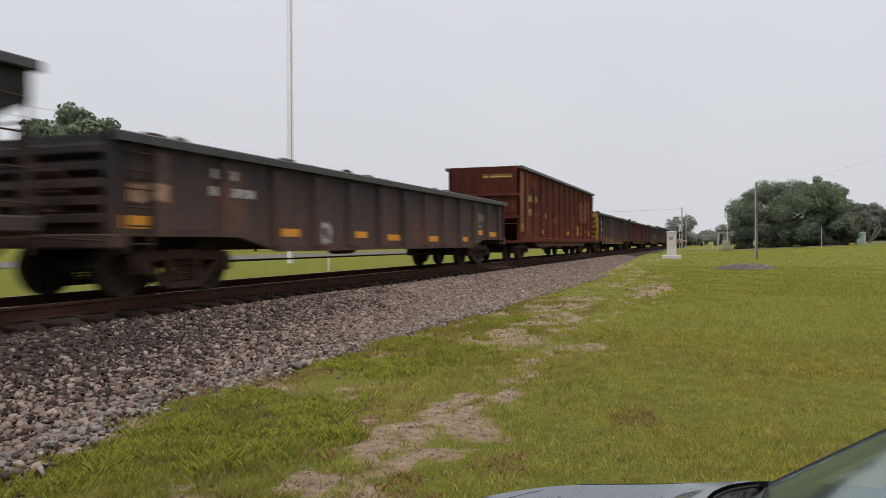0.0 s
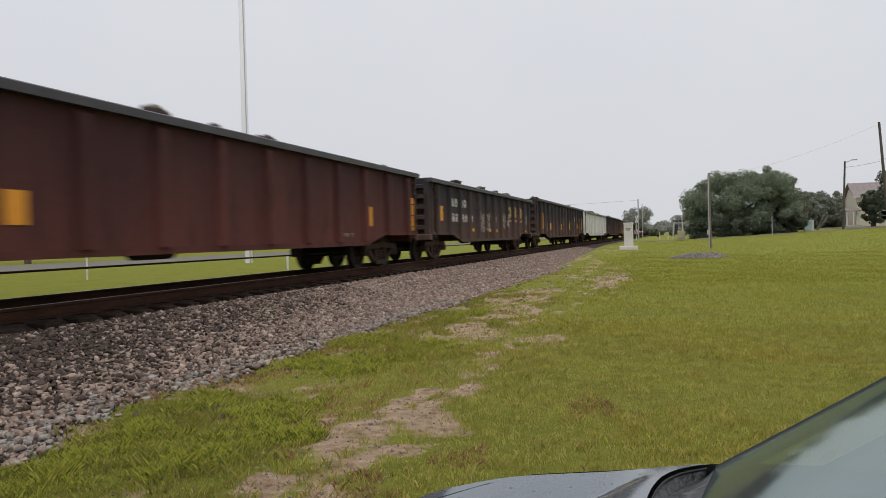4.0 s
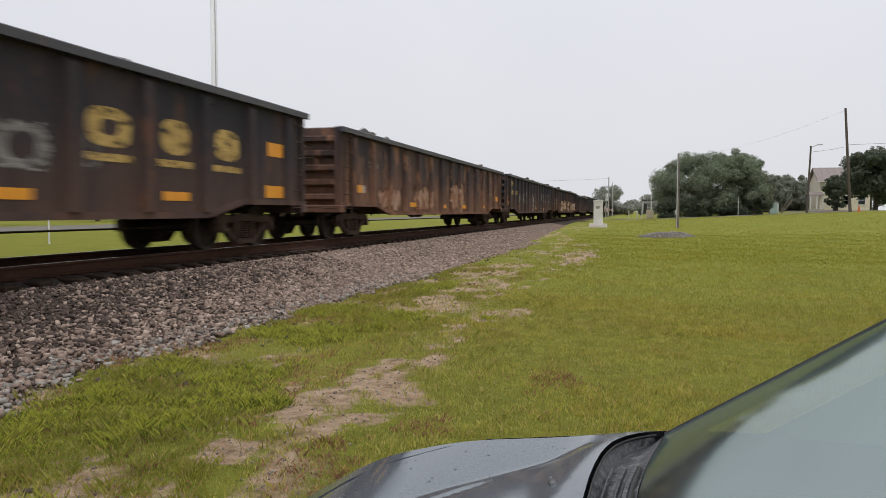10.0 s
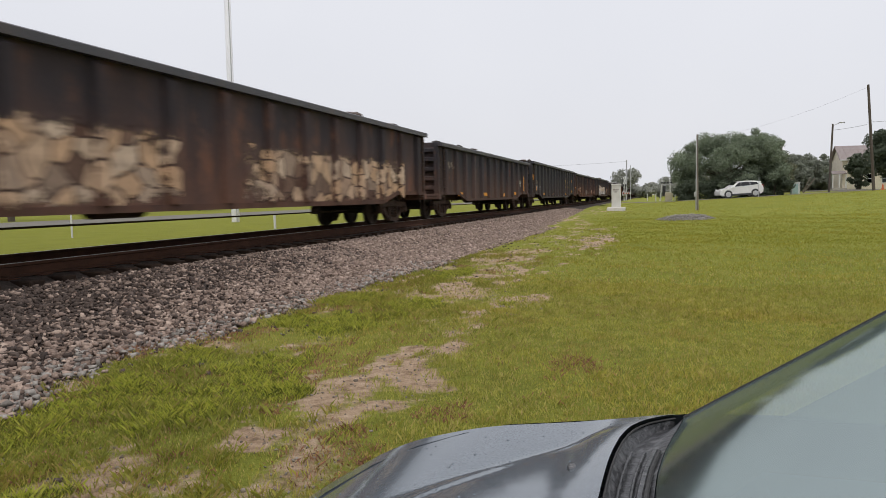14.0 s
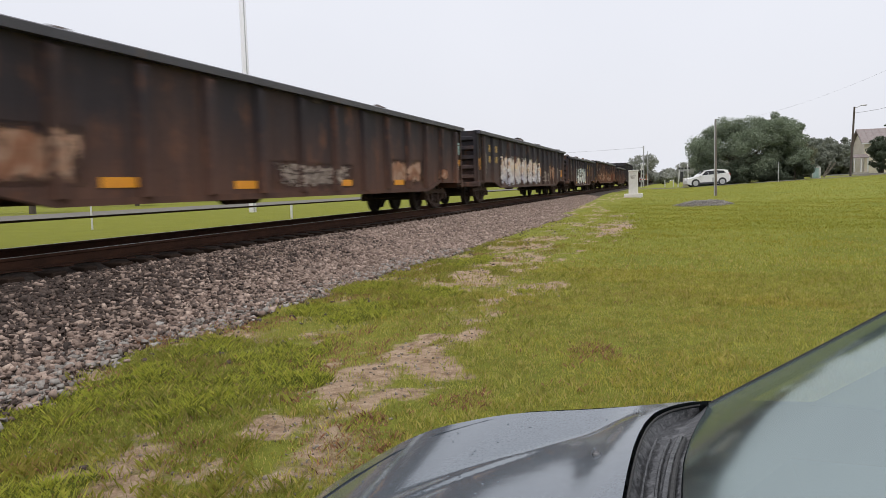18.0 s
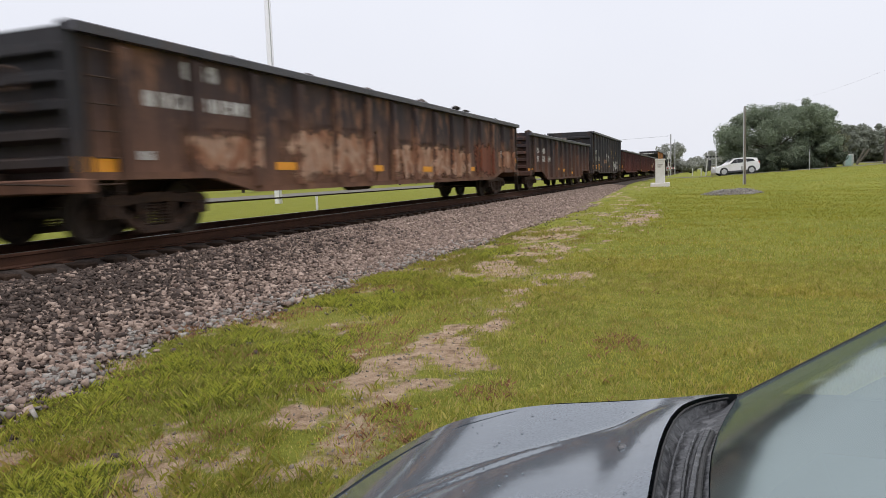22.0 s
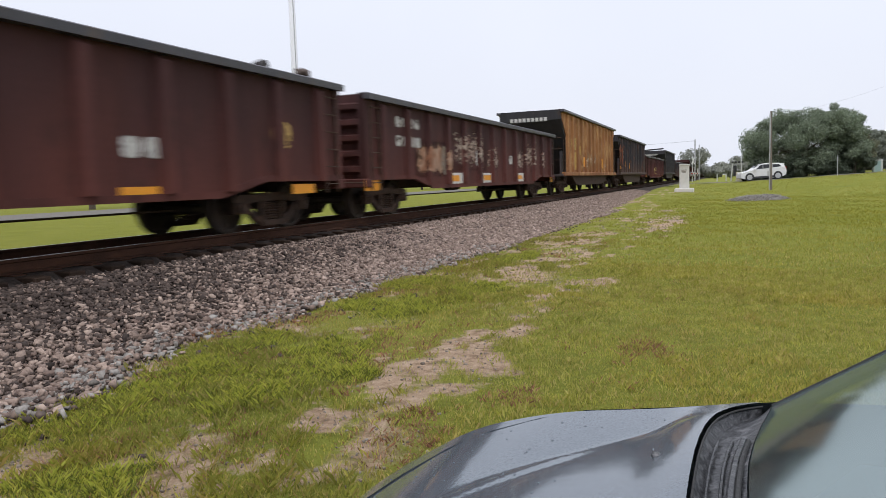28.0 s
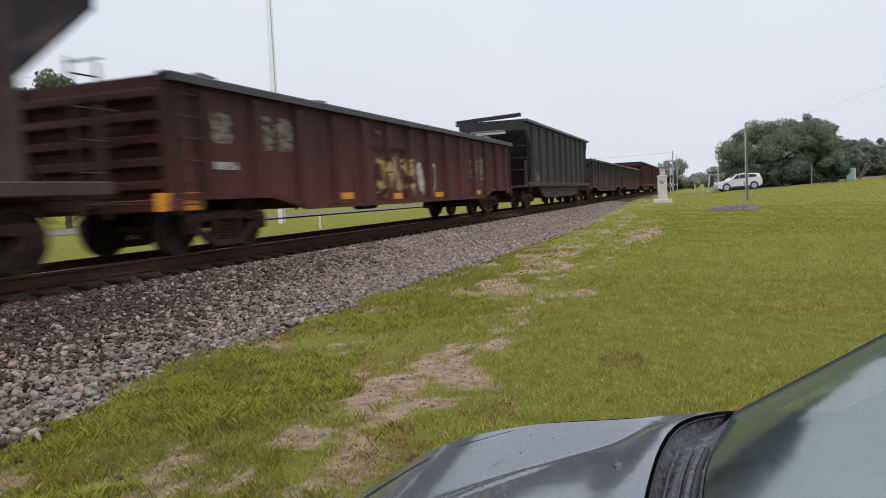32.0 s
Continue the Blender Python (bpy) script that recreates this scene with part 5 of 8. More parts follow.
M["piece_rust"] = mural("rust_orange_bleached_paint", [(0.125, 0.038, 0.020), (0.165, 0.054, 0.027), (0.135, 0.041, 0.021)], 0.9, (0.14, 0.045, 0.023), 0.004, False, 0.35, 0.6, 1.6)
PIECES = {"spray_peach": "piece_peach", "spray_blue": "piece_pastel", "tan": "bleach", "spray_lilac": "piece_cloud"}
CHALKS = {"ghost": "chalk", "spray_white": "chalk_white", "letter_yellow": "chalk_yellow", "spray_red": "chalk_red", "stencil": "chalk_white"}


def graffiti(car, x, y0, y1, z0, z1, fill, edge, seed, label, posts=()):
    """A sprayed piece over sheet and post faces, or a row of loose sprayed characters between the posts."""
    r = random.Random(seed)
    if edge == "spray_teal":
        mat = "piece_white"
    elif edge == "white":
        mat = "piece_grey"
    elif edge == "red":
        mat = "piece_rust"
    elif edge == "chips":
        mat = "piece_chips"
    elif edge == "orange_brown":
        mat = "piece_loop"
    elif edge == "maroon" and fill == "spray_lilac":
        mat = "piece_faded"
    elif edge == "maroon" and fill == "letter_yellow":
        mat = "piece_yellow"
    elif edge == "black":
        mat = "piece_snow"
    elif edge == "spray_lilac":
        mat = "piece_pastel"
    else:
        mat = PIECES.get(fill)
    if mat:
        g = part("bleached_patch" if fill == "tan" else "graffiti", Shape().box(x, x + 0.004, y0, y1, z0, z1), mat, car, label)
        for p in posts:
            if y0 + 0.05 < p < y1 - 0.05:
                low, top = z0 + (z1 - z0) * r.uniform(0, 0.04), z1 - (z1 - z0) * r.uniform(0, 0.08)
                wrap = [(x + 0.002, p - 0.135), (HALF - 0.001, p - 0.089), (HALF - 0.001, p + 0.089), (x + 0.002, p + 0.135)]
                part("sprayed_post_face", Shape().sheet([[(u, v, low) for u, v in wrap], [(u, v, top) for u, v in wrap]]), mat, g)
        return g
    bays = [p for p in posts if y0 < p < y1]
    cuts = [y0] + bays + [y1]
    first = None
    for a, b in zip(cuts, cuts[1:]):
        a, b = a + (0.14 if a in bays else 0), b - (0.14 if b in bays else 0)
        if b - a < 0.22:
            continue
        c, d = z0 + r.uniform(0, 0.12) * (z1 - z0), z1 - r.uniform(0, 0.15) * (z1 - z0)
        s = sprayed_shape(r, a + 0.08 * (b - a), b - 0.08 * (b - a), c, d, x + 0.004)
        first = part("graffiti", s, CHALKS[fill], car, label)
    return first


def post_mesh(height, paint, depth=0.115):
    """A hat-shaped side post, wider at the sheet than at its face."""
    def make():
        s = Shape()
        f = [(0, -0.13), (0, 0.13), (depth, 0.085), (depth, -0.085)]
        s.prism(f, "z", 0, height - 0.10)
        s.add([(0, -0.13, height - 0.10), (0, 0.13, height - 0.10), (depth, 0.085, height - 0.10), (depth, -0.085, height - 0.10), (0, -0.10, height), (0, 0.10, height)], [(0, 3, 2, 1), (3, 0, 4), (1, 2, 5), (2, 3, 4, 5)])
        return s.mesh("side_post", M[paint])
    return cached(("post", round(height, 2), paint, depth), make)


def scrap_load(car, length, height, seed, amount=40, lift=0.12):
    """Crumpled scrap heaped below and slightly above the rim."""
    r = random.Random(seed)
    s = Shape()
    s.box(-1.40, 1.40, 0.35, length - 0.35, height - 0.45, height - 0.22)
    for _ in range(amount):
        y, x = r.uniform(0.6, length - 0.6), r.uniform(-1.2, 1.25)
        m = pose(x, y, height - 0.18 + r.uniform(-0.08, lift), r.uniform(-35, 35), r.uniform(-35, 35), r.uniform(0, 180))
        a, b, c = r.uniform(0.1, 0.4), r.uniform(0.15, 0.6), r.uniform(0.05, 0.14)
        s.add([tuple(q * d * r.uniform(0.75, 1.2) for q, d in zip(p, (a, b, c))) for p in ICO], [tuple(t) for t in ICO_F], m)
    for _ in range(amount // 2):
        m = pose(r.uniform(0.5, 1.3), r.uniform(0.8, length - 0.8), height + r.uniform(-0.16, 0.04 + lift * 0.9), r.uniform(-9, 9), r.uniform(-9, 9), r.uniform(-30, 30))
        a, b, c = r.uniform(0.12, 0.25), r.uniform(0.15, 0.38), r.uniform(0.07, 0.14)
        s.add([tuple(q * d * r.uniform(0.7, 1.25) for q, d in zip(p, (a, b, c))) for p in ICO], [tuple(t) for t in ICO_F], m)
    part("scrap_load", s, "scrap", car, "jumbled rusty scrap metal heaped inside")


def gondola(front, rear, height, paint, label, seed, sill=0.60, end_sill=0.84, spacing=1.42, end_paint=None, load=40, lift=0.12, rim="rim", posts_full=True):
    """An open gondola car: sheet sides with posts, top chord, fish-belly side sill, ribbed ends. Its own y runs from its front to its rear."""
    L = rear - front
    car = thing("gondola_car", label, "freight car", group="cars of the freight train")
    CARS.append((car, front))
    xs = HALF - 0.12
    part("floor", Shape().box(-xs + 0.03, xs - 0.03, 0.12, L - 0.12, 0.98, 1.08), paint, car)
    for k in (1, -1):
        out = [(0.0, height), (0.0, end_sill), (2.5, end_sill), (3.5, sill + 0.02), (4.1, sill), (L - 4.1, sill), (L - 3.5, sill + 0.02), (L - 2.5, end_sill), (L, end_sill), (L, height)]
        part("side_sheet", Shape().prism(out, "x", *((xs - 0.025, xs) if k > 0 else (-xs, -xs + 0.025))), paint, car)
        s = Shape()
        for a, b, c, d in ((0.0, end_sill, 2.5, end_sill), (2.5, end_sill, 3.6, sill), (3.6, sill, L - 3.6, sill), (L - 3.6, sill, L - 2.5, end_sill), (L - 2.5, end_sill, L, end_sill)):
            s.prism([(a, b), (c, d), (c, d + 0.10), (a, b + 0.10)], "x", *((xs, xs + 0.05) if k > 0 else (-xs - 0.05, -xs)))
        part("side_sill", s, paint, car)
        chord = Shape().prism([(xs - 0.06, height - 0.13), (HALF + 0.02, height - 0.13), (HALF + 0.03, height - 0.02), (HALF, height), (xs - 0.06, height)] if k > 0 else [(-xs + 0.06, height), (-HALF, height), (-HALF - 0.03, height - 0.02), (-HALF - 0.02, height - 0.13), (-xs + 0.06, height - 0.13)], "y", 0.0, L)
        part("top_chord", chord, rim, car)
    n = max(6, round((L - 1.6) / spacing))
    posts = [0.8 + (L - 1.6) * i / n for i in range(n + 1)]
    for y in posts:
        low = end_sill if y < 2.6 or y > L - 2.6 else sill + 0.1
        me = post_mesh(height - 0.12 - low, paint)
        part("side_post", me, "", car, m=pose(xs, y, low))
        part("side_post", me, "", car, m=pose(-xs, y, low, 0, 0, 180))
    for y, k in ((0.0, 1), (L, -1)):
        part("end_wall", Shape().box(-xs, xs, min(y + k * 0.16, y + k * 0.20), max(y + k * 0.16, y + k * 0.20), end_sill, height), end_paint or paint, car)
        for i in range(5):
            z = end_sill + 0.22 + i * (height - end_sill - 0.3) / 4.6
            prof = [(y + k * 0.16, z - 0.10), (y + k * 0.02, z - 0.04), (y + k * 0.02, z + 0.06), (y + k * 0.16, z + 0.10)]
            part("end_rib", Shape().prism(prof[::-k], "x", -xs + 0.02, xs - 0.02), end_paint or paint, car)
        for a in (xs - 0.14, -xs - 0.03):
            part("corner_post", Shape().cbox(a, a + 0.17, min(y, y + k * 0.16), max(y, y + k * 0.16), end_sill - 0.1, height, 0.02), end_paint or paint, car)
        part("end_sill", Shape().cbox(-HALF + 0.06, HALF - 0.06, min(y - k * 0.04, y + k * 0.22), max(y - k * 0.04, y + k * 0.22), end_sill - 0.16, end_sill + 0.03, 0.02), paint, car)
        ladder(car, pose(xs + 0.05, y + k * 0.42, 0.62), height - 0.75, 0.42, 6)
    part("brake_wheel", BRAKE_WHEEL, "", car, "spoked hand-brake wheel", pose(0.55, -0.08, height - 0.75, 90, 0, 0))
    part("centre_sill", Shape().box(-0.32, 0.32, 0.2, L - 0.2, 0.66, 0.98), "truck", car)
    under = Shape()
    for y in (L * 0.36, L * 0.44, L * 0.60):
        under.cbox(-0.9, 0.95, y - 0.10, y + 0.10, 0.62, 0.92, 0.03)
    under.tube((0.55, L * 0.40, 0.66), (0.55, L * 0.45, 0.66), 0.16, 0.16, 12)
    under.tube((0.2, 3.2, 0.42), (0.2, L - 3.2, 0.42), 0.018, 0.018, 6)
    part("brake_rigging", under, "truck", car, "air reservoir and brake rods")
    part("cut_lever", Shape().tube((HALF - 0.1, -0.12, 0.78), (0.2, -0.30, 0.84), 0.014, 0.014, 6), "truck", car)
    running_gear(car, L, 1.75, front)
    scrap_load(car, L, height, seed, load, lift)
    return car, L, posts, xs


def hopper(front, rear, height, paint, label, seed, sill=1.02, belly=0.38, end_paint=None, belly_paint=None, ribs=11, tall_tub=True, rim="rim", flat_end=False, recess=0.95):
    """An open-top hopper: ribbed sides, sloped ends over open platforms, chutes or a deep tub below."""
    L = rear - front
    car = thing("hopper_car", label, "freight car", group="cars of the freight train")
    CARS.append((car, front))
    xs = HALF - 0.11
    ep, bp = end_paint or paint, belly_paint or paint
    for k in (1, -1):
        a = 0.0 if flat_end else recess
        sheet = [(0.0, height), (0.0, height - 0.35), (a, height - 1.1), (a, sill), (L - recess, sill), (L - recess, height - 1.1), (L, height - 0.35), (L, height)]
        if flat_end:
            del sheet[1:3]
        part("side_sheet", Shape().prism(sheet, "x", *((xs - 0.02, xs) if k > 0 else (-xs, -xs + 0.02))), paint, car)
        part("top_chord", Shape().cbox(*((xs - 0.05, HALF + 0.03) if k > 0 else (-HALF - 0.03, -xs + 0.05)), -0.05, L + 0.05, height - 0.12, height, 0.015), rim, car)
        part("side_sill", Shape().cbox(*((xs - 0.04, HALF + 0.02) if k > 0 else (-HALF - 0.02, -xs + 0.04)), 0.0, L, sill - 0.13, sill + 0.05, 0.02), paint, car)
    posts = [recess + 0.15 + (L - 2 * recess - 0.3) * i / ribs for i in range(ribs + 1)]
    for y in posts:
        me = post_mesh(height - 0.12 - sill - 0.05, paint, 0.10)
        part("side_post", me, "", car, m=pose(xs, y, sill + 0.05))
        part("side_post", me, "", car, m=pose(-xs, y, sill + 0.05, 0, 0, 180))
    for y, k in ((0.0, 1), (L, -1)):
        deep = 2.0 if flat_end and k > 0 else 0.45
        part("end_wall", Shape().prism([(y, height), (y, height - deep), (y + k * 0.06, height - deep), (y + k * 0.06, height)][:: -k], "x", -xs, xs), ep, car)
        part("slope_sheet", Shape().prism([(y, height - deep), (y + k * 2.6, sill - 0.1), (y + k * 2.64, sill - 0.05), (y + k * 0.06, height - deep + 0.05)][:: -k], "x", -xs + 0.03, xs - 0.03), ep, car)
        if deep > 1:
            for z in (height - 1.12, height - 2.0):
                part("end_rib", Shape().cbox(-xs, xs, y - 0.09, y - 0.002, z - 0.05, z + 0.06, 0.015), ep, car)
        part("end_platform", Shape().cbox(-HALF + 0.05, HALF - 0.05, min(y - k * 0.05, y + k * 0.9), max(y - k * 0.05, y + k * 0.9), sill - 0.16, sill - 0.06, 0.015), ep, car)
        for side in (1, -1):
            part("corner_post", Shape().cbox(side * (xs - 0.05) - 0.06, side * (xs - 0.05) + 0.06, min(y, y + k * 0.10), max(y, y + k * 0.10), sill - 0.1, height - 0.1 if flat_end else sill + 1.0, 0.01), ep, car)
            part("end_brace", Shape().tube((side * 0.5, y + k * 0.08, sill), (side * 0.5, y + k * 0.9, height - 1.45), 0.045, 0.045, 6), ep, car)
        ladder(car, pose(xs + 0.06, y + k * 0.30, 0.62), height - 0.75 if flat_end else sill + 0.9, 0.42, 8 if flat_end else 5)
        for up in (u for u in (0.6, 1.1, 1.6) if sill + u < height - 0.5):
            part("grab_iron", Shape().tube((xs - 0.6, y - k * 0.05, sill + up), (xs, y - k * 0.05, sill + up), 0.014, 0.014, 6), "truck", car)
    if tall_tub:
        tub = [(2.5, sill - 0.1), (3.6, belly + 0.08), (4.6, belly), (L - 4.6, belly), (L - 3.6, belly + 0.08), (L - 2.5, sill - 0.1)]
        part("deep_tub", Shape().prism(tub, "x", -xs + 0.08, xs - 0.08), bp, car, "deep drop-bottom tub")
    else:
        for i in range(3):
            y = L * (0.30 + 0.2 * i)
            part("hopper_chute", Shape().prism([(y - 1.25, sill), (y + 1.25, sill), (y + 0.4, belly + 0.05), (y - 0.4, belly + 0.05)], "x", -xs + 0.25, xs - 0.25), bp, car, "sloped discharge chute")
        part("side_gusset", Shape().prism([(2.2, sill - 0.1), (L - 2.2, sill - 0.1), (L - 3.2, sill - 0.32), (3.2, sill - 0.32)], "x", xs - 0.03, xs), bp, car)
    part("centre_sill", Shape().box(-0.3, 0.3, 0.0, L, 0.68, 0.95), "truck", car)
    part("brake_wheel", BRAKE_WHEEL, "", car, "spoked hand-brake wheel", pose(0.5, -0.1, sill + 1.3, 90, 0, 0))
    running_gear(car, L, 1.65, front)
    s = Shape().box(-xs + 0.05, xs - 0.05, 1.0, L - 1.0, height - 0.5, height - 0.3)
    part("load", s, "scrap", car, "dark load below the rim")
    return car, L, posts, xs


def ambers(made, *spots):
    """Amber reflective plates along the side: y and z of each one's foot, at times its own width and height. They keep clear of the posts."""
    car, L, posts, xs = made
    for q in spots:
        w, h = q[2:] if len(q) > 2 else (0.66, 0.14)
        y = q[0] + w / 2
        for p in posts:
            if abs(y - p) < w / 2 + 0.14:
                y = p + (w / 2 + 0.15) * (1 if y > p else -1)
        plate_part("reflector", car, xs + 0.004, y - w / 2, y + w / 2, q[1], q[1] + h, "amber", "amber reflective plate")


def marks(made, *lines):
    car, L, posts, xs = made
    words = {"stencil": "worn white stencilled lettering", "ghost": "faded grey stencilled lettering", "letter_yellow": "worn yellow lettering"}
    for y0, y1, z0, z1, mat in lines:
        lettering(car, xs + 0.004, y0, y1, z0, z1, mat, words[mat])


def emblem(made, y0, y1, z0, z1, mat="letter_yellow"):
    """Three plain rounded blocks over three bars, in place of a painted mark."""
    car, L, posts, xs = made
    bays = [(p + q) / 2 for p, q in zip(posts, posts[1:])]
    middle = (y0 + y1) / 2
    near = sorted(sorted(bays, key=lambda c: abs(c - middle))[:3])
    half = min((posts[1] - posts[0]) / 2 - 0.16, 0.43)
    for k, cy in enumerate(near):
        block = part("emblem_block", rounded(Shape(), xs + 0.006, cy, z0 + (z1 - z0) * 0.63, half * (1.0, 0.82, 0.9)[k], (z1 - z0) * 0.37, (0.40, 0.0, 0.0)[k], 3.0), mat, car, "worn yellow painted emblem")
        part("emblem_bar", Shape().box(xs + 0.003, xs + 0.007, cy - half, cy + half, z0, z0 + (z1 - z0) * 0.15), mat, block, "worn yellow painted bar")


def stains(made, seed, *fields):
    """Bleached or sprayed-over fields on the side: span along, span up, paint."""
    for i, (y0, y1, z0, z1, fill, edge, what) in enumerate(fields):
        graffiti(made[0], made[3], y0, y1, z0, z1, fill, edge, seed * 7 + i, what, posts=made[2])


def rings(made, mat, label, *boxes, hole=0.58):
    """Loose sprayed rings on the side sheet: span along and span up of each."""
    for y0, y1, z0, z1 in boxes:
        part("graffiti", rounded(Shape(), made[3] + 0.005, (y0 + y1) / 2, (z0 + z1) / 2, (y1 - y0) / 2, (z1 - z0) / 2, hole, 3.0), mat, made[0], label)


DARK = "weathered dark gondola car with ribbed sides, loaded with scrap"
g = hopper(-12.5, 5.6, 2.75, "black", "black open-top hopper car with an overhanging rim", 1, sill=1.0)
g = gondola(6.7, 24.3, 2.17, "dark", "low dark brown gondola car with amber plates", 2, spacing=1.3)
ambers(g, (0.18, 0.90, 0.58, 0.21), (3.5, 0.86), (5.95, 0.85), (8.2, 0.80), (10.5, 0.78), (12.8, 0.78), (16.0, 0.85, 0.75, 0.25), (14.7, 0.98, 0.4, 0.16))
marks(g, (14.1, 15.1, 1.22, 1.68, "ghost"), (1.9, 2.5, 1.72, 1.87, "stencil"), (1.85, 2.95, 1.46, 1.60, "stencil"), (15.0, 15.6, 1.42, 1.68, "ghost"))
stains(g, 1, (4.5, 5.5, 0.66, 1.2, "spray_white", "ghost", "white sprayed scrawl"), (0.2, 0.9, 1.24, 1.6, "tan", "brown", "rust-bleached patch"))

g = hopper(26.5, 43.9, 3.72, "red", "faded red open-top hopper car with yellow marks", 3, sill=0.88, belly=0.42, tall_tub=False, ribs=12, rim="rim", belly_paint="brown", flat_end=True, recess=0.6)
marks(g, (1.3, 2.85, 2.40, 2.68, "letter_yellow"), (1.3, 2.65, 1.83, 2.12, "letter_yellow"), (3.2, 3.7, 1.85, 2.10, "letter_yellow"), (12.65, 13.3, 1.32, 1.6, "stencil"))
stains(g, 41, (12.3, 16.0, 1.6, 3.3, "tan", "red", "rusty orange bleached field"))
plate_part("yellow_panel", g[0], g[3] + 0.003, 0.03, 0.60, 1.15, 3.5, "yellow_faded", "rust-faded yellow corner panel")
plate_part("yellow_panel", g[0], g[3] + 0.003, 0.92, 1.25, 1.15, 3.5, "yellow_faded", "rust-faded yellow corner panel")
part("lettering", Shape().box(-0.02, 0.2, -0.008, -0.002, 3.28, 3.42).box(0.28, 1.15, -0.008, -0.002, 3.28, 3.42), "letter_yellow", g[0], "worn yellow end lettering")
ambers(g, (0.22, 1.16, 0.33, 0.34), (12.3, 1.1, 0.28, 0.52), (12.75, 1.14, 0.6, 0.13), (15.85, 1.14, 0.3, 0.28), (9.75, 1.12, 0.45, 0.18), (3.3, 1.13, 0.5, 0.14))
marks(g, (12.75, 13.4, 1.4, 1.63, "stencil"), (14.4, 14.85, 1.28, 1.38, "stencil"), (4.3, 4.65, 1.76, 2.02, "letter_yellow"), (10.97, 11.65, 1.49, 2.08, "ghost"))
stains(g, 2, (5.8, 6.8, 1.6, 1.98, "spray_white", "red", "white sprayed sign"), (7.0, 7.4, 1.7, 2.2, "spray_white", "red", "white sprayed stroke"))

g = gondola(46.1, 62.9, 2.66, "dark", "dark gondola car with chipped yellow ends and sill", 4, sill=0.62, end_paint="yellow_worn", spacing=1.25)
marks(g, (1.15, 2.3, 1.89, 2.17, "stencil"), (1.2, 2.3, 1.47, 1.71, "stencil"))
ambers(g, (0.1, 0.80, 0.5, 0.32), (14.0, 0.85))
for k in range(9):
    plate_part("yellow_panel", g[0], g[3] + 0.053, 1.6 + k * 1.38, 2.35 + k * 1.38, 0.63, 0.70, "yellow_worn", "chipped yellow sill paint")
stains(g, 40, (0.9, 8.2, 0.62, 1.25, "tan", "chips", "chipped yellow paint along the side"), (8.2, 15.6, 0.62, 1.05, "tan", "chips", "chipped yellow paint along the side"))
plate_part("yellow_panel", g[0], g[3] + 0.003, 0.02, 0.5, 0.9, 2.3, "yellow_worn", "chipped yellow corner paint")

g = gondola(64.1, 81.5, 2.62, "maroon", "oxide-red gondola car with amber plates", 5, sill=0.60, spacing=1.5, rim="rim")
ambers(g, (13.95, 1.07, 0.27, 0.48), (17.0, 0.97, 0.27, 0.93), (4.0, 1.0, 0.3, 0.4))
marks(g, (12.2, 13.1, 0.82, 0.90, "ghost"))

g = gondola(82.6, 99.3, 2.60, "dark", "dark grey-brown gondola car with white figures", 6, sill=0.58, spacing=1.3)
ambers(g, (1.12, 1.30, 0.36, 0.48), (4.3, 0.95, 0.6, 0.12), (7.3, 0.95, 0.6, 0.12), (8.3, 0.93, 0.58, 0.13), (14.9, 0.9, 0.6, 0.12))
marks(g, (2.05, 4.3, 1.80, 2.08, "stencil"), (2.05, 5.2, 1.28, 1.57, "stencil"))
emblem(g, 11.7, 14.6, 1.40, 2.10)
stains(g, 3, (5.9, 8.1, 0.72, 1.9, "spray_lilac", "dark", "cream sprayed scrawl"), (9.8, 11.2, 0.9, 1.9, "spray_lilac", "dark", "cream sprayed scrawl"), (8.5, 9.05, 1.3, 1.7, "spray_white", "dark", "white scrawl"), (15.3, 15.8, 1.05, 2.1, "ghost", "dark", "grey sprayed stroke"))

LONG = "long dark gondola car with amber plates and a scrap load"
g = gondola(101.3, 123.1, 2.82, "dark", LONG, 7)
ambers(g, (0.94, 1.89, 0.4, 0.26), (1.8, 1.13, 0.26, 0.92), (4.4, 1.06, 0.5, 0.42), (6.75, 1.06, 0.3, 0.44), (9.1, 1.08, 0.27, 0.41), (11.3, 1.06, 0.4, 0.5), (13.2, 1.11, 0.38, 0.47), (15.47, 1.13, 0.38, 0.44), (17.8, 1.19, 0.42, 0.41), (20.56, 1.14, 0.36, 0.97))
marks(g, (19.44, 20.2, 1.2, 1.5, "stencil"), (13.6, 13.95, 1.62, 2.1, "ghost"))
marks(g, (2.15, 3.0, 1.80, 2.15, "ghost"), (2.15, 3.0, 1.26, 1.66, "ghost"), (3.4, 4.3, 1.75, 2.1, "ghost"), (4.6, 5.4, 1.3, 1.6, "ghost"), (12.6, 13.3, 1.3, 1.9, "ghost"), (14.0, 14.7, 1.3, 1.9, "ghost"), (19.1, 19.9, 1.26, 1.48, "ghost"))
emblem(g, 15.5, 18.9, 1.45, 2.2)
stains(g, 4, (3.3, 4.1, 0.88, 1.6, "ghost", "dark", "grey bleached patch"), (10.2, 10.9, 1.23, 2.08, "ghost", "dark", "grey scrawl"), (12.3, 15.0, 1.2, 2.0, "ghost", "dark", "grey sprayed scrawl"))
plate_part("red_panel", g[0], g[3] + 0.004, 1.92, 2.18, 0.95, 1.06, "spray_red", "small red plate")

g = gondola(124.4, 145.8, 2.78, "white", "long dirty white gondola car with rust stains", 8, rim="rim_grey", end_paint="white", load=60, lift=0.10)
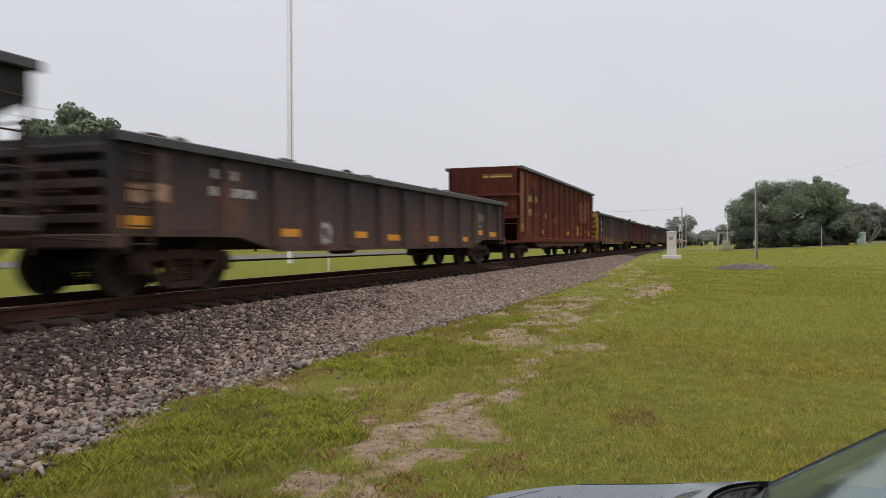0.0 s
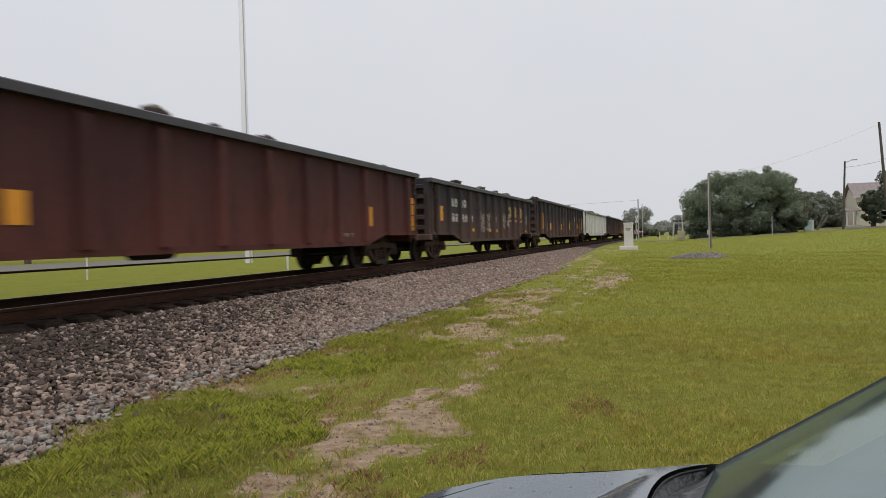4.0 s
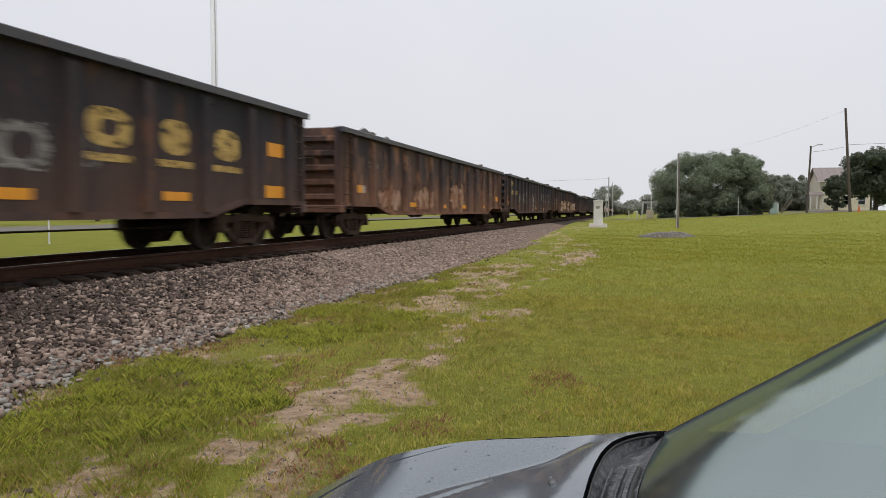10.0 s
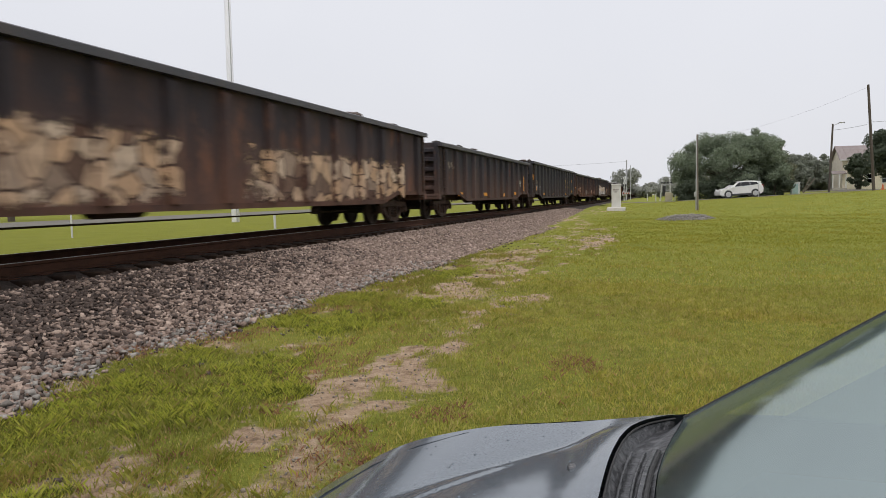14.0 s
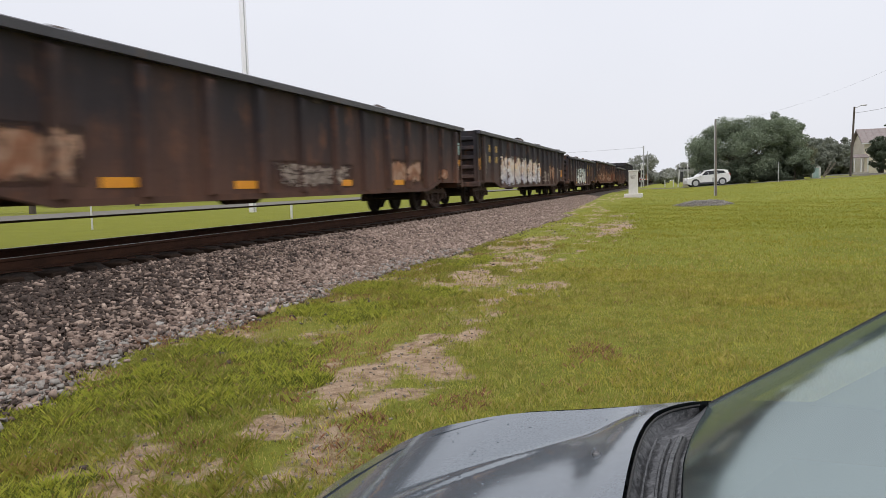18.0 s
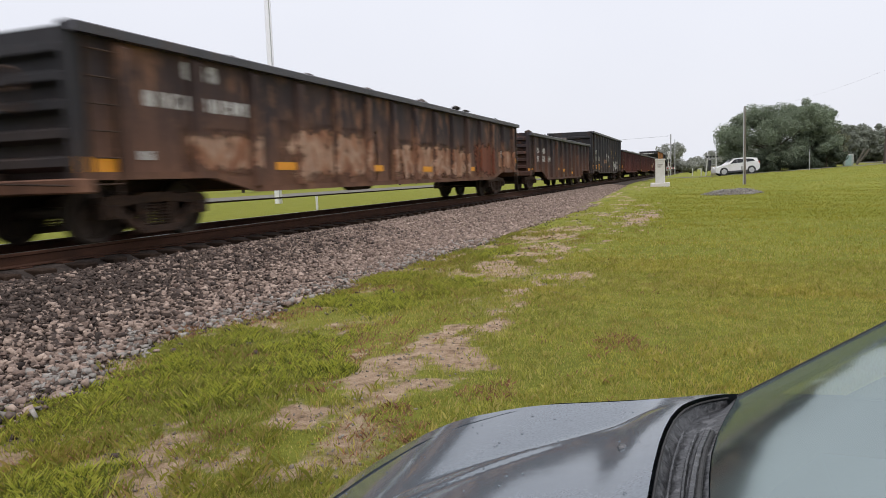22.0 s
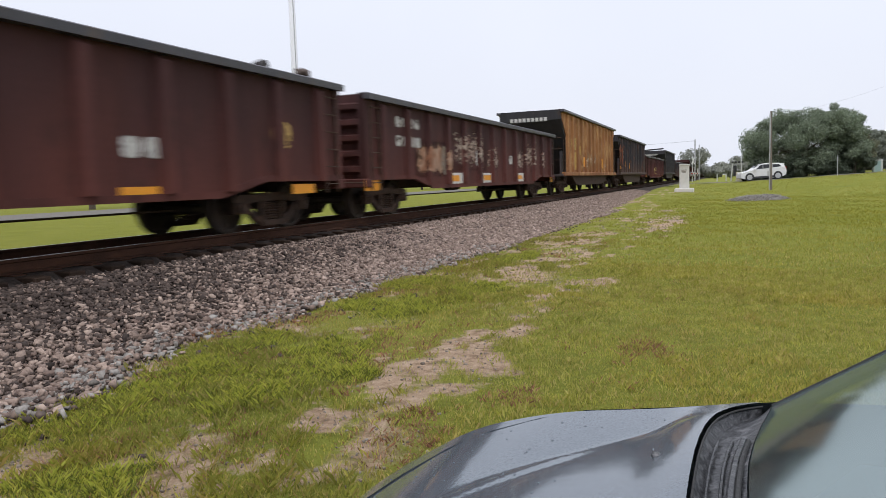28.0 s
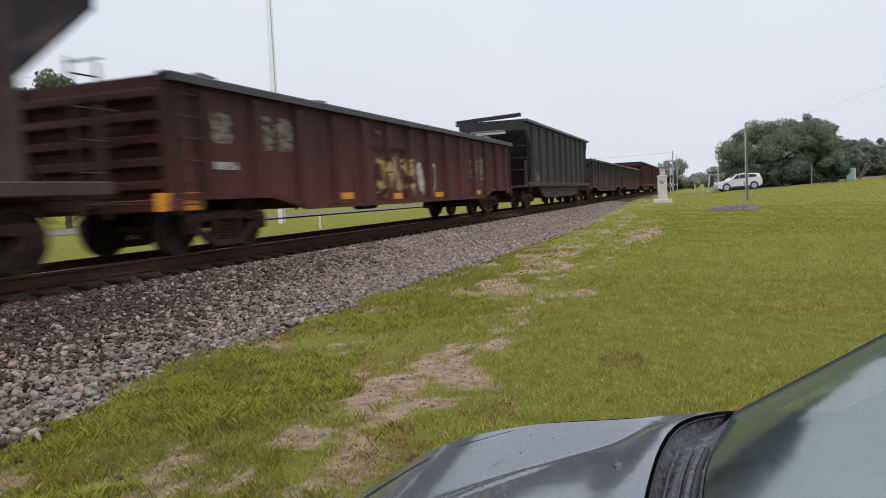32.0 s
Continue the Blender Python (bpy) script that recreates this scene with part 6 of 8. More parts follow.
stains(g, 72, (5.5, 6.25, 1.6, 1.8, "ghost", "white", "faint grey scrawl"), (5.75, 6.35, 1.28, 1.5, "ghost", "white", "faint grey scrawl"), (6.5, 7.15, 1.25, 1.5, "ghost", "white", "faint grey scrawl"), (9.8, 10.6, 2.1, 2.4, "ghost", "white", "faint grey scrawl"), (15.6, 16.4, 1.5, 2.05, "ghost", "white", "faint grey scrawl"))
ambers(g, (0.05, 0.87, 0.66, 0.2), (4.3, 0.80, 0.66, 0.12), (7.7, 0.78, 0.7, 0.13), (11.0, 0.78, 0.7, 0.13), (14.3, 0.82, 0.7, 0.12), (18.5, 0.84, 0.7, 0.13))
marks(g, (0.9, 1.5, 1.0, 1.25, "ghost"), (0.9, 1.45, 1.5, 1.85, "ghost"), (5.5, 6.05, 1.65, 1.75, "ghost"), (5.5, 6.0, 1.8, 1.98, "ghost"), (18.2, 18.7, 1.2, 1.6, "ghost"), (14.9, 15.4, 1.3, 1.45, "ghost"))

g = gondola(147.05, 168.9, 2.83, "dark", LONG, 9)
ambers(g, (0.5, 1.77, 0.6, 0.28), (0.95, 1.14, 0.7, 0.22), (4.0, 0.87), (7.1, 0.84), (11.2, 0.84), (14.0, 0.85), (17.1, 0.88), (20.65, 1.80, 0.6, 0.27), (20.2, 0.98, 0.7, 0.24))
marks(g, (1.8, 2.55, 1.85, 2.07, "ghost"), (1.8, 2.6, 1.24, 1.53, "stencil"), (2.8, 3.7, 1.93, 2.05, "ghost"), (2.8, 3.7, 1.24, 1.54, "stencil"), (4.0, 4.9, 1.22, 1.51, "ghost"), (0.8, 1.25, 0.9, 1.0, "stencil"))
emblem(g, 16.1, 19.2, 1.40, 2.15)
stains(g, 5, (13.1, 15.9, 1.1, 2.0, "ghost", "dark", "faded grey sprayed letters"))

g = gondola(170.8, 191.8, 2.78, "rusty", "long rusty brown gondola car with bleached paint", 10)
ambers(g, (5.8, 0.86), (9.05, 0.83), (12.6, 0.83), (16.1, 0.85), (19.75, 1.22, 0.6, 0.24), (1.0, 1.2, 0.5, 0.2))
stains(g, 6, (5.8, 8.25, 0.6, 1.6, "tan", "brown", "bleached tan patches"), (10.3, 13.0, 0.62, 1.95, "tan", "brown", "bleached tan patches"), (2.5, 4.8, 0.65, 1.4, "tan", "brown", "bleached tan patches"))
marks(g, (1.0, 1.7, 1.2, 1.4, "stencil"), (1.9, 2.7, 1.9, 2.1, "ghost"), (18.0, 18.5, 1.4, 1.6, "ghost"))

g = gondola(193.5, 214.5, 2.79, "dark", "long dark gondola car with sprayed white lettering", 11)
ambers(g, (0.02, 1.08, 0.62, 0.22), (0.02, 1.32, 0.3, 0.34), (3.5, 0.93), (7.5, 0.85), (11.5, 0.85), (15.5, 0.85))
marks(g, (1.07, 2.65, 2.19, 2.44, "letter_yellow"), (1.05, 3.5, 1.68, 1.94, "letter_yellow"))
rings(g, "chalk_ring", "white sprayed ring", (4.0, 4.5, 1.2, 1.8), (4.88, 5.43, 1.2, 1.8), (5.85, 6.45, 1.27, 1.87), (6.65, 7.2, 1.0, 2.2), (7.6, 8.6, 0.66, 1.85), (9.0, 10.4, 0.66, 1.85), (11.0, 11.45, 0.7, 2.05))
rings(g, "chalk_ring", "white sprayed ring", (13.8, 14.5, 1.5, 2.05), (14.8, 15.3, 1.45, 1.92), (15.67, 16.2, 1.4, 1.98), (16.35, 17.1, 1.2, 1.88), (17.35, 17.9, 1.3, 1.98), (18.2, 18.85, 1.35, 2.0), (12.1, 12.8, 1.0, 1.95), hole=0.5)
rings(g, "chalk_ring", "white sprayed blot", (13.75, 14.4, 0.67, 1.0), (14.6, 15.15, 0.67, 0.98), (15.45, 16.15, 0.66, 0.95), hole=0.0)

g = gondola(216.05, 237.55, 2.76, "brown", "long rusty gondola car covered in peach graffiti", 12)
stains(g, 8, (0.02, 0.7, 0.95, 2.3, "tan", "brown", "bleached tan patch"), (4.2, 9.5, 0.64, 1.85, "spray_peach", "spray_dark", "peach sprayed letters with dark outlines"), (11.2, 19.5, 0.64, 1.8, "spray_peach", "spray_dark", "peach sprayed letters with dark outlines"))
marks(g, (1.9, 2.85, 1.25, 1.5, "stencil"), (1.9, 2.7, 1.62, 1.85, "stencil"))
ambers(g, (1.58, 1.25, 0.22, 0.75))

g = gondola(239.0, 256.3, 2.60, "dark", "dark gondola car with amber plates", 13, spacing=1.35, load=60, lift=0.08)
ambers(g, (6.8, 0.78), (10.2, 0.75), (13.5, 0.82), (15.7, 1.02, 0.34, 0.8), (16.43, 1.12, 0.62, 0.2), (2.5, 0.78))
marks(g, (14.7, 15.5, 1.27, 1.57, "stencil"))
marks(g, (14.5, 15.1, 1.45, 1.62, "ghost"), (1.2, 2.6, 1.75, 2.0, "ghost"))
stains(g, 9, (11.4, 13.2, 1.7, 2.1, "spray_red", "dark", "dull red sprayed sign"), (8.3, 9.1, 0.66, 0.95, "spray_white", "dark", "white smear"))

g = gondola(257.6, 278.9, 2.79, "black", LONG, 14)
ambers(g, (0.5, 1.70, 0.6, 0.35), (0.45, 1.08, 0.8, 0.25), (4.2, 0.8), (8.2, 0.8), (12.0, 0.8), (15.6, 0.8), (20.15, 1.77, 0.5, 0.28), (19.95, 0.97, 0.66, 0.22))
marks(g, (1.3, 3.1, 1.12, 1.4, "stencil"), (1.3, 3.0, 1.5, 1.7, "ghost"), (19.1, 19.7, 1.3, 1.5, "ghost"), (12.3, 13.0, 0.9, 1.15, "ghost"))
emblem(g, 15.8, 18.6, 1.36, 2.15)

g = gondola(280.4, 301.1, 2.72, "brown", "long rusty brown gondola car with amber plates", 15)
ambers(g, (0.05, 1.3, 0.66, 0.2), (4.4, 0.83), (7.7, 0.78), (11.0, 0.8), (14.5, 0.8), (20.2, 1.42, 0.55, 0.2))
stains(g, 10, (2.0, 4.2, 0.85, 1.6, "tan", "brown", "bleached tan patches"), (18.1, 19.2, 0.9, 1.32, "tan", "brown", "bleached tan streaks"), (14.0, 16.8, 0.8, 1.5, "tan", "brown", "bleached tan patches"), (8.5, 12.0, 0.75, 1.3, "spray_lilac", "brown", "grey scrawl"))
marks(g, (19.75, 20.4, 1.24, 1.56, "stencil"), (1.0, 1.7, 1.9, 2.1, "ghost"))
plate_part("green_panel", g[0], g[3] + 0.004, 20.33, 20.6, 1.8, 2.2, "spray_teal", "faded green patch")

g = gondola(303.2, 325.0, 2.79, "dark", "long dark gondola car with pastel graffiti", 16)
ambers(g, (0.02, 1.32, 0.48, 0.45), (12.9, 1.17, 0.34, 0.42), (20.4, 1.1, 0.36, 0.47))
marks(g, (1.7, 3.25, 2.05, 2.33, "letter_yellow"), (1.7, 3.25, 1.61, 1.9, "letter_yellow"), (0.9, 1.5, 1.16, 2.0, "ghost"))
stains(g, 11, (3.4, 12.9, 0.64, 2.05, "spray_peach", "spray_lilac", "peach and lilac sprayed letters"), (13.4, 15.6, 0.66, 1.6, "spray_lilac", "dark", "chalky sprayed shapes"), (16.0, 18.0, 0.8, 1.9, "tan", "dark", "rust-bleached streaks"), (18.4, 20.1, 0.8, 1.85, "spray_lilac", "dark", "chalky sprayed shapes"))

g = gondola(327.0, 343.5, 2.57, "dark", "dark gondola car with a large white graffiti", 17, spacing=1.35, sill=0.5)
ambers(g, (0.05, 0.8, 0.5, 0.22), (4.45, 0.68), (6.5, 0.7), (9.9, 0.66), (15.7, 0.78, 0.4, 0.25))
stains(g, 12, (3.5, 9.3, 0.5, 1.98, "spray_white", "spray_teal", "big white and teal sprayed letters"))
marks(g, (11.1, 14.3, 1.75, 2.2, "letter_yellow"), (11.1, 14.3, 1.24, 1.65, "letter_yellow"), (1.3, 2.6, 1.25, 1.6, "ghost"), (1.3, 2.6, 1.8, 2.05, "ghost"), (14.7, 15.3, 1.2, 2.1, "stencil"))

g = gondola(344.9, 366.4, 2.73, "rusty", "long rust-streaked brown gondola car with white figures", 18, load=50, end_paint="black")
ambers(g, (0.3, 0.93, 0.66, 0.2), (4.45, 0.96), (7.8, 0.92), (11.25, 0.9), (15.0, 0.9), (20.5, 1.2, 0.5, 0.2))
marks(g, (1.95, 2.8, 2.26, 2.52, "stencil"), (1.15, 3.9, 1.82, 2.04, "stencil"), (1.0, 1.33, 1.1, 1.22, "stencil"), (19.0, 19.6, 1.4, 1.65, "stencil"))
stains(g, 13, (4.4, 8.5, 0.7, 1.85, "tan", "brown", "bleached tan streaks"), (1.85, 3.95, 0.86, 1.6, "tan", "brown", "bleached tan patches"), (9.0, 15.5, 0.66, 1.7, "tan", "brown", "bleached tan streaks"), (15.8, 18.4, 0.66, 1.9, "tan", "red", "rust-orange panels"), (18.6, 20.8, 0.9, 1.8, "tan", "brown", "bleached tan patches"))

g = gondola(368.6, 385.6, 2.54, "brown", "dark rusty gondola car with white figures", 19, spacing=1.3, sill=0.45)
ambers(g, (0.05, 0.88, 0.9, 0.12), (5.8, 0.90, 0.66, 0.12), (7.8, 0.83, 0.72, 0.14), (10.2, 0.68, 0.66, 0.13), (12.3, 0.85, 0.6, 0.13), (16.1, 0.92, 0.5, 0.2))
marks(g, (7.5, 8.05, 1.36, 1.44, "ghost"), (15.1, 15.4, 1.6, 1.7, "stencil"), (8.0, 8.5, 0.55, 0.74, "ghost"), (10.3, 10.8, 0.9, 1.02, "ghost"))
marks(g, (1.5, 3.95, 1.68, 1.93, "stencil"), (1.5, 4.75, 1.29, 1.57, "stencil"))

g = gondola(387.2, 404.9, 3.50, "black", "tall black gondola car with yellow lettering and white graffiti", 20, spacing=1.45, sill=0.63, end_sill=0.8, load=12)
ambers(g, (0.05, 0.98, 0.55, 0.25), (8.6, 1.09, 0.8, 0.12), (15.95, 1.09, 0.64, 0.23), (4.0, 1.0), (6.6, 0.95))
marks(g, (0.42, 1.0, 1.35, 1.66, "stencil"), (1.6, 2.84, 1.95, 2.3, "stencil"), (1.6, 2.84, 1.5, 1.82, "stencil"), (3.06, 3.75, 1.53, 1.84, "stencil"))
for a, b in zip(g[2], g[2][1:]):
    part("weld_seam", Shape().box(g[3] + 0.001, g[3] + 0.010, a + 0.13, b - 0.13, 2.66, 2.685), "rubber", g[0])
emblem(g, 10.2, 13.9, 1.85, 2.62)
ambers(g, (3.3, 1.20, 0.6, 0.12), (3.35, 1.07, 0.5, 0.07), (3.35, 0.93, 0.5, 0.07), (1.95, 1.15, 0.6, 0.09), (1.9, 0.98, 0.55, 0.09))
stains(g, 71, (6.0, 6.75, 1.33, 1.72, "tan", "brown", "bleached tan patch"))
stains(g, 14, (11.3, 15.3, 0.66, 1.75, "spray_white", "black", "white sprayed letters"), (7.1, 8.9, 1.42, 2.2, "spray_white", "black", "white sprayed cloud"))

g = gondola(406.0, 424.6, 2.71, "maroon", "oxide-red gondola car with a plain rim", 21, spacing=1.35, rim="rim")
ambers(g, (0.12, 1.04, 0.7, 0.23), (6.0, 0.8), (12.0, 0.8), (17.4, 0.85))
marks(g, (1.8, 2.6, 1.7, 2.1, "stencil"), (8.0, 8.6, 1.3, 1.7, "ghost"))
g = gondola(425.7, 441.5, 2.68, "maroon", "oxide-red gondola car with a row of amber plates", 22, spacing=1.3, rim="rim")
ambers(g, (2.2, 0.67, 0.75, 0.15), (4.1, 0.7), (7.5, 0.66), (10.4, 0.66), (14.1, 0.62, 0.7, 0.17))
marks(g, (10.35, 11.1, 1.17, 1.45, "stencil"), (1.5, 2.5, 1.8, 1.95, "ghost"), (13.5, 14.2, 1.4, 1.85, "letter_yellow"))
g = gondola(442.5, 459.7, 2.65, "maroon", "oxide-red gondola car with white panels", 23, lift=-0.35, spacing=1.3, rim="rim")
for y, w in ((4.6, 1.3), (7.6, 1.3), (11.3, 1.1)):
    plate_part("white_panel", g[0], g[3] + 0.0015, y, y + w, 0.70, 1.0, "white", "dirty white painted panel")
stains(g, 31, (5.0, 8.0, 1.05, 2.3, "spray_lilac", "maroon", "chalky pale sprayed scrawl"), (8.05, 9.4, 1.02, 1.9, "spray_lilac", "maroon", "chalky pale sprayed scrawl"), (2.6, 5.0, 0.9, 1.8, "tan", "maroon", "rust-bleached patches"), (11.2, 12.6, 1.05, 1.9, "spray_lilac", "maroon", "chalky sprayed shape"), (12.9, 13.9, 1.05, 2.2, "spray_lilac", "maroon", "chalky sprayed shape"), (14.9, 15.8, 0.95, 2.1, "spray_lilac", "maroon", "chalky sprayed shape"))
ambers(g, (0.05, 0.61, 0.7, 0.24), (4.9, 0.76, 0.7, 0.17), (7.9, 0.77, 0.7, 0.16), (11.5, 0.78), (16.3, 0.63, 0.64, 0.21))
marks(g, (1.5, 2.9, 2.04, 2.28, "stencil"), (1.5, 2.95, 1.60, 1.85, "stencil"), (4.2, 4.8, 0.95, 1.7, "ghost"), (7.0, 7.5, 1.2, 1.7, "stencil"), (10.5, 11.0, 1.3, 1.6, "stencil"))

g = hopper(461.5, 477.5, 3.90, "orange_brown", "rusty yellow high-sided hopper car with a dark end", 24, sill=1.01, belly=0.40, end_paint="black", belly_paint="truck", ribs=12, rim="rim")
plate_part("yellow_panel", g[0], g[3] + 0.004, 2.62, 3.62, 1.18, 2.05, "letter_yellow_plain", "pale yellow painted panel")
lettering(g[0], g[3] + 0.004, 1.95, 3.5, 2.15, 2.75, "letter_yellow", "pale yellow painted letters")
ambers(g, (1.0, 1.3, 0.3, 1.1), (11.05, 1.3, 0.5, 0.55), (5.28, 1.35, 0.36, 0.5), (8.0, 1.35, 0.42, 0.5))
end_marks = Shape()
for k in range(9):
    end_marks.box(-0.95 + k * 0.2, -0.95 + k * 0.2 + 0.14, -0.006, -0.002, 3.40, 3.58)
part("lettering", end_marks, "stencil", g[0], "white stencilled end lettering")
stains(g, 15, (4.7, 6.4, 1.15, 2.0, "spray_lilac", "orange_brown", "pale sprayed loop scrawl"), (6.2, 9.2, 1.4, 2.1, "spray_lilac", "orange_brown", "scratched pale scrawl"))
plate_part("yellow_panel", g[0], g[3] + 0.004, 4.1, 4.7, 1.95, 2.38, "letter_yellow_plain", "pale yellow painted panel")
plate_part("white_panel", g[0], g[3] + 0.004, 7.0, 7.42, 2.4, 2.95, "stencil", "worn whitish patch")
plate_part("white_panel", g[0], g[3] + 0.004, 7.9, 8.35, 2.42, 2.9, "stencil", "worn whitish patch")
plate_part("white_panel", g[0], g[3] + 0.004, 11.9, 12.25, 1.38, 1.56, "stencil", "small white patch")
marks(g, (14.0, 14.5, 1.15, 1.3, "stencil"))

g = hopper(479.7, 496.5, 3.67, "dark", "dark rusty brown hopper car with a pale side sill", 25, sill=1.05, belly=0.33, belly_paint="truck", ribs=12, recess=1.15)
marks(g, (1.67, 3.25, 2.40, 2.63, "stencil"), (1.67, 3.25, 2.06, 2.28, "stencil"), (8.5, 9.0, 1.5, 2.13, "stencil"))
stains(g, 16, (0.3, 1.5, 1.2, 3.2, "tan", "red", "rust-orange corner field"))
ambers(g, (0.6, 1.32, 0.48, 0.2), (3.0, 1.42, 0.34, 0.45), (5.8, 1.36, 0.4, 0.46), (7.65, 1.4, 0.4, 0.44))
plate_part("white_panel", g[0], g[3] + 0.004, 8.62, 9.2, 1.58, 2.16, "stencil", "worn whitish patch")
marks(g, (1.62, 2.1, 1.46, 1.66, "ghost"), (2.64, 3.0, 1.43, 1.67, "ghost"), (3.65, 4.15, 1.46, 2.05, "ghost"), (4.74, 5.1, 1.94, 2.08, "ghost"))
part("lettering", Shape().box(-0.9, -0.1, -0.006, -0.002, 3.3, 3.45).box(-0.95, 0.0, -0.006, -0.002, 3.0, 3.16), "stencil", g[0], "white stencilled end lettering")

g = gondola(497.6, 516.2, 2.65, "maroon", "oxide-red gondola car with yellow graffiti", 26, spacing=1.3)
ambers(g, (0.05, 0.69, 0.95, 0.26), (4.4, 0.76), (10.8, 0.72), (7.4, 0.72), (14.0, 0.74), (17.6, 0.75))
marks(g, (2.05, 3.3, 1.64, 2.24, "ghost"), (0.9, 1.55, 1.7, 2.18, "ghost"), (1.0, 1.6, 1.3, 1.42, "stencil"), (13.5, 15.6, 1.2, 1.95, "ghost"))
stains(g, 17, (6.6, 8.8, 0.68, 1.95, "letter_yellow", "maroon", "yellow sprayed letter"), (9.0, 10.6, 0.7, 1.75, "stencil", "maroon", "grey sprayed letters"))

g = hopper(518.9, 535.3, 3.82, "black", "black hopper car with a bent top brace", 27, sill=1.1, belly=0.45, ribs=9)
part("top_brace", Shape().cbox(-1.4, 1.5, 0.0, 0.12, 3.86, 4.02, 0.02, pose(0, 0, 0, 0, -3, 0)), "black", g[0], "raised black cross brace")
part("lettering", Shape().box(-0.95, 0.6, -0.006, -0.002, 3.25, 3.42), "stencil", g[0], "white stencilled end lettering")
marks(g, (1.7, 2.9, 1.1, 1.6, "ghost"))
g = gondola(536.5, 553.5, 2.75, "dark", "dark gondola car with a pale scrawl", 28)
stains(g, 18, (5.0, 6.2, 0.8, 2.0, "spray_white", "dark", "white sprayed figure"))
g = gondola(555.0, 574.0, 2.75, "dark", DARK, 29)
g = hopper(576.0, 592.0, 3.75, "maroon", "brown open-top hopper car", 30)
g = hopper(594.0, 610.0, 3.75, "maroon", "brown open-top hopper car", 31)
g = hopper(612.0, 628.0, 3.8, "white", "pale grey hopper car", 32, rim="white")
# the rest of the train, far up the line
twin = CARS[20][0]
for i in range(9):
    s0 = 629.5 + i * 18.8
    CARS.append((copy_thing(twin, pose(TRACK_X, s0, RAIL_Z)), s0))


# ---- parked car beside the camera ----
def near_car():
    """The slate-grey car that the camera looks over: it heads towards the track."""
    car = thing("parked_car", "slate blue-grey parked car with a wet bonnet", "car")
    yc = 0.76

    def edge_z(x):  # height of the bonnet's side edge along the car
        near = x + np.linspace(-0.07, 0.07, 9)
        return float(np.mean(np.interp(near, [-1.02, -0.95, -0.85, -0.757, -0.553, -0.357, -0.115, 0.0, 0.066, 0.4], [0.40, 0.50, 0.585, 0.655, 0.782, 0.837, 0.867, 0.885, 0.898, 0.912])))

    def rear_x(y):  # the bonnet's rear edge bows forward in the middle
        return float(np.interp(abs((y - yc) / 0.75), [0, 0.36, 0.51, 0.62, 0.73, 0.80, 0.856, 0.90, 0.936, 0.965, 1.0], [-0.063, -0.063, -0.061, -0.057, -0.050, -0.042, -0.033, -0.019, -0.002, 0.026, 0.072]))

    def cowl_w(y):
        return max(0.003, float(np.interp(abs((y - yc) / 0.75), [0, 0.23, 0.34, 0.48, 0.63, 0.80, 0.97, 1.0], [0.010, 0.011, 0.012, 0.016, 0.027, 0.044, 0.066, 0.076])) - rear_x(y))

    across = np.linspace(0, 1, 241)

    def fall(x):
        """How the bonnet falls from its middle to its side edge: a crowned middle, then two pressed creases with flat bands between them."""
        inner, outer = max(0.16, 0.885 + 1.24 * (x + 0.042)), max(0.26, 0.84 + 0.95 * (x + 0.09))
        run = float(smooth(-0.04, -0.16, x))
        lip = lambda c, w: np.exp(-((across - c) / w) ** 2)
        flat = smooth(inner - 0.015, inner + 0.015, across)
        creased = 0.165 * across * (1 - flat) - 0.03 * flat + 0.16 * lip(inner + 0.012, 0.014) + 0.18 * lip(outer, 0.022)
        slope = (1 - run) * 0.147 * across + run * creased
        drop = np.concatenate([[0], np.cumsum((slope[1:] + slope[:-1]) / 2 * 0.75 / 240)])
        return drop[-1] - drop

    falls = {}

    def hood_z(x, y):
        k = round(x, 3)
        if k not in falls:
            falls[k] = fall(k)
        return edge_z(x) + float(np.interp(min(1, abs((y - yc) / 0.75)), across, falls[k]))

    grid = []
    for i in range(61):
        row = []
        for j in range(141):
            y = yc + 0.74 * math.sin(math.pi / 2 * (j / 70 - 1))
            xr = rear_x(y)
            front = -0.98 + 0.16 * abs((y - yc) / 0.75) ** 3
            x = xr + (front - xr) * i / 60
            row.append((x, y, hood_z(x, y)))
        grid.append(row)
    part("bonnet", Shape().sheet(grid), "car_paint", car, "curved bonnet with two pressed creases and water beads", smooth=True)
    # fenders and body sides, front and rear: cross-sections along the car
    for side in (1, -1):
        rows = []
        for x in np.linspace(-0.98, 3.2, 44):
            top = edge_z(x) if x < 0.3 else float(np.interp(x, [0.3, 2.4, 3.2], [0.90, 0.95, 0.88]))
            tuck = float(np.interp(x, [-0.98, -0.7, -0.3, 2.8, 3.2], [0.30, 0.12, 0.0, 0.02, 0.2]))
            half = [(0.745, top), (0.775, top - 0.03), (0.82, top - 0.14), (0.845, top - 0.26), (0.84, 0.42), (0.80, 0.24)]
            rows.append([(x, yc + side * (h - tuck), max(z, 0.2)) for h, z in half])
        part("body_side", Shape().sheet(rows if side < 0 else [r[::-1] for r in rows]), "car_paint", car, smooth=True)
    # nose
    rows = []
    for j in range(25):
        y = 0.02 + 1.48 * j / 24
        v = abs((y - yc) / 0.75)
        x0 = -0.98 + 0.16 * v ** 3
        rows.append([(x0, y, hood_z(x0, y)), (x0 - 0.05, y, 0.50), (x0 - 0.08, y, 0.40), (x0 - 0.06, y, 0.24)])
    part("front_bumper", Shape().sheet(rows), "car_paint", car, smooth=True)
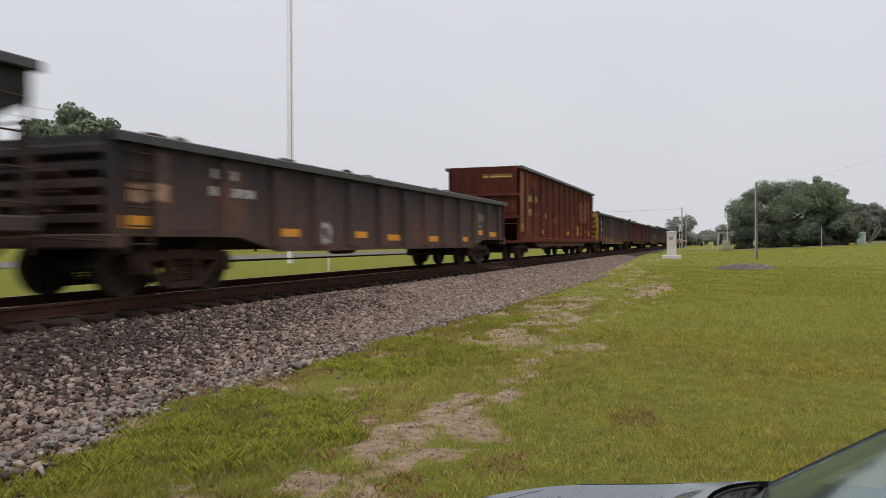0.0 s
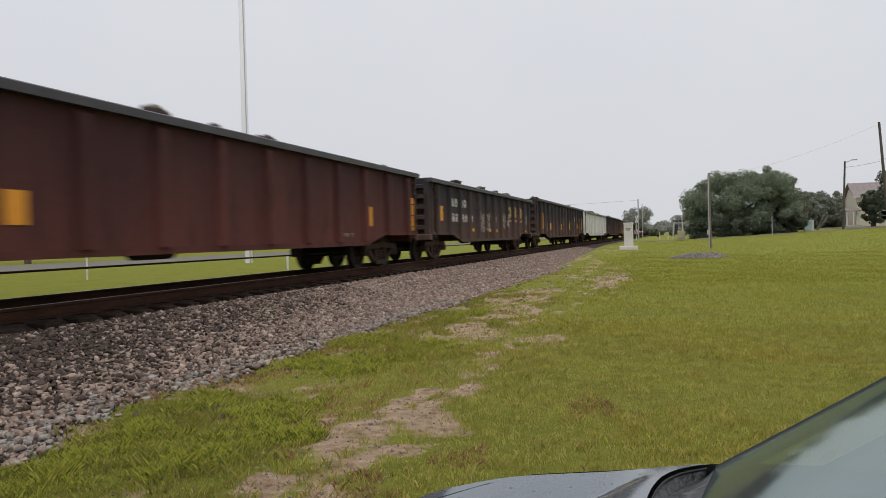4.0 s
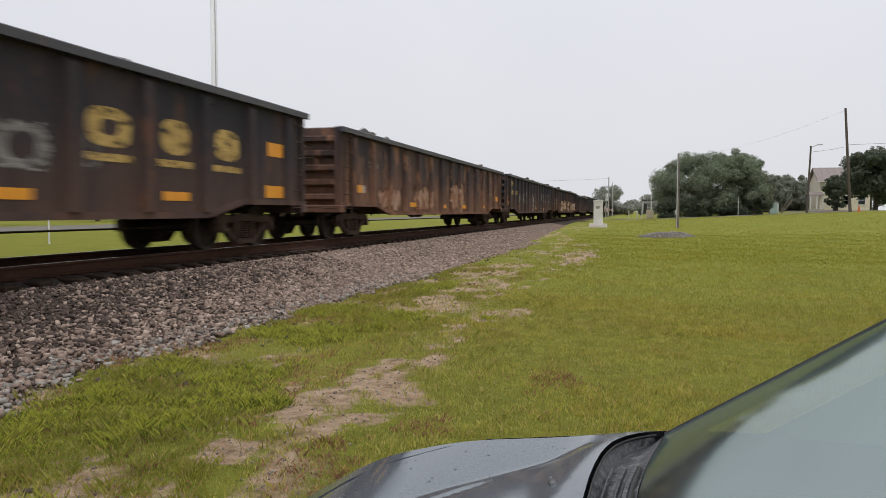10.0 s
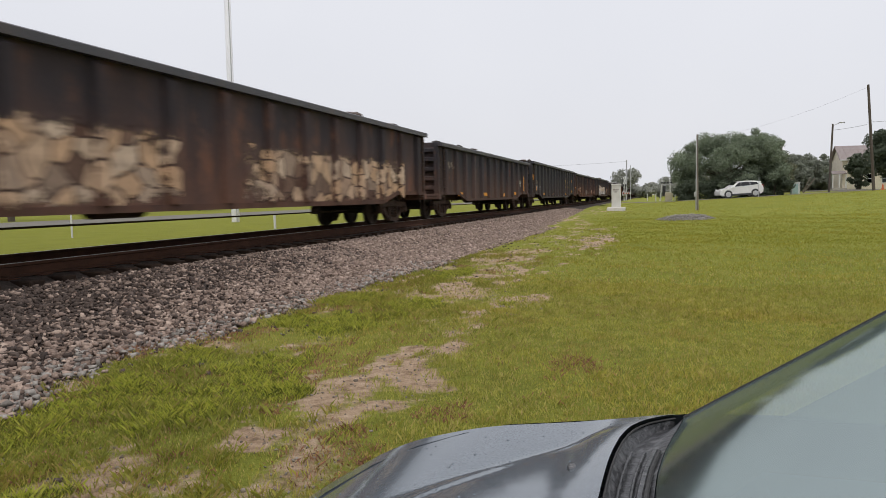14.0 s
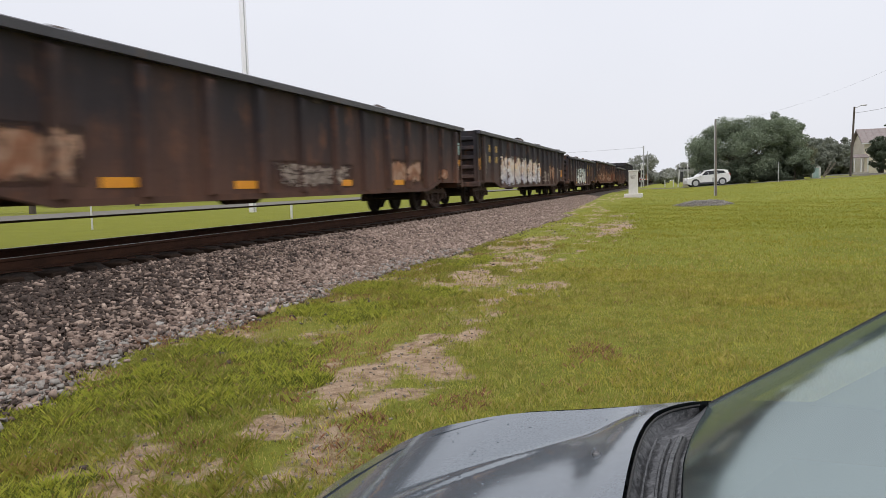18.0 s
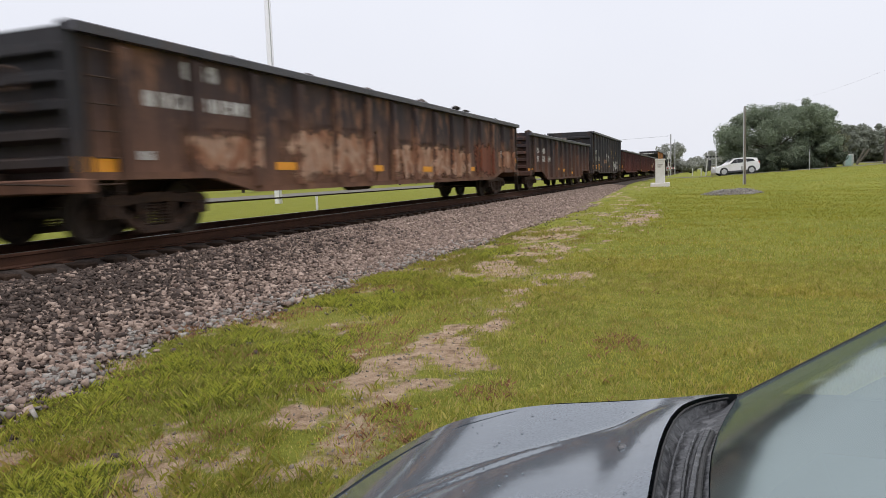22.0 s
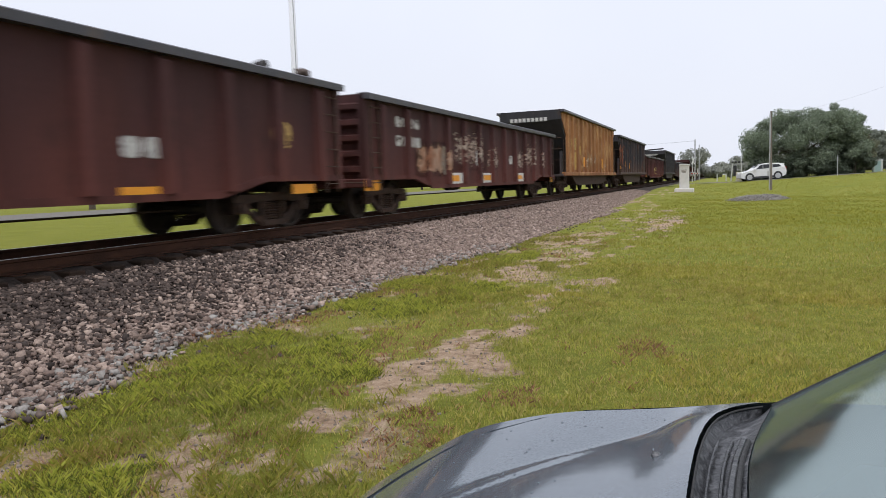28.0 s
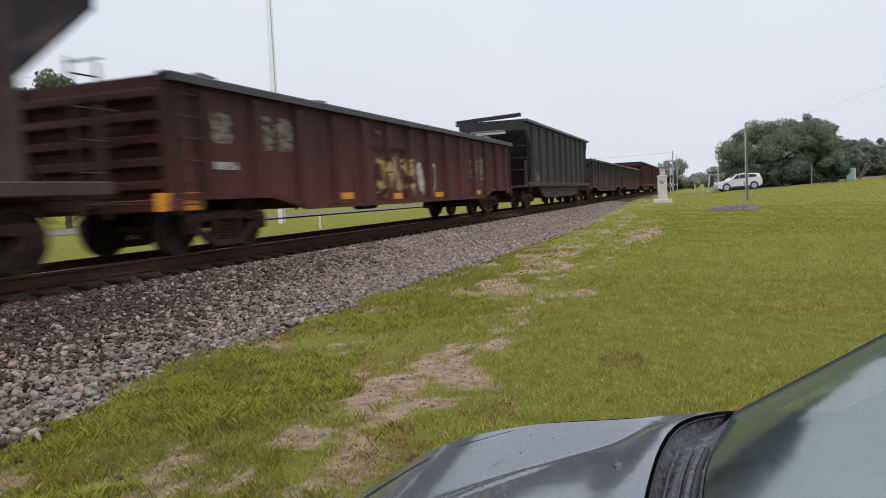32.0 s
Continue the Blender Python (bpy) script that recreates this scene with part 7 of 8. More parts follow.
    for side in (1, -1):
        part("headlamp", Shape().cbox(-0.90, -0.72, yc + side * 0.50 - 0.14, yc + side * 0.50 + 0.14, 0.46, 0.56, 0.03), "lamp_clear", car, "clear headlamp")
    # cowl between bonnet and windscreen
    n = 60
    top = []
    for j in range(n + 1):
        y = yc + 0.735 * math.sin(math.pi / 2 * (2 * j / n - 1))
        w = cowl_w(y)
        x = rear_x(y)
        z = hood_z(x, y)
        top.append([(x + 0.004, y, z - 0.012), (x + w * 0.25, y, z - 0.028), (x + w * 0.6, y, z - 0.022), (x + w, y, z - 0.004)])
    part("cowl_panel", Shape().sheet(top), "plastic", car, "black plastic cowl panel", smooth=True)
    ys = [yc + 0.735 * math.sin(math.pi / 2 * (2 * j / n - 1)) for j in range(n + 1)]
    part("bonnet_seal", Shape().pipe([(rear_x(y) + 0.006, y, hood_z(rear_x(y), y) - 0.008) for y in ys], 0.0022), "rubber", car)
    for k, q in ((0.3, 0.0025), (0.55, 0.003), (0.8, 0.0025)):
        part("cowl_ridge", Shape().pipe([(rear_x(y) + k * cowl_w(y), y, hood_z(rear_x(y), y) - 0.020) for y in ys[14:-15]], q), "plastic", car)
    # windscreen: a curved pane from the cowl up to the roof
    def screen(u, v):
        y = yc + v * (0.74 - 0.10 * u)
        base = rear_x(y) + cowl_w(y) + 0.002
        x = base + u * (0.80 - 0.04 * (1 - v * v))
        z = hood_z(rear_x(y), y) - 0.002 + u * 0.535 + 0.014 * min(1, 3 * u) * (1 - v ** 4)
        return (x, y, z)
    glass = Shape().sheet([[screen(i / 16, math.sin(math.pi / 2 * (j / 20 - 1))) for j in range(41)] for i in range(17)])
    pane = part("windscreen", glass, "glass", car, "rain-hazed windscreen reflecting the sky", smooth=True)
    for side in (1, -1):
        part("roof_pillar", Shape().pipe([Vector(screen(i / 16, side)) + Vector((0, -side * 0.006, -0.020)) for i in range(17)], 0.014, 8), "car_paint", car, smooth=True)
        part("windscreen_seal", Shape().pipe([Vector(screen(i / 16, side * 0.985)) + Vector((0, 0, 0.0)) for i in range(17)], 0.003), "rubber", car)
    # roof, rear screen, side glass, boot
    roof = [[(0.95 + 1.15 * i / 10, yc + (0.63 - 0.03 * abs(i / 10 - 0.5)) * (-1 + 2 * j / 12), 1.40 + 0.04 * math.sin(math.pi * i / 10) + 0.03 * (1 - (-1 + j / 6) ** 2)) for j in range(13)] for i in range(11)]
    part("roof", Shape().sheet(roof), "car_paint", car, smooth=True)
    part("rear_screen", Shape().sheet([[(2.10 + 0.55 * i / 6, yc + (0.62 + 0.08 * i / 6) * (-1 + 2 * j / 8), 1.40 - 0.45 * i / 6) for j in range(9)] for i in range(7)]), "glass", car, smooth=True)
    part("boot_lid", Shape().sheet([[(2.65 + 0.6 * i / 5, yc + 0.72 * (-1 + 2 * j / 8), 0.95 - 0.08 * (i / 5) ** 2 * 2) for j in range(9)] for i in range(6)]), "car_paint", car, smooth=True)
    part("rear_bumper", Shape().cbox(3.12, 3.3, yc - 0.74, yc + 0.74, 0.28, 0.80, 0.05), "car_paint", car)
    for side in (1, -1):
        part("side_glass", Shape().sheet([[(0.25 + 2.3 * i / 8 if j == 0 else 0.92 + 1.2 * i / 8, yc + side * (0.74 - 0.11 * j), 0.90 + 0.48 * j) for j in (0, 1)] for i in range(9)]), "glass", car)
    part("dashboard", Shape().cbox(0.12, 0.62, yc - 0.68, yc + 0.68, 0.60, 0.84, 0.08), "cabin", car, "dark dashboard behind the glass")
    part("cabin_floor", Shape().box(0.1, 2.6, yc - 0.72, yc + 0.72, 0.22, 0.30), "cabin", car)
    for side in (1, -1):
        part("seat", Shape().cbox(1.15, 1.65, yc + side * 0.37 - 0.25, yc + side * 0.37 + 0.25, 0.30, 0.55, 0.06).cbox(1.55, 1.75, yc + side * 0.37 - 0.24, yc + side * 0.37 + 0.24, 0.5, 1.12, 0.06).cbox(1.62, 1.72, yc + side * 0.37 - 0.12, yc + side * 0.37 + 0.12, 1.14, 1.30, 0.04), "cabin", car, "dark cloth front seat")
        part("tail_lamp", Shape().cbox(3.18, 3.32, yc + side * 0.55 - 0.14, yc + side * 0.55 + 0.14, 0.68, 0.86, 0.02), "lamp_red", car, "red tail lamp")
        for x in (-0.18, 2.35):
            tyre = part("wheel", Shape().lathe([(0.20, -0.10), (0.29, -0.10), (0.315, -0.07), (0.315, 0.07), (0.29, 0.10), (0.20, 0.10)], 28), "rubber", car, "black road tyre", pose(x, yc + side * 0.76, 0.315, 90, 0, 0), True)
            part("rim", Shape().lathe([(0.0, -0.04), (0.05, -0.05), (0.20, -0.04), (0.205, 0.06), (0.0, 0.05)], 20), "alloy", tyre)
    # wipers, washer nozzles, drops
    for a, b in ((0.70, 1.24), (0.22, 0.66)):
        lie = lambda f, k, h: Vector((rear_x(a + (b - a) * f) + k * cowl_w(a + (b - a) * f), a + (b - a) * f, hood_z(rear_x(a + (b - a) * f), a + (b - a) * f) + h))
        w = part("wiper", Shape().pipe([lie(f / 10, 0.62 + 0.02 * f, -0.010 + 0.0006 * f) for f in range(11)], 0.006, 6), "plastic", car, "black windscreen wiper")
        part("wiper_blade", Shape().pipe([lie(f / 10, 0.78 + 0.012 * f, -0.004) for f in range(2, 11)], 0.004, 6), "rubber", w)
        part("wiper_pivot", Shape().tube(lie(0, 0.62, -0.03), lie(0, 0.62, -0.004), 0.014, 0.011, 10), "plastic", w)
    for x, y in ((-0.120, 1.155), (-0.120, 0.365)):
        z = hood_z(x, y)
        part("washer_nozzle", Shape().cbox(x - 0.007, x + 0.006, y - 0.007, y + 0.007, z - 0.004, z + 0.006, 0.003), "plastic", car, "small black washer nozzle")
    r = random.Random(5)
    drops = Shape()
    for _ in range(150):
        y = r.uniform(0.5, 1.46)
        x = r.uniform(-0.9, rear_x(y) - 0.03)
        rad = r.uniform(0.0012, 0.0032)
        drops.lathe([(rad, 0), (rad * 0.8, rad * 0.35), (0.0001, rad * 0.5)], 7, pose(x, y, hood_z(x, y) + 0.0003))
    tagged(part("water_drop", drops, "car_paint", car, "fine rain drops"), kind="stuff")
    return car


near_car()


# ---- road traffic ----
def road_car(name, label, paint, length, width, height, profile, panes):
    """A small car seen from afar: nose at -x. profile: lower body and roof outlines as fractions of length and height."""
    car = thing(name, label, "car")
    s = Shape()
    body, green = profile
    k = len(body)
    secs = []
    for f in (-0.5, -0.44, 0.44, 0.5):
        inset = 0.03 if abs(f) == 0.5 else 0.0
        secs.append([(u * length, f * width, (v - inset * (0.4 if v > 0.3 else -0.2)) * height) for u, v in body])
    for a in range(3):
        s.add(secs[a] + secs[a + 1], [(i, (i + 1) % k, k + (i + 1) % k, k + i) for i in range(k)])
    s.add(secs[0], [tuple(range(k))]).add(secs[3], [tuple(range(k))[::-1]])
    part("body", s, paint, car, smooth=True)
    s = Shape()
    k = len(green)
    secs = [[(u * length, f * width * (1.0 if v < 0.7 else 0.84), v * height) for u, v in green] for f in (-0.47, 0.47)]
    s.add(secs[0] + secs[1], [(i, (i + 1) % k, k + (i + 1) % k, k + i) for i in range(k)] + [tuple(range(k)), tuple(range(k, 2 * k))[::-1]])
    part("cabin", s, paint, car, smooth=True)
    for side in (1, -1):
        for u0, u1, u2, u3, v0, v1, v2, v3 in panes:
            q = [(u0, v0), (u1, v1), (u2, v2), (u3, v3)]
            pts = [(u * length, side * width * (0.482 - 0.24 * (v - 0.64)) + side * 0.004, v * height) for u, v in q]
            part("side_window", Shape().add(pts + [(x, y + side * 0.008, z) for x, y, z in pts], [(0, 1, 2, 3), (7, 6, 5, 4), (0, 4, 5, 1), (1, 5, 6, 2), (2, 6, 7, 3), (3, 7, 4, 0)]), "tint", car, "dark tinted window")
        for u in (0.19, 0.81):
            part("wheel_arch", Shape().lathe([(0.30, -0.02), (0.405, -0.02), (0.405, 0.02), (0.30, 0.02)], 20, pose(u * length, side * (width / 2 - 0.012), 0.37, 90, 0, 0)), "plastic", car, "black wheel arch trim")
            t = part("wheel", Shape().lathe([(0.2, -0.11), (0.32, -0.11), (0.345, -0.07), (0.345, 0.07), (0.32, 0.11), (0.2, 0.11)], 20), "rubber", car, "black tyre", pose(u * length, side * (width / 2 - 0.09), 0.345, 90, 0, 0), True)
            part("rim", Shape().lathe([(0.0, -0.115), (0.06, -0.122), (0.26, -0.116), (0.26, 0.116), (0.06, 0.122), (0.0, 0.115)], 14), "alloy", t)
        part("headlamp", Shape().cbox(0.02, 0.22, side * width * 0.36 - 0.16, side * width * 0.36 + 0.16, height * 0.46, height * 0.55, 0.03), "lamp_clear", car, "clear headlamp")
        part("tail_lamp", Shape().cbox(length - 0.16, length + 0.01, side * width * 0.40 - 0.13, side * width * 0.40 + 0.12, height * 0.55, height * 0.72, 0.02), "lamp_red", car, "red tail lamp")
        part("door_mirror", Shape().cbox(length * 0.29, length * 0.33, side * width * 0.56 - 0.09, side * width * 0.56 + 0.09, height * 0.62, height * 0.70, 0.02), paint, car)
        part("sill_trim", Shape().cbox(length * 0.25, length * 0.75, side * width * 0.49 - 0.03, side * width * 0.49 + 0.03, 0.20, 0.40, 0.02), "plastic", car, "black sill trim")
    part("windscreen", Shape().add([(length * 0.275, -0.40 * width, height * 0.655), (length * 0.275, 0.40 * width, height * 0.655), (length * 0.405, 0.36 * width, height * 0.945), (length * 0.405, -0.36 * width, height * 0.945)], [(0, 3, 2, 1)]), "tint", car, "dark windscreen")
    part("rear_bumper", Shape().cbox(length - 0.08, length + 0.03, -width * 0.44, width * 0.44, 0.28, 0.52, 0.03), "plastic", car)
    return car


SUV_X = [(0, 80), (11, 21.4), (11.4, 19.4), (11.8, 17.2), (12.2, 15.1), (12.6, 13), (13, 10.8), (13.4, 8.65), (14.2, 4.8), (15, 2.3), (15.5, 1.6), (16, 1.2), (17.5, 0.88), (32, 0.9)]
TAN_XY = [(0, 62, 76.4, 0), (4.2, 25.5, 76.4, 0), (5.0, 20.2, 78.4, -12), (5.4, 20.4, 84, -48), (5.8, 21.0, 91, -78), (6.8, 21.4, 101.5, -93), (8, 21.1, 111, -92), (9, 20.7, 119, -91), (10.6, 20.4, 129, -90), (13, 20.4, 145, -90), (16, 20.5, 165, -90), (32, 20.5, 165, -90)]
SUV = ([(0.0, 0.20), (0.0, 0.40), (0.02, 0.49), (0.10, 0.56), (0.24, 0.62), (0.30, 0.65), (0.62, 0.67), (0.95, 0.71), (0.985, 0.66), (1.0, 0.50), (0.99, 0.26), (0.93, 0.16), (0.07, 0.14)], [(0.24, 0.62), (0.35, 0.81), (0.43, 0.93), (0.53, 0.99), (0.66, 1.0), (0.82, 0.97), (0.975, 0.905), (0.955, 0.85), (0.985, 0.68)])
SEDAN = ([(0.0, 0.24), (0.0, 0.42), (0.03, 0.50), (0.28, 0.62), (0.97, 0.64), (1.0, 0.56), (1.0, 0.26), (0.93, 0.17), (0.07, 0.15)], [(0.24, 0.60), (0.40, 0.95), (0.55, 1.0), (0.72, 0.97), (0.88, 0.63)])
suv = road_car("white_suv", "white compact SUV waiting at the level crossing", "white_paint", 4.2, 1.80, 1.62, SUV, [(0.335, 0.49, 0.49, 0.445, 0.672, 0.688, 0.93, 0.91), (0.50, 0.70, 0.69, 0.50, 0.69, 0.71, 0.925, 0.935), (0.712, 0.90, 0.85, 0.70, 0.712, 0.755, 0.885, 0.922)])
tan_car = road_car("tan_car", "tan saloon car with red tail lamps driving away", "tan_paint", 4.2, 1.68, 1.38, SEDAN, [(0.33, 0.48, 0.48, 0.43, 0.64, 0.64, 0.93, 0.93), (0.50, 0.70, 0.66, 0.50, 0.64, 0.64, 0.93, 0.93)])


def on_road(x, y, heading):
    """The car's nose stands at x, y; it pitches with the slope of the road under it."""
    back = ground_z(x + 3.6 * math.cos(radians(heading)), y + 3.6 * math.sin(radians(heading)))
    return pose(x, y, float(ground_z(x, y)) + 0.03, 0, -math.degrees(math.atan2(float(back - ground_z(x, y)), 3.6)), heading)


ROAD_ROWS = [
    (suv, [(t, on_road(x + 0.12, 76.2, 13)) for t, x in SUV_X]),
    (tan_car, [(t, on_road(x, y, h)) for t, x, y, h in TAN_XY]),
]

road = Shape()
xs_road = list(np.linspace(-6, 60, 34))
road.sheet([[(x, y, float(ground_z(x, y)) + 0.02) for y in (74.2, 76.5, 79.2)] for x in xs_road])
solo("road", road, "asphalt", "pale worn asphalt road to the crossing", "road", kind="structure", smooth=True)
side_road = Shape().sheet([[(x, y, float(ground_z(x, y)) + 0.025) for x in (18.4, 22.3)] for y in np.linspace(79.2, 175, 24)])
solo("side_road", side_road, "asphalt", "pale asphalt side road past the house", "road", kind="structure", smooth=True)
far_road = Shape().sheet([[(x, y, 0.03) for x in (-47, -41, -35.5)] for y in np.linspace(-150, 400, 12)])
solo("far_road", far_road, "asphalt", "pale asphalt road beyond the track", "road", kind="structure")

# ---- line-side things ----
gz = lambda x, y: float(ground_z(x, y))
box = thing("relay_box", "white concrete relay box on a wide footing", "relay box", pose(-2.70, 50, gz(-2.7, 50)))
part("footing", Shape().cbox(-0.60, 0.60, -0.55, 0.55, -0.08, 0.24, 0.03), "concrete", box, "chipped white concrete footing")
part("cabinet", Shape().cbox(-0.30, 0.30, -0.28, 0.28, 0.24, 1.78, 0.02), "concrete", box)
part("cap", Shape().cbox(-0.33, 0.33, -0.31, 0.31, 1.74, 1.84, 0.02), "concrete", box)
part("notice", Shape().box(-0.17, 0.17, -0.288, -0.282, 1.42, 1.47).box(-0.17, 0.12, -0.288, -0.282, 1.34, 1.38).box(-0.14, 0.10, -0.288, -0.282, 1.27, 1.30), "ghost", box, "small unreadable grey notice")


def utility_pole(x, y, top, r0, lean, mat, label, fittings=()):
    z = gz(x, y)
    p = thing("utility_pole", label, "utility pole", pose(x, y, z))
    part("shaft", Shape().tube((0, 0, -0.3), (lean, 0, top - z), r0, r0 * 0.72, 12), mat, p, smooth=True)
    for kind in fittings:
        if kind == "meter":
            part("meter_box", Shape().cbox(-0.22, -0.07, -0.09, 0.09, 0.85, 1.15, 0.02), "galv", p, "grey meter box")
            part("conduit", Shape().tube((-r0 - 0.03, -0.02, 0), (-r0 * 0.6 + lean, -0.02, top - z - 0.1), 0.035, 0.035, 8), "galv", p, "pale conduit pipe")
        if kind == "lamp":
            arm = part("lamp_arm", Shape().tube((lean, 0, top - z - 0.15), (lean + 0.6, -0.1, top - z + 0.1), 0.04, 0.035, 8), "galv", p)
            part("lamp_head", Shape().cbox(lean + 0.5, lean + 1.05, -0.2, 0.0, top - z + 0.05, top - z + 0.17, 0.04), "galv", arm, "cobra-head street lamp")
        if kind == "arms":
            part("crossarm", Shape().cbox(lean - 0.9, lean + 0.9, -0.06, 0.06, top - z - 0.5, top - z - 0.38, 0.01), mat, p)
    return p


utility_pole(2.42, 47, 5.0, 0.066, -0.06, "pole", "short weathered service pole with a meter box", ("meter",))
utility_pole(16.2, 78, 7.9, 0.115, 0.22, "pole_dark", "leaning dark pole with a street lamp", ("lamp",))
utility_pole(19.1, 74, 11.0, 0.145, -0.7, "pole_dark", "tall leaning dark utility pole")
utility_pole(-4.5, 110, 6.5, 0.12, 0.05, "galv", "pale steel pole beyond the crossing")
utility_pole(-4.3, 122, 6.2, 0.08, 0.0, "galv", "thin pale pole beyond the crossing")
utility_pole(-33.5, -8, 9.5, 0.15, 0.0, "pole", "pale roadside pole across the track", ("arms",))


def cable(points, label, r=0.018):
    s = Shape()
    for (a, b, sag) in points:
        a, b = Vector(a), Vector(b)
        s.pipe([a.lerp(b, i / 12) - Vector((0, 0, sag * 4 * i / 12 * (1 - i / 12))) for i in range(13)], r * 0.7, 5)
    return solo("overhead_cable", s, "wire", label, "cable", group="overhead cables")


cable([((18.4, 74, 10.8), (8.0, 98, 8.8), 0.5)], "thin grey overhead cable from the tall pole", 0.008)
cable([((18.4, 74, 7.4), (16.4, 78, 7.3), 0.05)], "short cable between two poles", 0.02)
cable([((18.4, 74, 7.6), (60, 70, 10), 0.5)], "black overhead cable over the road", 0.02)
cable([((-4.4, 110, 6.3), (-60, 150, 9.0), 0.8)], "thin cable over the track", 0.018)
cable([((-33.5, -8, 9.1), (-60, 55, 14.5), 0.7)], "cable along the far road", 0.02)
cable([((-33.0, -8, 8.9), (-59, 55, 13.2), 0.7)], "lower cable along the far road", 0.02)

mast = thing("steel_mast", "tall slim pale steel mast beyond the track", "mast", pose(-26.2, 40, 0))
for k in range(5):
    part("section", Shape().tube((0, 0, k * 7), (0, 0, k * 7 + 7), 0.25 - 0.022 * k, 0.23 - 0.022 * k, 16), "mast", mast, smooth=True)
part("cable_run", Shape().tube((0.2, -0.14, 0), (0.13, -0.10, 34.5), 0.035, 0.035, 6), "galv", mast)
solo("marker_stake", Shape().cbox(-0.03, 0.03, -0.03, 0.03, -0.1, 0.95, 0.01), "trim_white", "thin white marker stake in the grass", "stake", m=pose(-22.3, 22.6, 0))
solo("marker_stake", Shape().cbox(-0.05, 0.05, -0.04, 0.04, -0.1, 0.7, 0.01), "trim_white", "short white marker stake in the grass", "stake", m=pose(-17.5, 30, 0))

cab = thing("signal_cabinet", "cream steel signal cabinet by the crossing", "signal cabinet", pose(1.28, 87.6, gz(1.28, 87.6)))
part("body", Shape().cbox(-0.42, 0.42, -0.35, 0.35, 0.05, 1.0, 0.03), "cabinet", cab)
part("door", Shape().cbox(-0.36, 0.36, -0.37, -0.352, 0.12, 0.92, 0.008), "cabinet", cab)
part("plinth", Shape().cbox(-0.5, 0.5, -0.42, 0.42, -0.1, 0.06, 0.02), "footing", cab)


def crossing_signal(x, y, label):
    z = gz(x, y)
    s = thing("crossing_signal", label, "crossing signal", pose(x, y, z, 0, 0, 70))
    part("post", Shape().tube((0, 0, -0.1), (0, 0, 2.9), 0.06, 0.06, 10), "trim_white", s)
    for a in (45, -45):
        part("crossbuck_board", Shape().cbox(-0.6, 0.6, -0.02, 0.02, -0.1, 0.1, 0.008, pose(0, -0.08, 2.65, 0, a, 0)), "trim_white", s, "white crossbuck board")
    part("lamp_bar", Shape().cbox(-0.45, 0.45, -0.04, 0.04, 2.02, 2.10, 0.01), "plastic", s)
    for k in (-0.36, 0.36):
        part("warning_lamp", Shape().lathe([(0.0, -0.05), (0.24, -0.03), (0.24, 0.0), (0.10, 0.02), (0.0, 0.03)], 16, pose(k, -0.08, 2.06, 90, 0, 0)), "plastic", s, "round black-backed warning lamp")
    part("gate_motor", Shape().cbox(-0.25, 0.25, -0.2, 0.2, 0.7, 1.25, 0.03), "galv", s)
    return s


stand = thing("signal_stand", "white twin-post crossing signal stand with dark lamps", "crossing signal", pose(0.95, 89, gz(0.95, 89)))
for a, b in ((-0.62, -0.42), (0.50, 0.50)):
    part("post", Shape().tube((a, 0, -0.1), (b, 0, 2.45), 0.085, 0.075, 10), "trim_white", stand, "white steel post")
part("crossbar", Shape().cbox(-0.62, 0.72, -0.05, 0.05, 1.86, 1.98, 0.01), "galv", stand)
part("lower_bar", Shape().cbox(-0.52, 0.56, -0.04, 0.04, 1.18, 1.28, 0.01), "galv", stand)
for k in (-0.46, -0.12, 0.24, 0.62):
    part("warning_lamp", Shape().lathe([(0.0, -0.08), (0.11, -0.06), (0.125, 0.0), (0.08, 0.04), (0.0, 0.05)], 14, pose(k, -0.1, 2.16, 90, 0, 0)), "plastic", stand, "round black-backed warning lamp")
part("relay_case", Shape().cbox(-0.36, -0.02, -0.18, 0.18, 0.55, 1.75, 0.03), "plastic", stand, "dark relay case")
sig = crossing_signal(-4.2, 96, "white crossbuck signal with a lowered striped gate")
for k in range(6):
    part("gate_stripe", Shape().cbox(-0.9 + k * 0.42, -0.9 + k * 0.42 + 0.40, -0.26, -0.22, 0.95, 1.12, 0.006), ("sign_red", "trim_white")[k % 2], sig, "striped gate board")
for x, y in ((-1.2, 92), (1.9, 84), (-0.2, 93), (3.2, 83)):
    solo("marker_post", Shape().tube((0, 0, -0.1), (0, 0, 0.9), 0.06, 0.06, 8), "trim_white", "short white marker post by the road", "post", "marker posts", m=pose(x, y, gz(x, y)))
solo("thin_post", Shape().tube((0, 0, -0.1), (0, 0, 1.85), 0.035, 0.03, 8), "galv", "thin grey sign post by the road", "post", m=pose(9.26, 73.5, gz(9.26, 73.5)))
booth = thing("portable_toilet", "turquoise plastic portable toilet under the trees", "portable toilet", pose(14.0, 83.0, gz(14.0, 83.0)))
part("cabin", Shape().cbox(-0.42, 0.42, -0.42, 0.42, -0.1, 1.06, 0.04), "green_plastic", booth)
part("door", Shape().cbox(-0.30, 0.22, -0.44, -0.422, 0.06, 0.96, 0.008), "green_plastic", booth)
for k in (-0.36, 0.28, 0.38):
    part("corner_strip", Shape().cbox(k - 0.035, k + 0.035, -0.45, -0.422, 0.0, 1.05, 0.01), "trim_white", booth)
part("roof", Shape().cbox(-0.45, 0.45, -0.46, 0.45, 1.06, 1.17, 0.05), "trim_white", booth)
cone = thing("traffic_cone", "orange traffic cone at the foot of a pole", "traffic cone", pose(19.7, 73.6, gz(19.7, 73.6)))
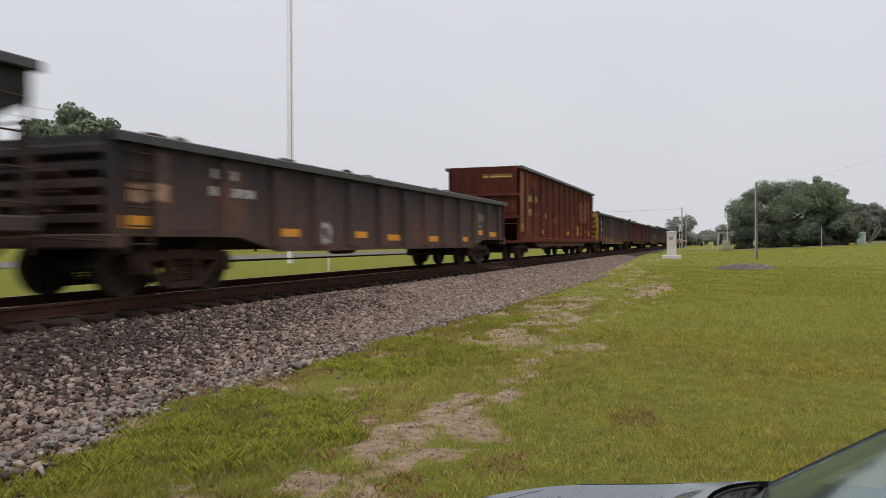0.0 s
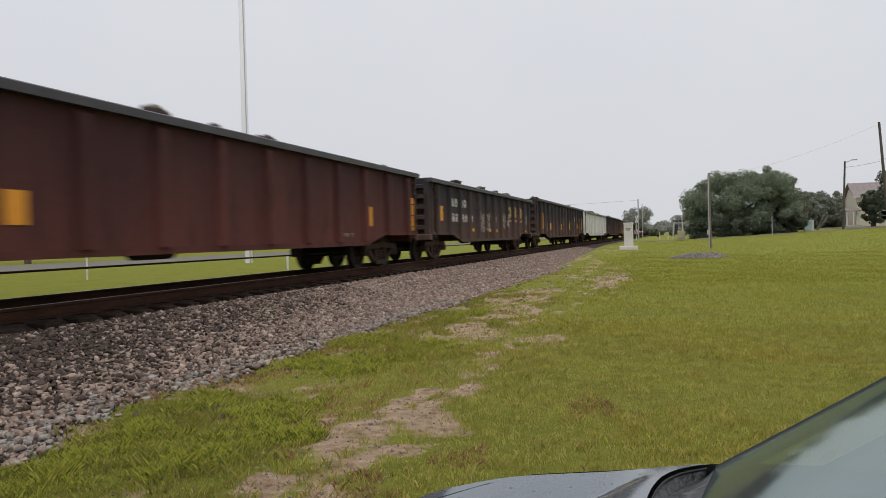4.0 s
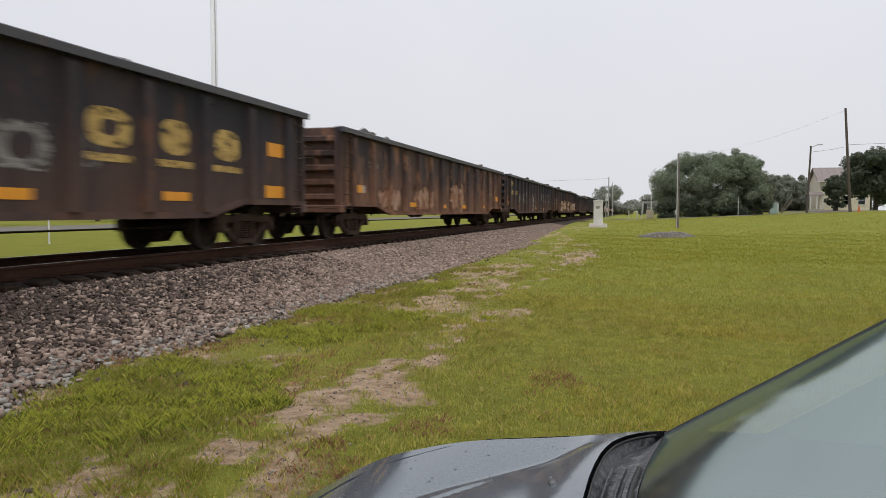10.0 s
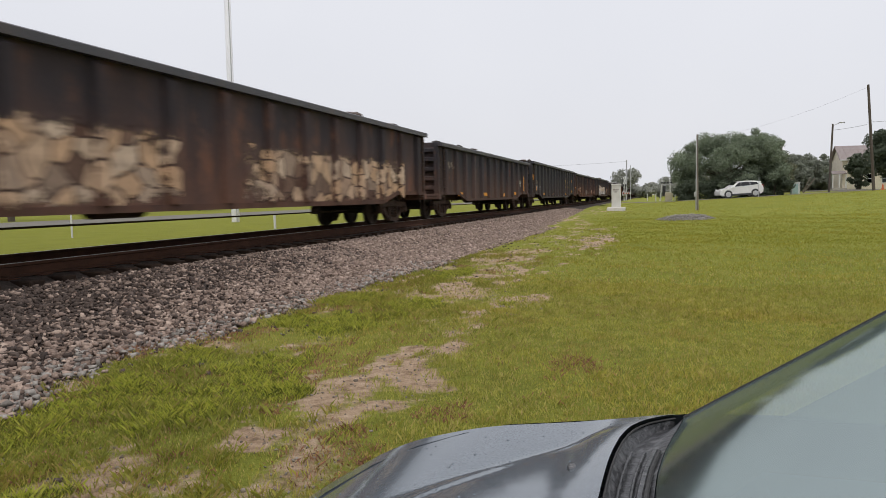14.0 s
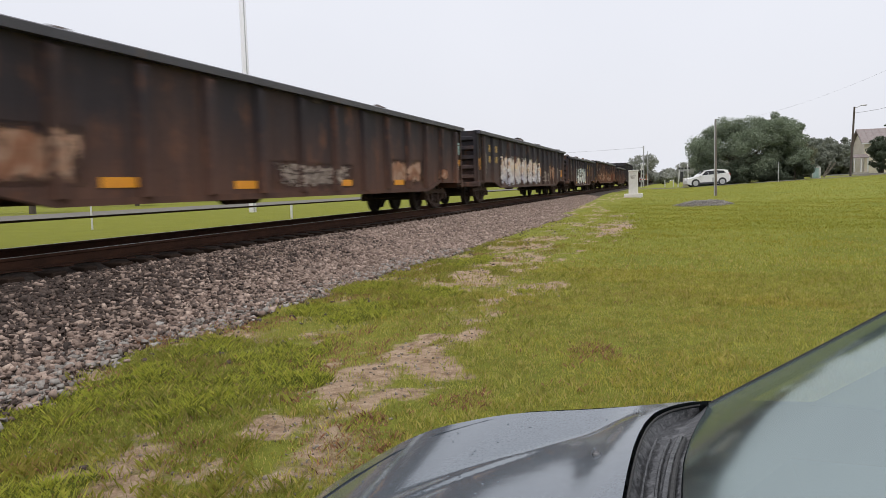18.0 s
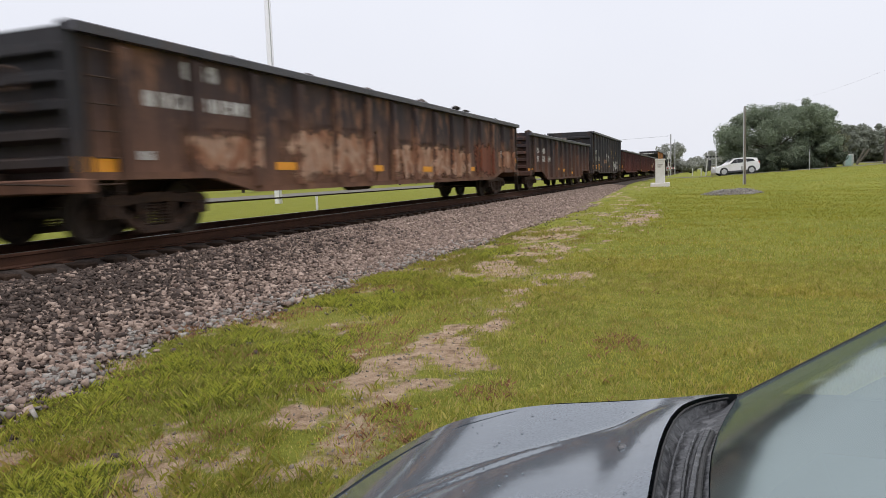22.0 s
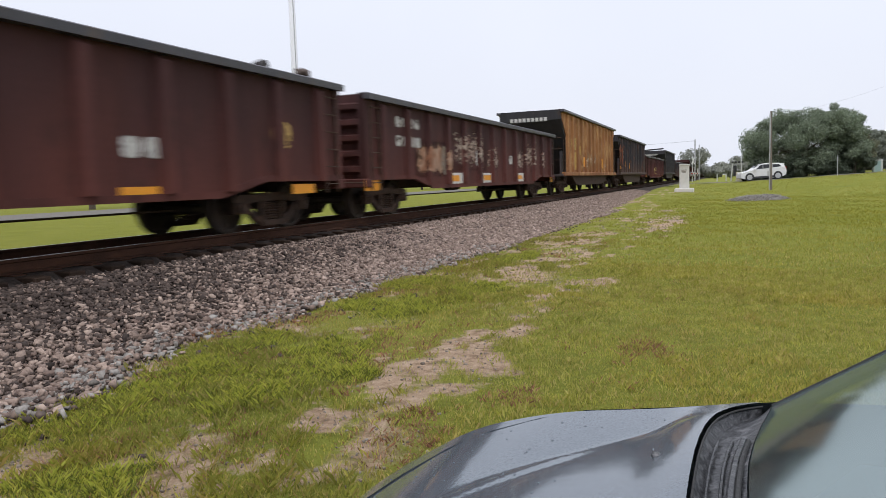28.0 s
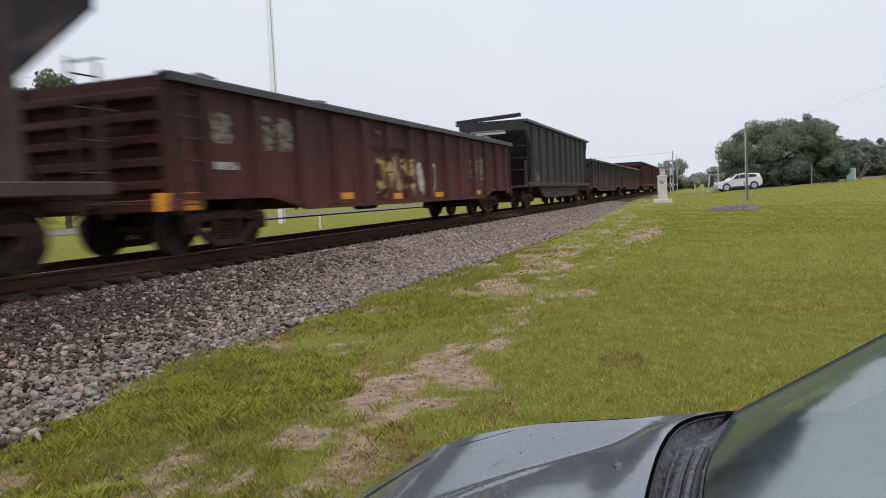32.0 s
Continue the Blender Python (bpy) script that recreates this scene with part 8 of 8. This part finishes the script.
part("cone", Shape().lathe([(0.16, 0), (0.14, 0.05), (0.03, 0.6), (0.0, 0.6)], 12), "soil_red", cone)
part("base", Shape().cbox(-0.2, 0.2, -0.2, 0.2, -0.02, 0.03, 0.01), "soil_red", cone)


for x, y, dx in ((12.7, 83, 0.9), (14.9, 83.6, 1.1), (16.3, 92, 0.8)):
    solo("leaning_board", Shape().cbox(-0.06, 0.06, -0.02, 0.02, 0, 1.9, 0.01, pose(0, 0, 0, 0, math.degrees(math.atan2(dx, 1.6)), 0)), "pole", "weathered board leaning under the trees", "board", m=pose(x, y, gz(x, y)))


# ---- house ----
def house(x, y):
    z = gz(x, y)
    h = thing("house", "two-storey cream house with a weathered metal roof", "house", pose(x, y, z))
    W_, D_, E_, R_ = 6.2, 6.0, 4.15, 5.95
    part("wall", Shape().prism([(0, 0), (D_, 0), (D_, E_), (D_ / 2, R_), (0, E_)], "x", 0, W_), "stucco", h)
    for k in (0, 1):
        low = E_ + 0.04 - 0.35 * (R_ - E_) / (D_ / 2)
        pts = [(-0.35, low), (D_ / 2, R_ + 0.04), (D_ / 2, R_ + 0.16), (-0.35, low + 0.12)]
        if k:
            pts = [(D_ - u, v) for u, v in pts][::-1]
        part("roof", Shape().prism(pts, "x", -0.4, W_ + 0.4), "roofing", h, "weathered sheet-metal roof slope")
    for i in range(9):
        x0 = -0.3 + i * (W_ + 0.6) / 8
        part("roof_seam", Shape().prism([(-0.34, low + 0.115), (D_ / 2, R_ + 0.155), (D_ / 2, R_ + 0.20), (-0.34, low + 0.16)], "x", x0 - 0.02, x0 + 0.02), "roofing", h)
    for wx, wz in ((2.9, 0.9), (4.8, 0.9), (0.7, 2.55), (4.0, 2.6)):
        w = part("window", Shape().box(wx, wx + 0.8, -0.012, -0.004, wz, wz + 1.15), "pane", h, "dark window")
        part("window_frame", Shape().cbox(wx - 0.08, wx + 0.88, -0.05, -0.013, wz + 1.15, wz + 1.25, 0.01).cbox(wx - 0.08, wx + 0.88, -0.06, -0.013, wz - 0.1, wz, 0.01).cbox(wx - 0.08, wx, -0.05, -0.013, wz, wz + 1.15, 0.01).cbox(wx + 0.8, wx + 0.88, -0.05, -0.013, wz, wz + 1.15, 0.01).cbox(wx, wx + 0.8, -0.03, -0.014, wz + 0.55, wz + 0.60, 0.005), "trim_white", w)
    part("porch_roof", Shape().prism([(-1.4, 2.1), (0, 2.5), (0, 2.6), (-1.4, 2.2)], "x", -1.5, 0.3), "roofing", h)
    for px in (-1.4, -0.6, 0.2):
        part("porch_post", Shape().cbox(px - 0.07, px + 0.07, -1.36, -1.22, 0, 2.13, 0.01), "trim_white", h, "white porch post")
    part("porch_deck", Shape().cbox(-1.5, 0.3, -1.5, 0, -0.1, 0.25, 0.02), "footing", h)
    part("chimney", Shape().cbox(4.6, 5.1, 3.2, 3.7, 5.0, 7.3, 0.02), "footing", h)
    part("eave_board", Shape().cbox(-0.4, W_ + 0.4, -0.39, -0.353, low - 0.06, low + 0.10, 0.01), "trim_white", h)


house(24.0, 108)


# ---- trees ----
def tree(name, x, y, height, radius, depth, seed, leaves, size, label, mat="leaf", low=0.12, clumps=26, trunk=0.28, z=None, boxy=2.0, puff=(0.16, 0.34)):
    """A tapered trunk with limbs, and a crown of small leaf cards gathered in uneven clumps. boxy: 2 for a round crown, more for a flat-topped one."""
    r = np.random.default_rng(seed)
    z = gz(x, y) if z is None else z
    t = thing(name, label, "tree", pose(x, y, z))
    cl = []
    mid, half = height * (1 + low) / 2, height * (1 - low) / 2
    while len(cl) < clumps:
        d = r.normal(size=3)
        d /= (np.abs(d) ** boxy).sum() ** (1 / boxy)
        q = r.uniform(0.25, 1) ** 0.45 * r.uniform(0.86, 1.06)
        cr = r.uniform(*puff) * radius
        cl.append((d[0] * q * (radius - cr * 0.8), d[1] * q * max(depth - cr * 0.8, 0.3), mid + d[2] * q * (half - cr * 0.6), cr))
    s = Shape().tube((0, 0, -0.3), (0.1, 0, height * 0.30), trunk, trunk * 0.7, 10).tube((0.1, 0, height * 0.30), (0.0, 0.1, height * 0.62), trunk * 0.7, trunk * 0.35, 8)
    part("trunk", s, "bark", t, smooth=True)
    for cx, cy, cz, cr in cl[:: max(1, clumps // 9)]:
        part("limb", Shape().tube((0.1, 0, min(cz * 0.6, height * 0.4)), (cx * 0.55, cy * 0.55, cz * 0.85), trunk * 0.38, trunk * 0.18, 6).tube((cx * 0.55, cy * 0.55, cz * 0.85), (cx, cy, cz), trunk * 0.18, 0.02, 5), "bark", t)
    w = np.array([c[3] ** 2 for c in cl])
    pick = r.choice(len(cl), leaves, p=w / w.sum())
    c = np.array(cl)[pick]
    d = r.normal(size=(leaves, 3))
    d /= np.linalg.norm(d, axis=1, keepdims=True)
    rad = c[:, 3] * r.uniform(0.35, 1.12, leaves) ** 0.7
    p = c[:, :3] + d * rad[:, None] * np.array([1, 1, 0.78])
    p[:, 2] = np.maximum(p[:, 2], 0.05)
    nrm = d + r.normal(size=(leaves, 3)) * 0.55
    nrm /= np.linalg.norm(nrm, axis=1, keepdims=True)
    u = np.cross(nrm, r.normal(size=(leaves, 3)))
    u /= np.linalg.norm(u, axis=1, keepdims=True)
    v = np.cross(nrm, u)
    sz = (size * r.uniform(0.5, 1.35, leaves))[:, None]
    bend = nrm * sz * 0.25
    verts = np.stack([p - u * sz, p - v * sz * 0.55 + bend, p + u * sz, p + v * sz * 0.55 + bend], 1).reshape(-1, 3)
    me = cloud_mesh("crown", verts, np.arange(leaves * 4).reshape(-1, 4), M[mat])
    part("crown", me, "", t, "dense leafy crown")
    return t


tree("oak_tree", 7.4, 82, 7.0, 6.2, 4.6, 11, 70000, 0.105, "broad flat-topped green oak drooping to the lawn", clumps=150, low=-0.04, boxy=4.2, puff=(0.08, 0.22))
# added clumps for the oak's drooping foot; dark leaves paint its deep shade
for i, (x, y, h, w) in enumerate(((3.2, 79.6, 2.3, 2.0), (6.2, 79.0, 2.0, 2.2), (9.2, 79.3, 2.2, 2.2), (11.6, 80.5, 2.4, 1.9))):
    tree("low_bush", x, y, h, w, 1.6, 70 + i, 6000, 0.10, "drooping foot of the broad oak, leaves darkened for its shade", "leaf_dark", clumps=22, low=-0.25, trunk=0.08)
tree("oak_tree", 10.5, 83.5, 7.15, 2.3, 2.4, 16, 14000, 0.105, "dense oak with a high square crown beside the broad one", clumps=60, low=0.36, boxy=4.0, puff=(0.14, 0.3))
tree("oak_tree", 12.9, 86.5, 4.3, 2.1, 2.0, 12, 6000, 0.11, "smaller olive-green oak beside the broad one", "leaf_olive", clumps=30, low=0.0)
tree("thin_tree", 25.8, 106.3, 3.9, 0.9, 0.7, 17, 900, 0.10, "thin dark shrub tree against the house wall", "leaf_dark", clumps=10, low=0.45, trunk=0.06)
tree("cedar_tree", 26.0, 91, 7.6, 4.4, 3.8, 13, 11000, 0.19, "dense dark evergreen by the road", "leaf_dark", clumps=38, low=0.03)
tree("cedar_tree", 21.2, 88, 4.5, 1.5, 1.5, 14, 6000, 0.12, "small pointed evergreen by the house", "leaf_dark", clumps=48, low=-0.02, puff=(0.16, 0.36))
tree("oak_tree", 31.5, 88, 9.2, 4.8, 4.2, 15, 9000, 0.22, "tall evergreen crown over the road", "leaf_dark", clumps=32, low=0.04)
for i, (x, y, h, w) in enumerate(((21.6, 130, 6.2, 3.6), (25.2, 136, 7.2, 3.4), (22.9, 142, 7.0, 3.6), (28.6, 140, 6.8, 3.8), (13.6, 99, 4.6, 2.4), (15.8, 104, 5.6, 2.4), (18.6, 112, 6.4, 3.0), (17.4, 106, 4.4, 2.2), (21.4, 117, 5.2, 2.6), (23.8, 119, 3.0, 2.4), (16.8, 110, 2.4, 2.0))):
    tree("background_tree", x, y, h, w, w, 20 + i, 5000, 0.2, "hazy grey-green tree behind the lawn", "leaf_far", clumps=26, low=-0.18)
tree("background_tree", -6.0, 150, 7.0, 4.0, 3.2, 31, 2600, 0.2, "thin open tree beyond the crossing", "leaf_pale", clumps=22, low=0.25)
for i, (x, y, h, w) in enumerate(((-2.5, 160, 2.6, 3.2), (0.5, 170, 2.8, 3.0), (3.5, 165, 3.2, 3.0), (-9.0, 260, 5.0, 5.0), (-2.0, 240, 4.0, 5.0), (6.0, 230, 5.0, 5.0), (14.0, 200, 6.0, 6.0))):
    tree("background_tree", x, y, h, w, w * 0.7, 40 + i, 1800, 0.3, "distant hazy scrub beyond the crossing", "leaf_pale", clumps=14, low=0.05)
tree("oak_tree", -50.5, 45, 13.4, 4.9, 4.5, 51, 9000, 0.24, "tall open-crowned tree beyond the far road", "leaf", clumps=26, low=0.55, z=0)
for i in range(14):
    x, y = -62 - 6 * (i % 3), 70 + i * 24
    tree("background_tree", x, y, 6.5 + (i * 37 % 5) * 0.6, 6.5, 5, 60 + i, 1500, 0.45, "distant hazy tree beyond the far road", "leaf_far", clumps=14, low=0.05, z=0)
for i in range(12):
    x, y = 34 + (i * 29 % 17) * 2.2, 70 + i * 11
    tree("background_tree", x, y, 6.5 + (i * 31 % 5) * 0.6, 5.0, 4.5, 90 + i, 1500, 0.4, "distant hazy tree along the road", "leaf_far", clumps=14, low=0.05)
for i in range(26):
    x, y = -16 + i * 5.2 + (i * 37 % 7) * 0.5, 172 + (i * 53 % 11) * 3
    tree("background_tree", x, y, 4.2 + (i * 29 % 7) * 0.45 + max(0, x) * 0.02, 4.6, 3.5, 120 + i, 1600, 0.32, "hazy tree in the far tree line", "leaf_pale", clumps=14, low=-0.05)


# ---- what moves ----
def motions():
    stops = [0.0, 4.0, 8.0, 12.0, 16.0, 20.0, 24.0, 28.0, 32.0]
    for car, front in CARS:
        walk(car, [(t, pose(TRACK_X, front - travelled(t), RAIL_Z)) for t in stops])
    # wheels roll while they pass before the camera
    for w, k, at in WHEELSETS:
        passing = (at - 9) / 15.5
        if -0.6 < passing < 32.8:
            rows, turn = [], 0.0
            t = max(0.0, math.floor((passing - 0.9) * 30) / 30)
            end = min(32.0, t + 1.4)
            if t > 0.02:
                rows.append((0.0, pose(0, k, 0)))
            while t < end + 1e-6:
                rows.append((t, pose(0, k, 0, turn, 0, 0)))
                t, turn = t + 1 / 30, turn + 75
            if rows[-1][0] < 31.9:
                rows.append((32.0, rows[-1][1]))
            walk(w, rows)
    for mover, rows in ROAD_ROWS:
        walk(mover, rows)


motions()
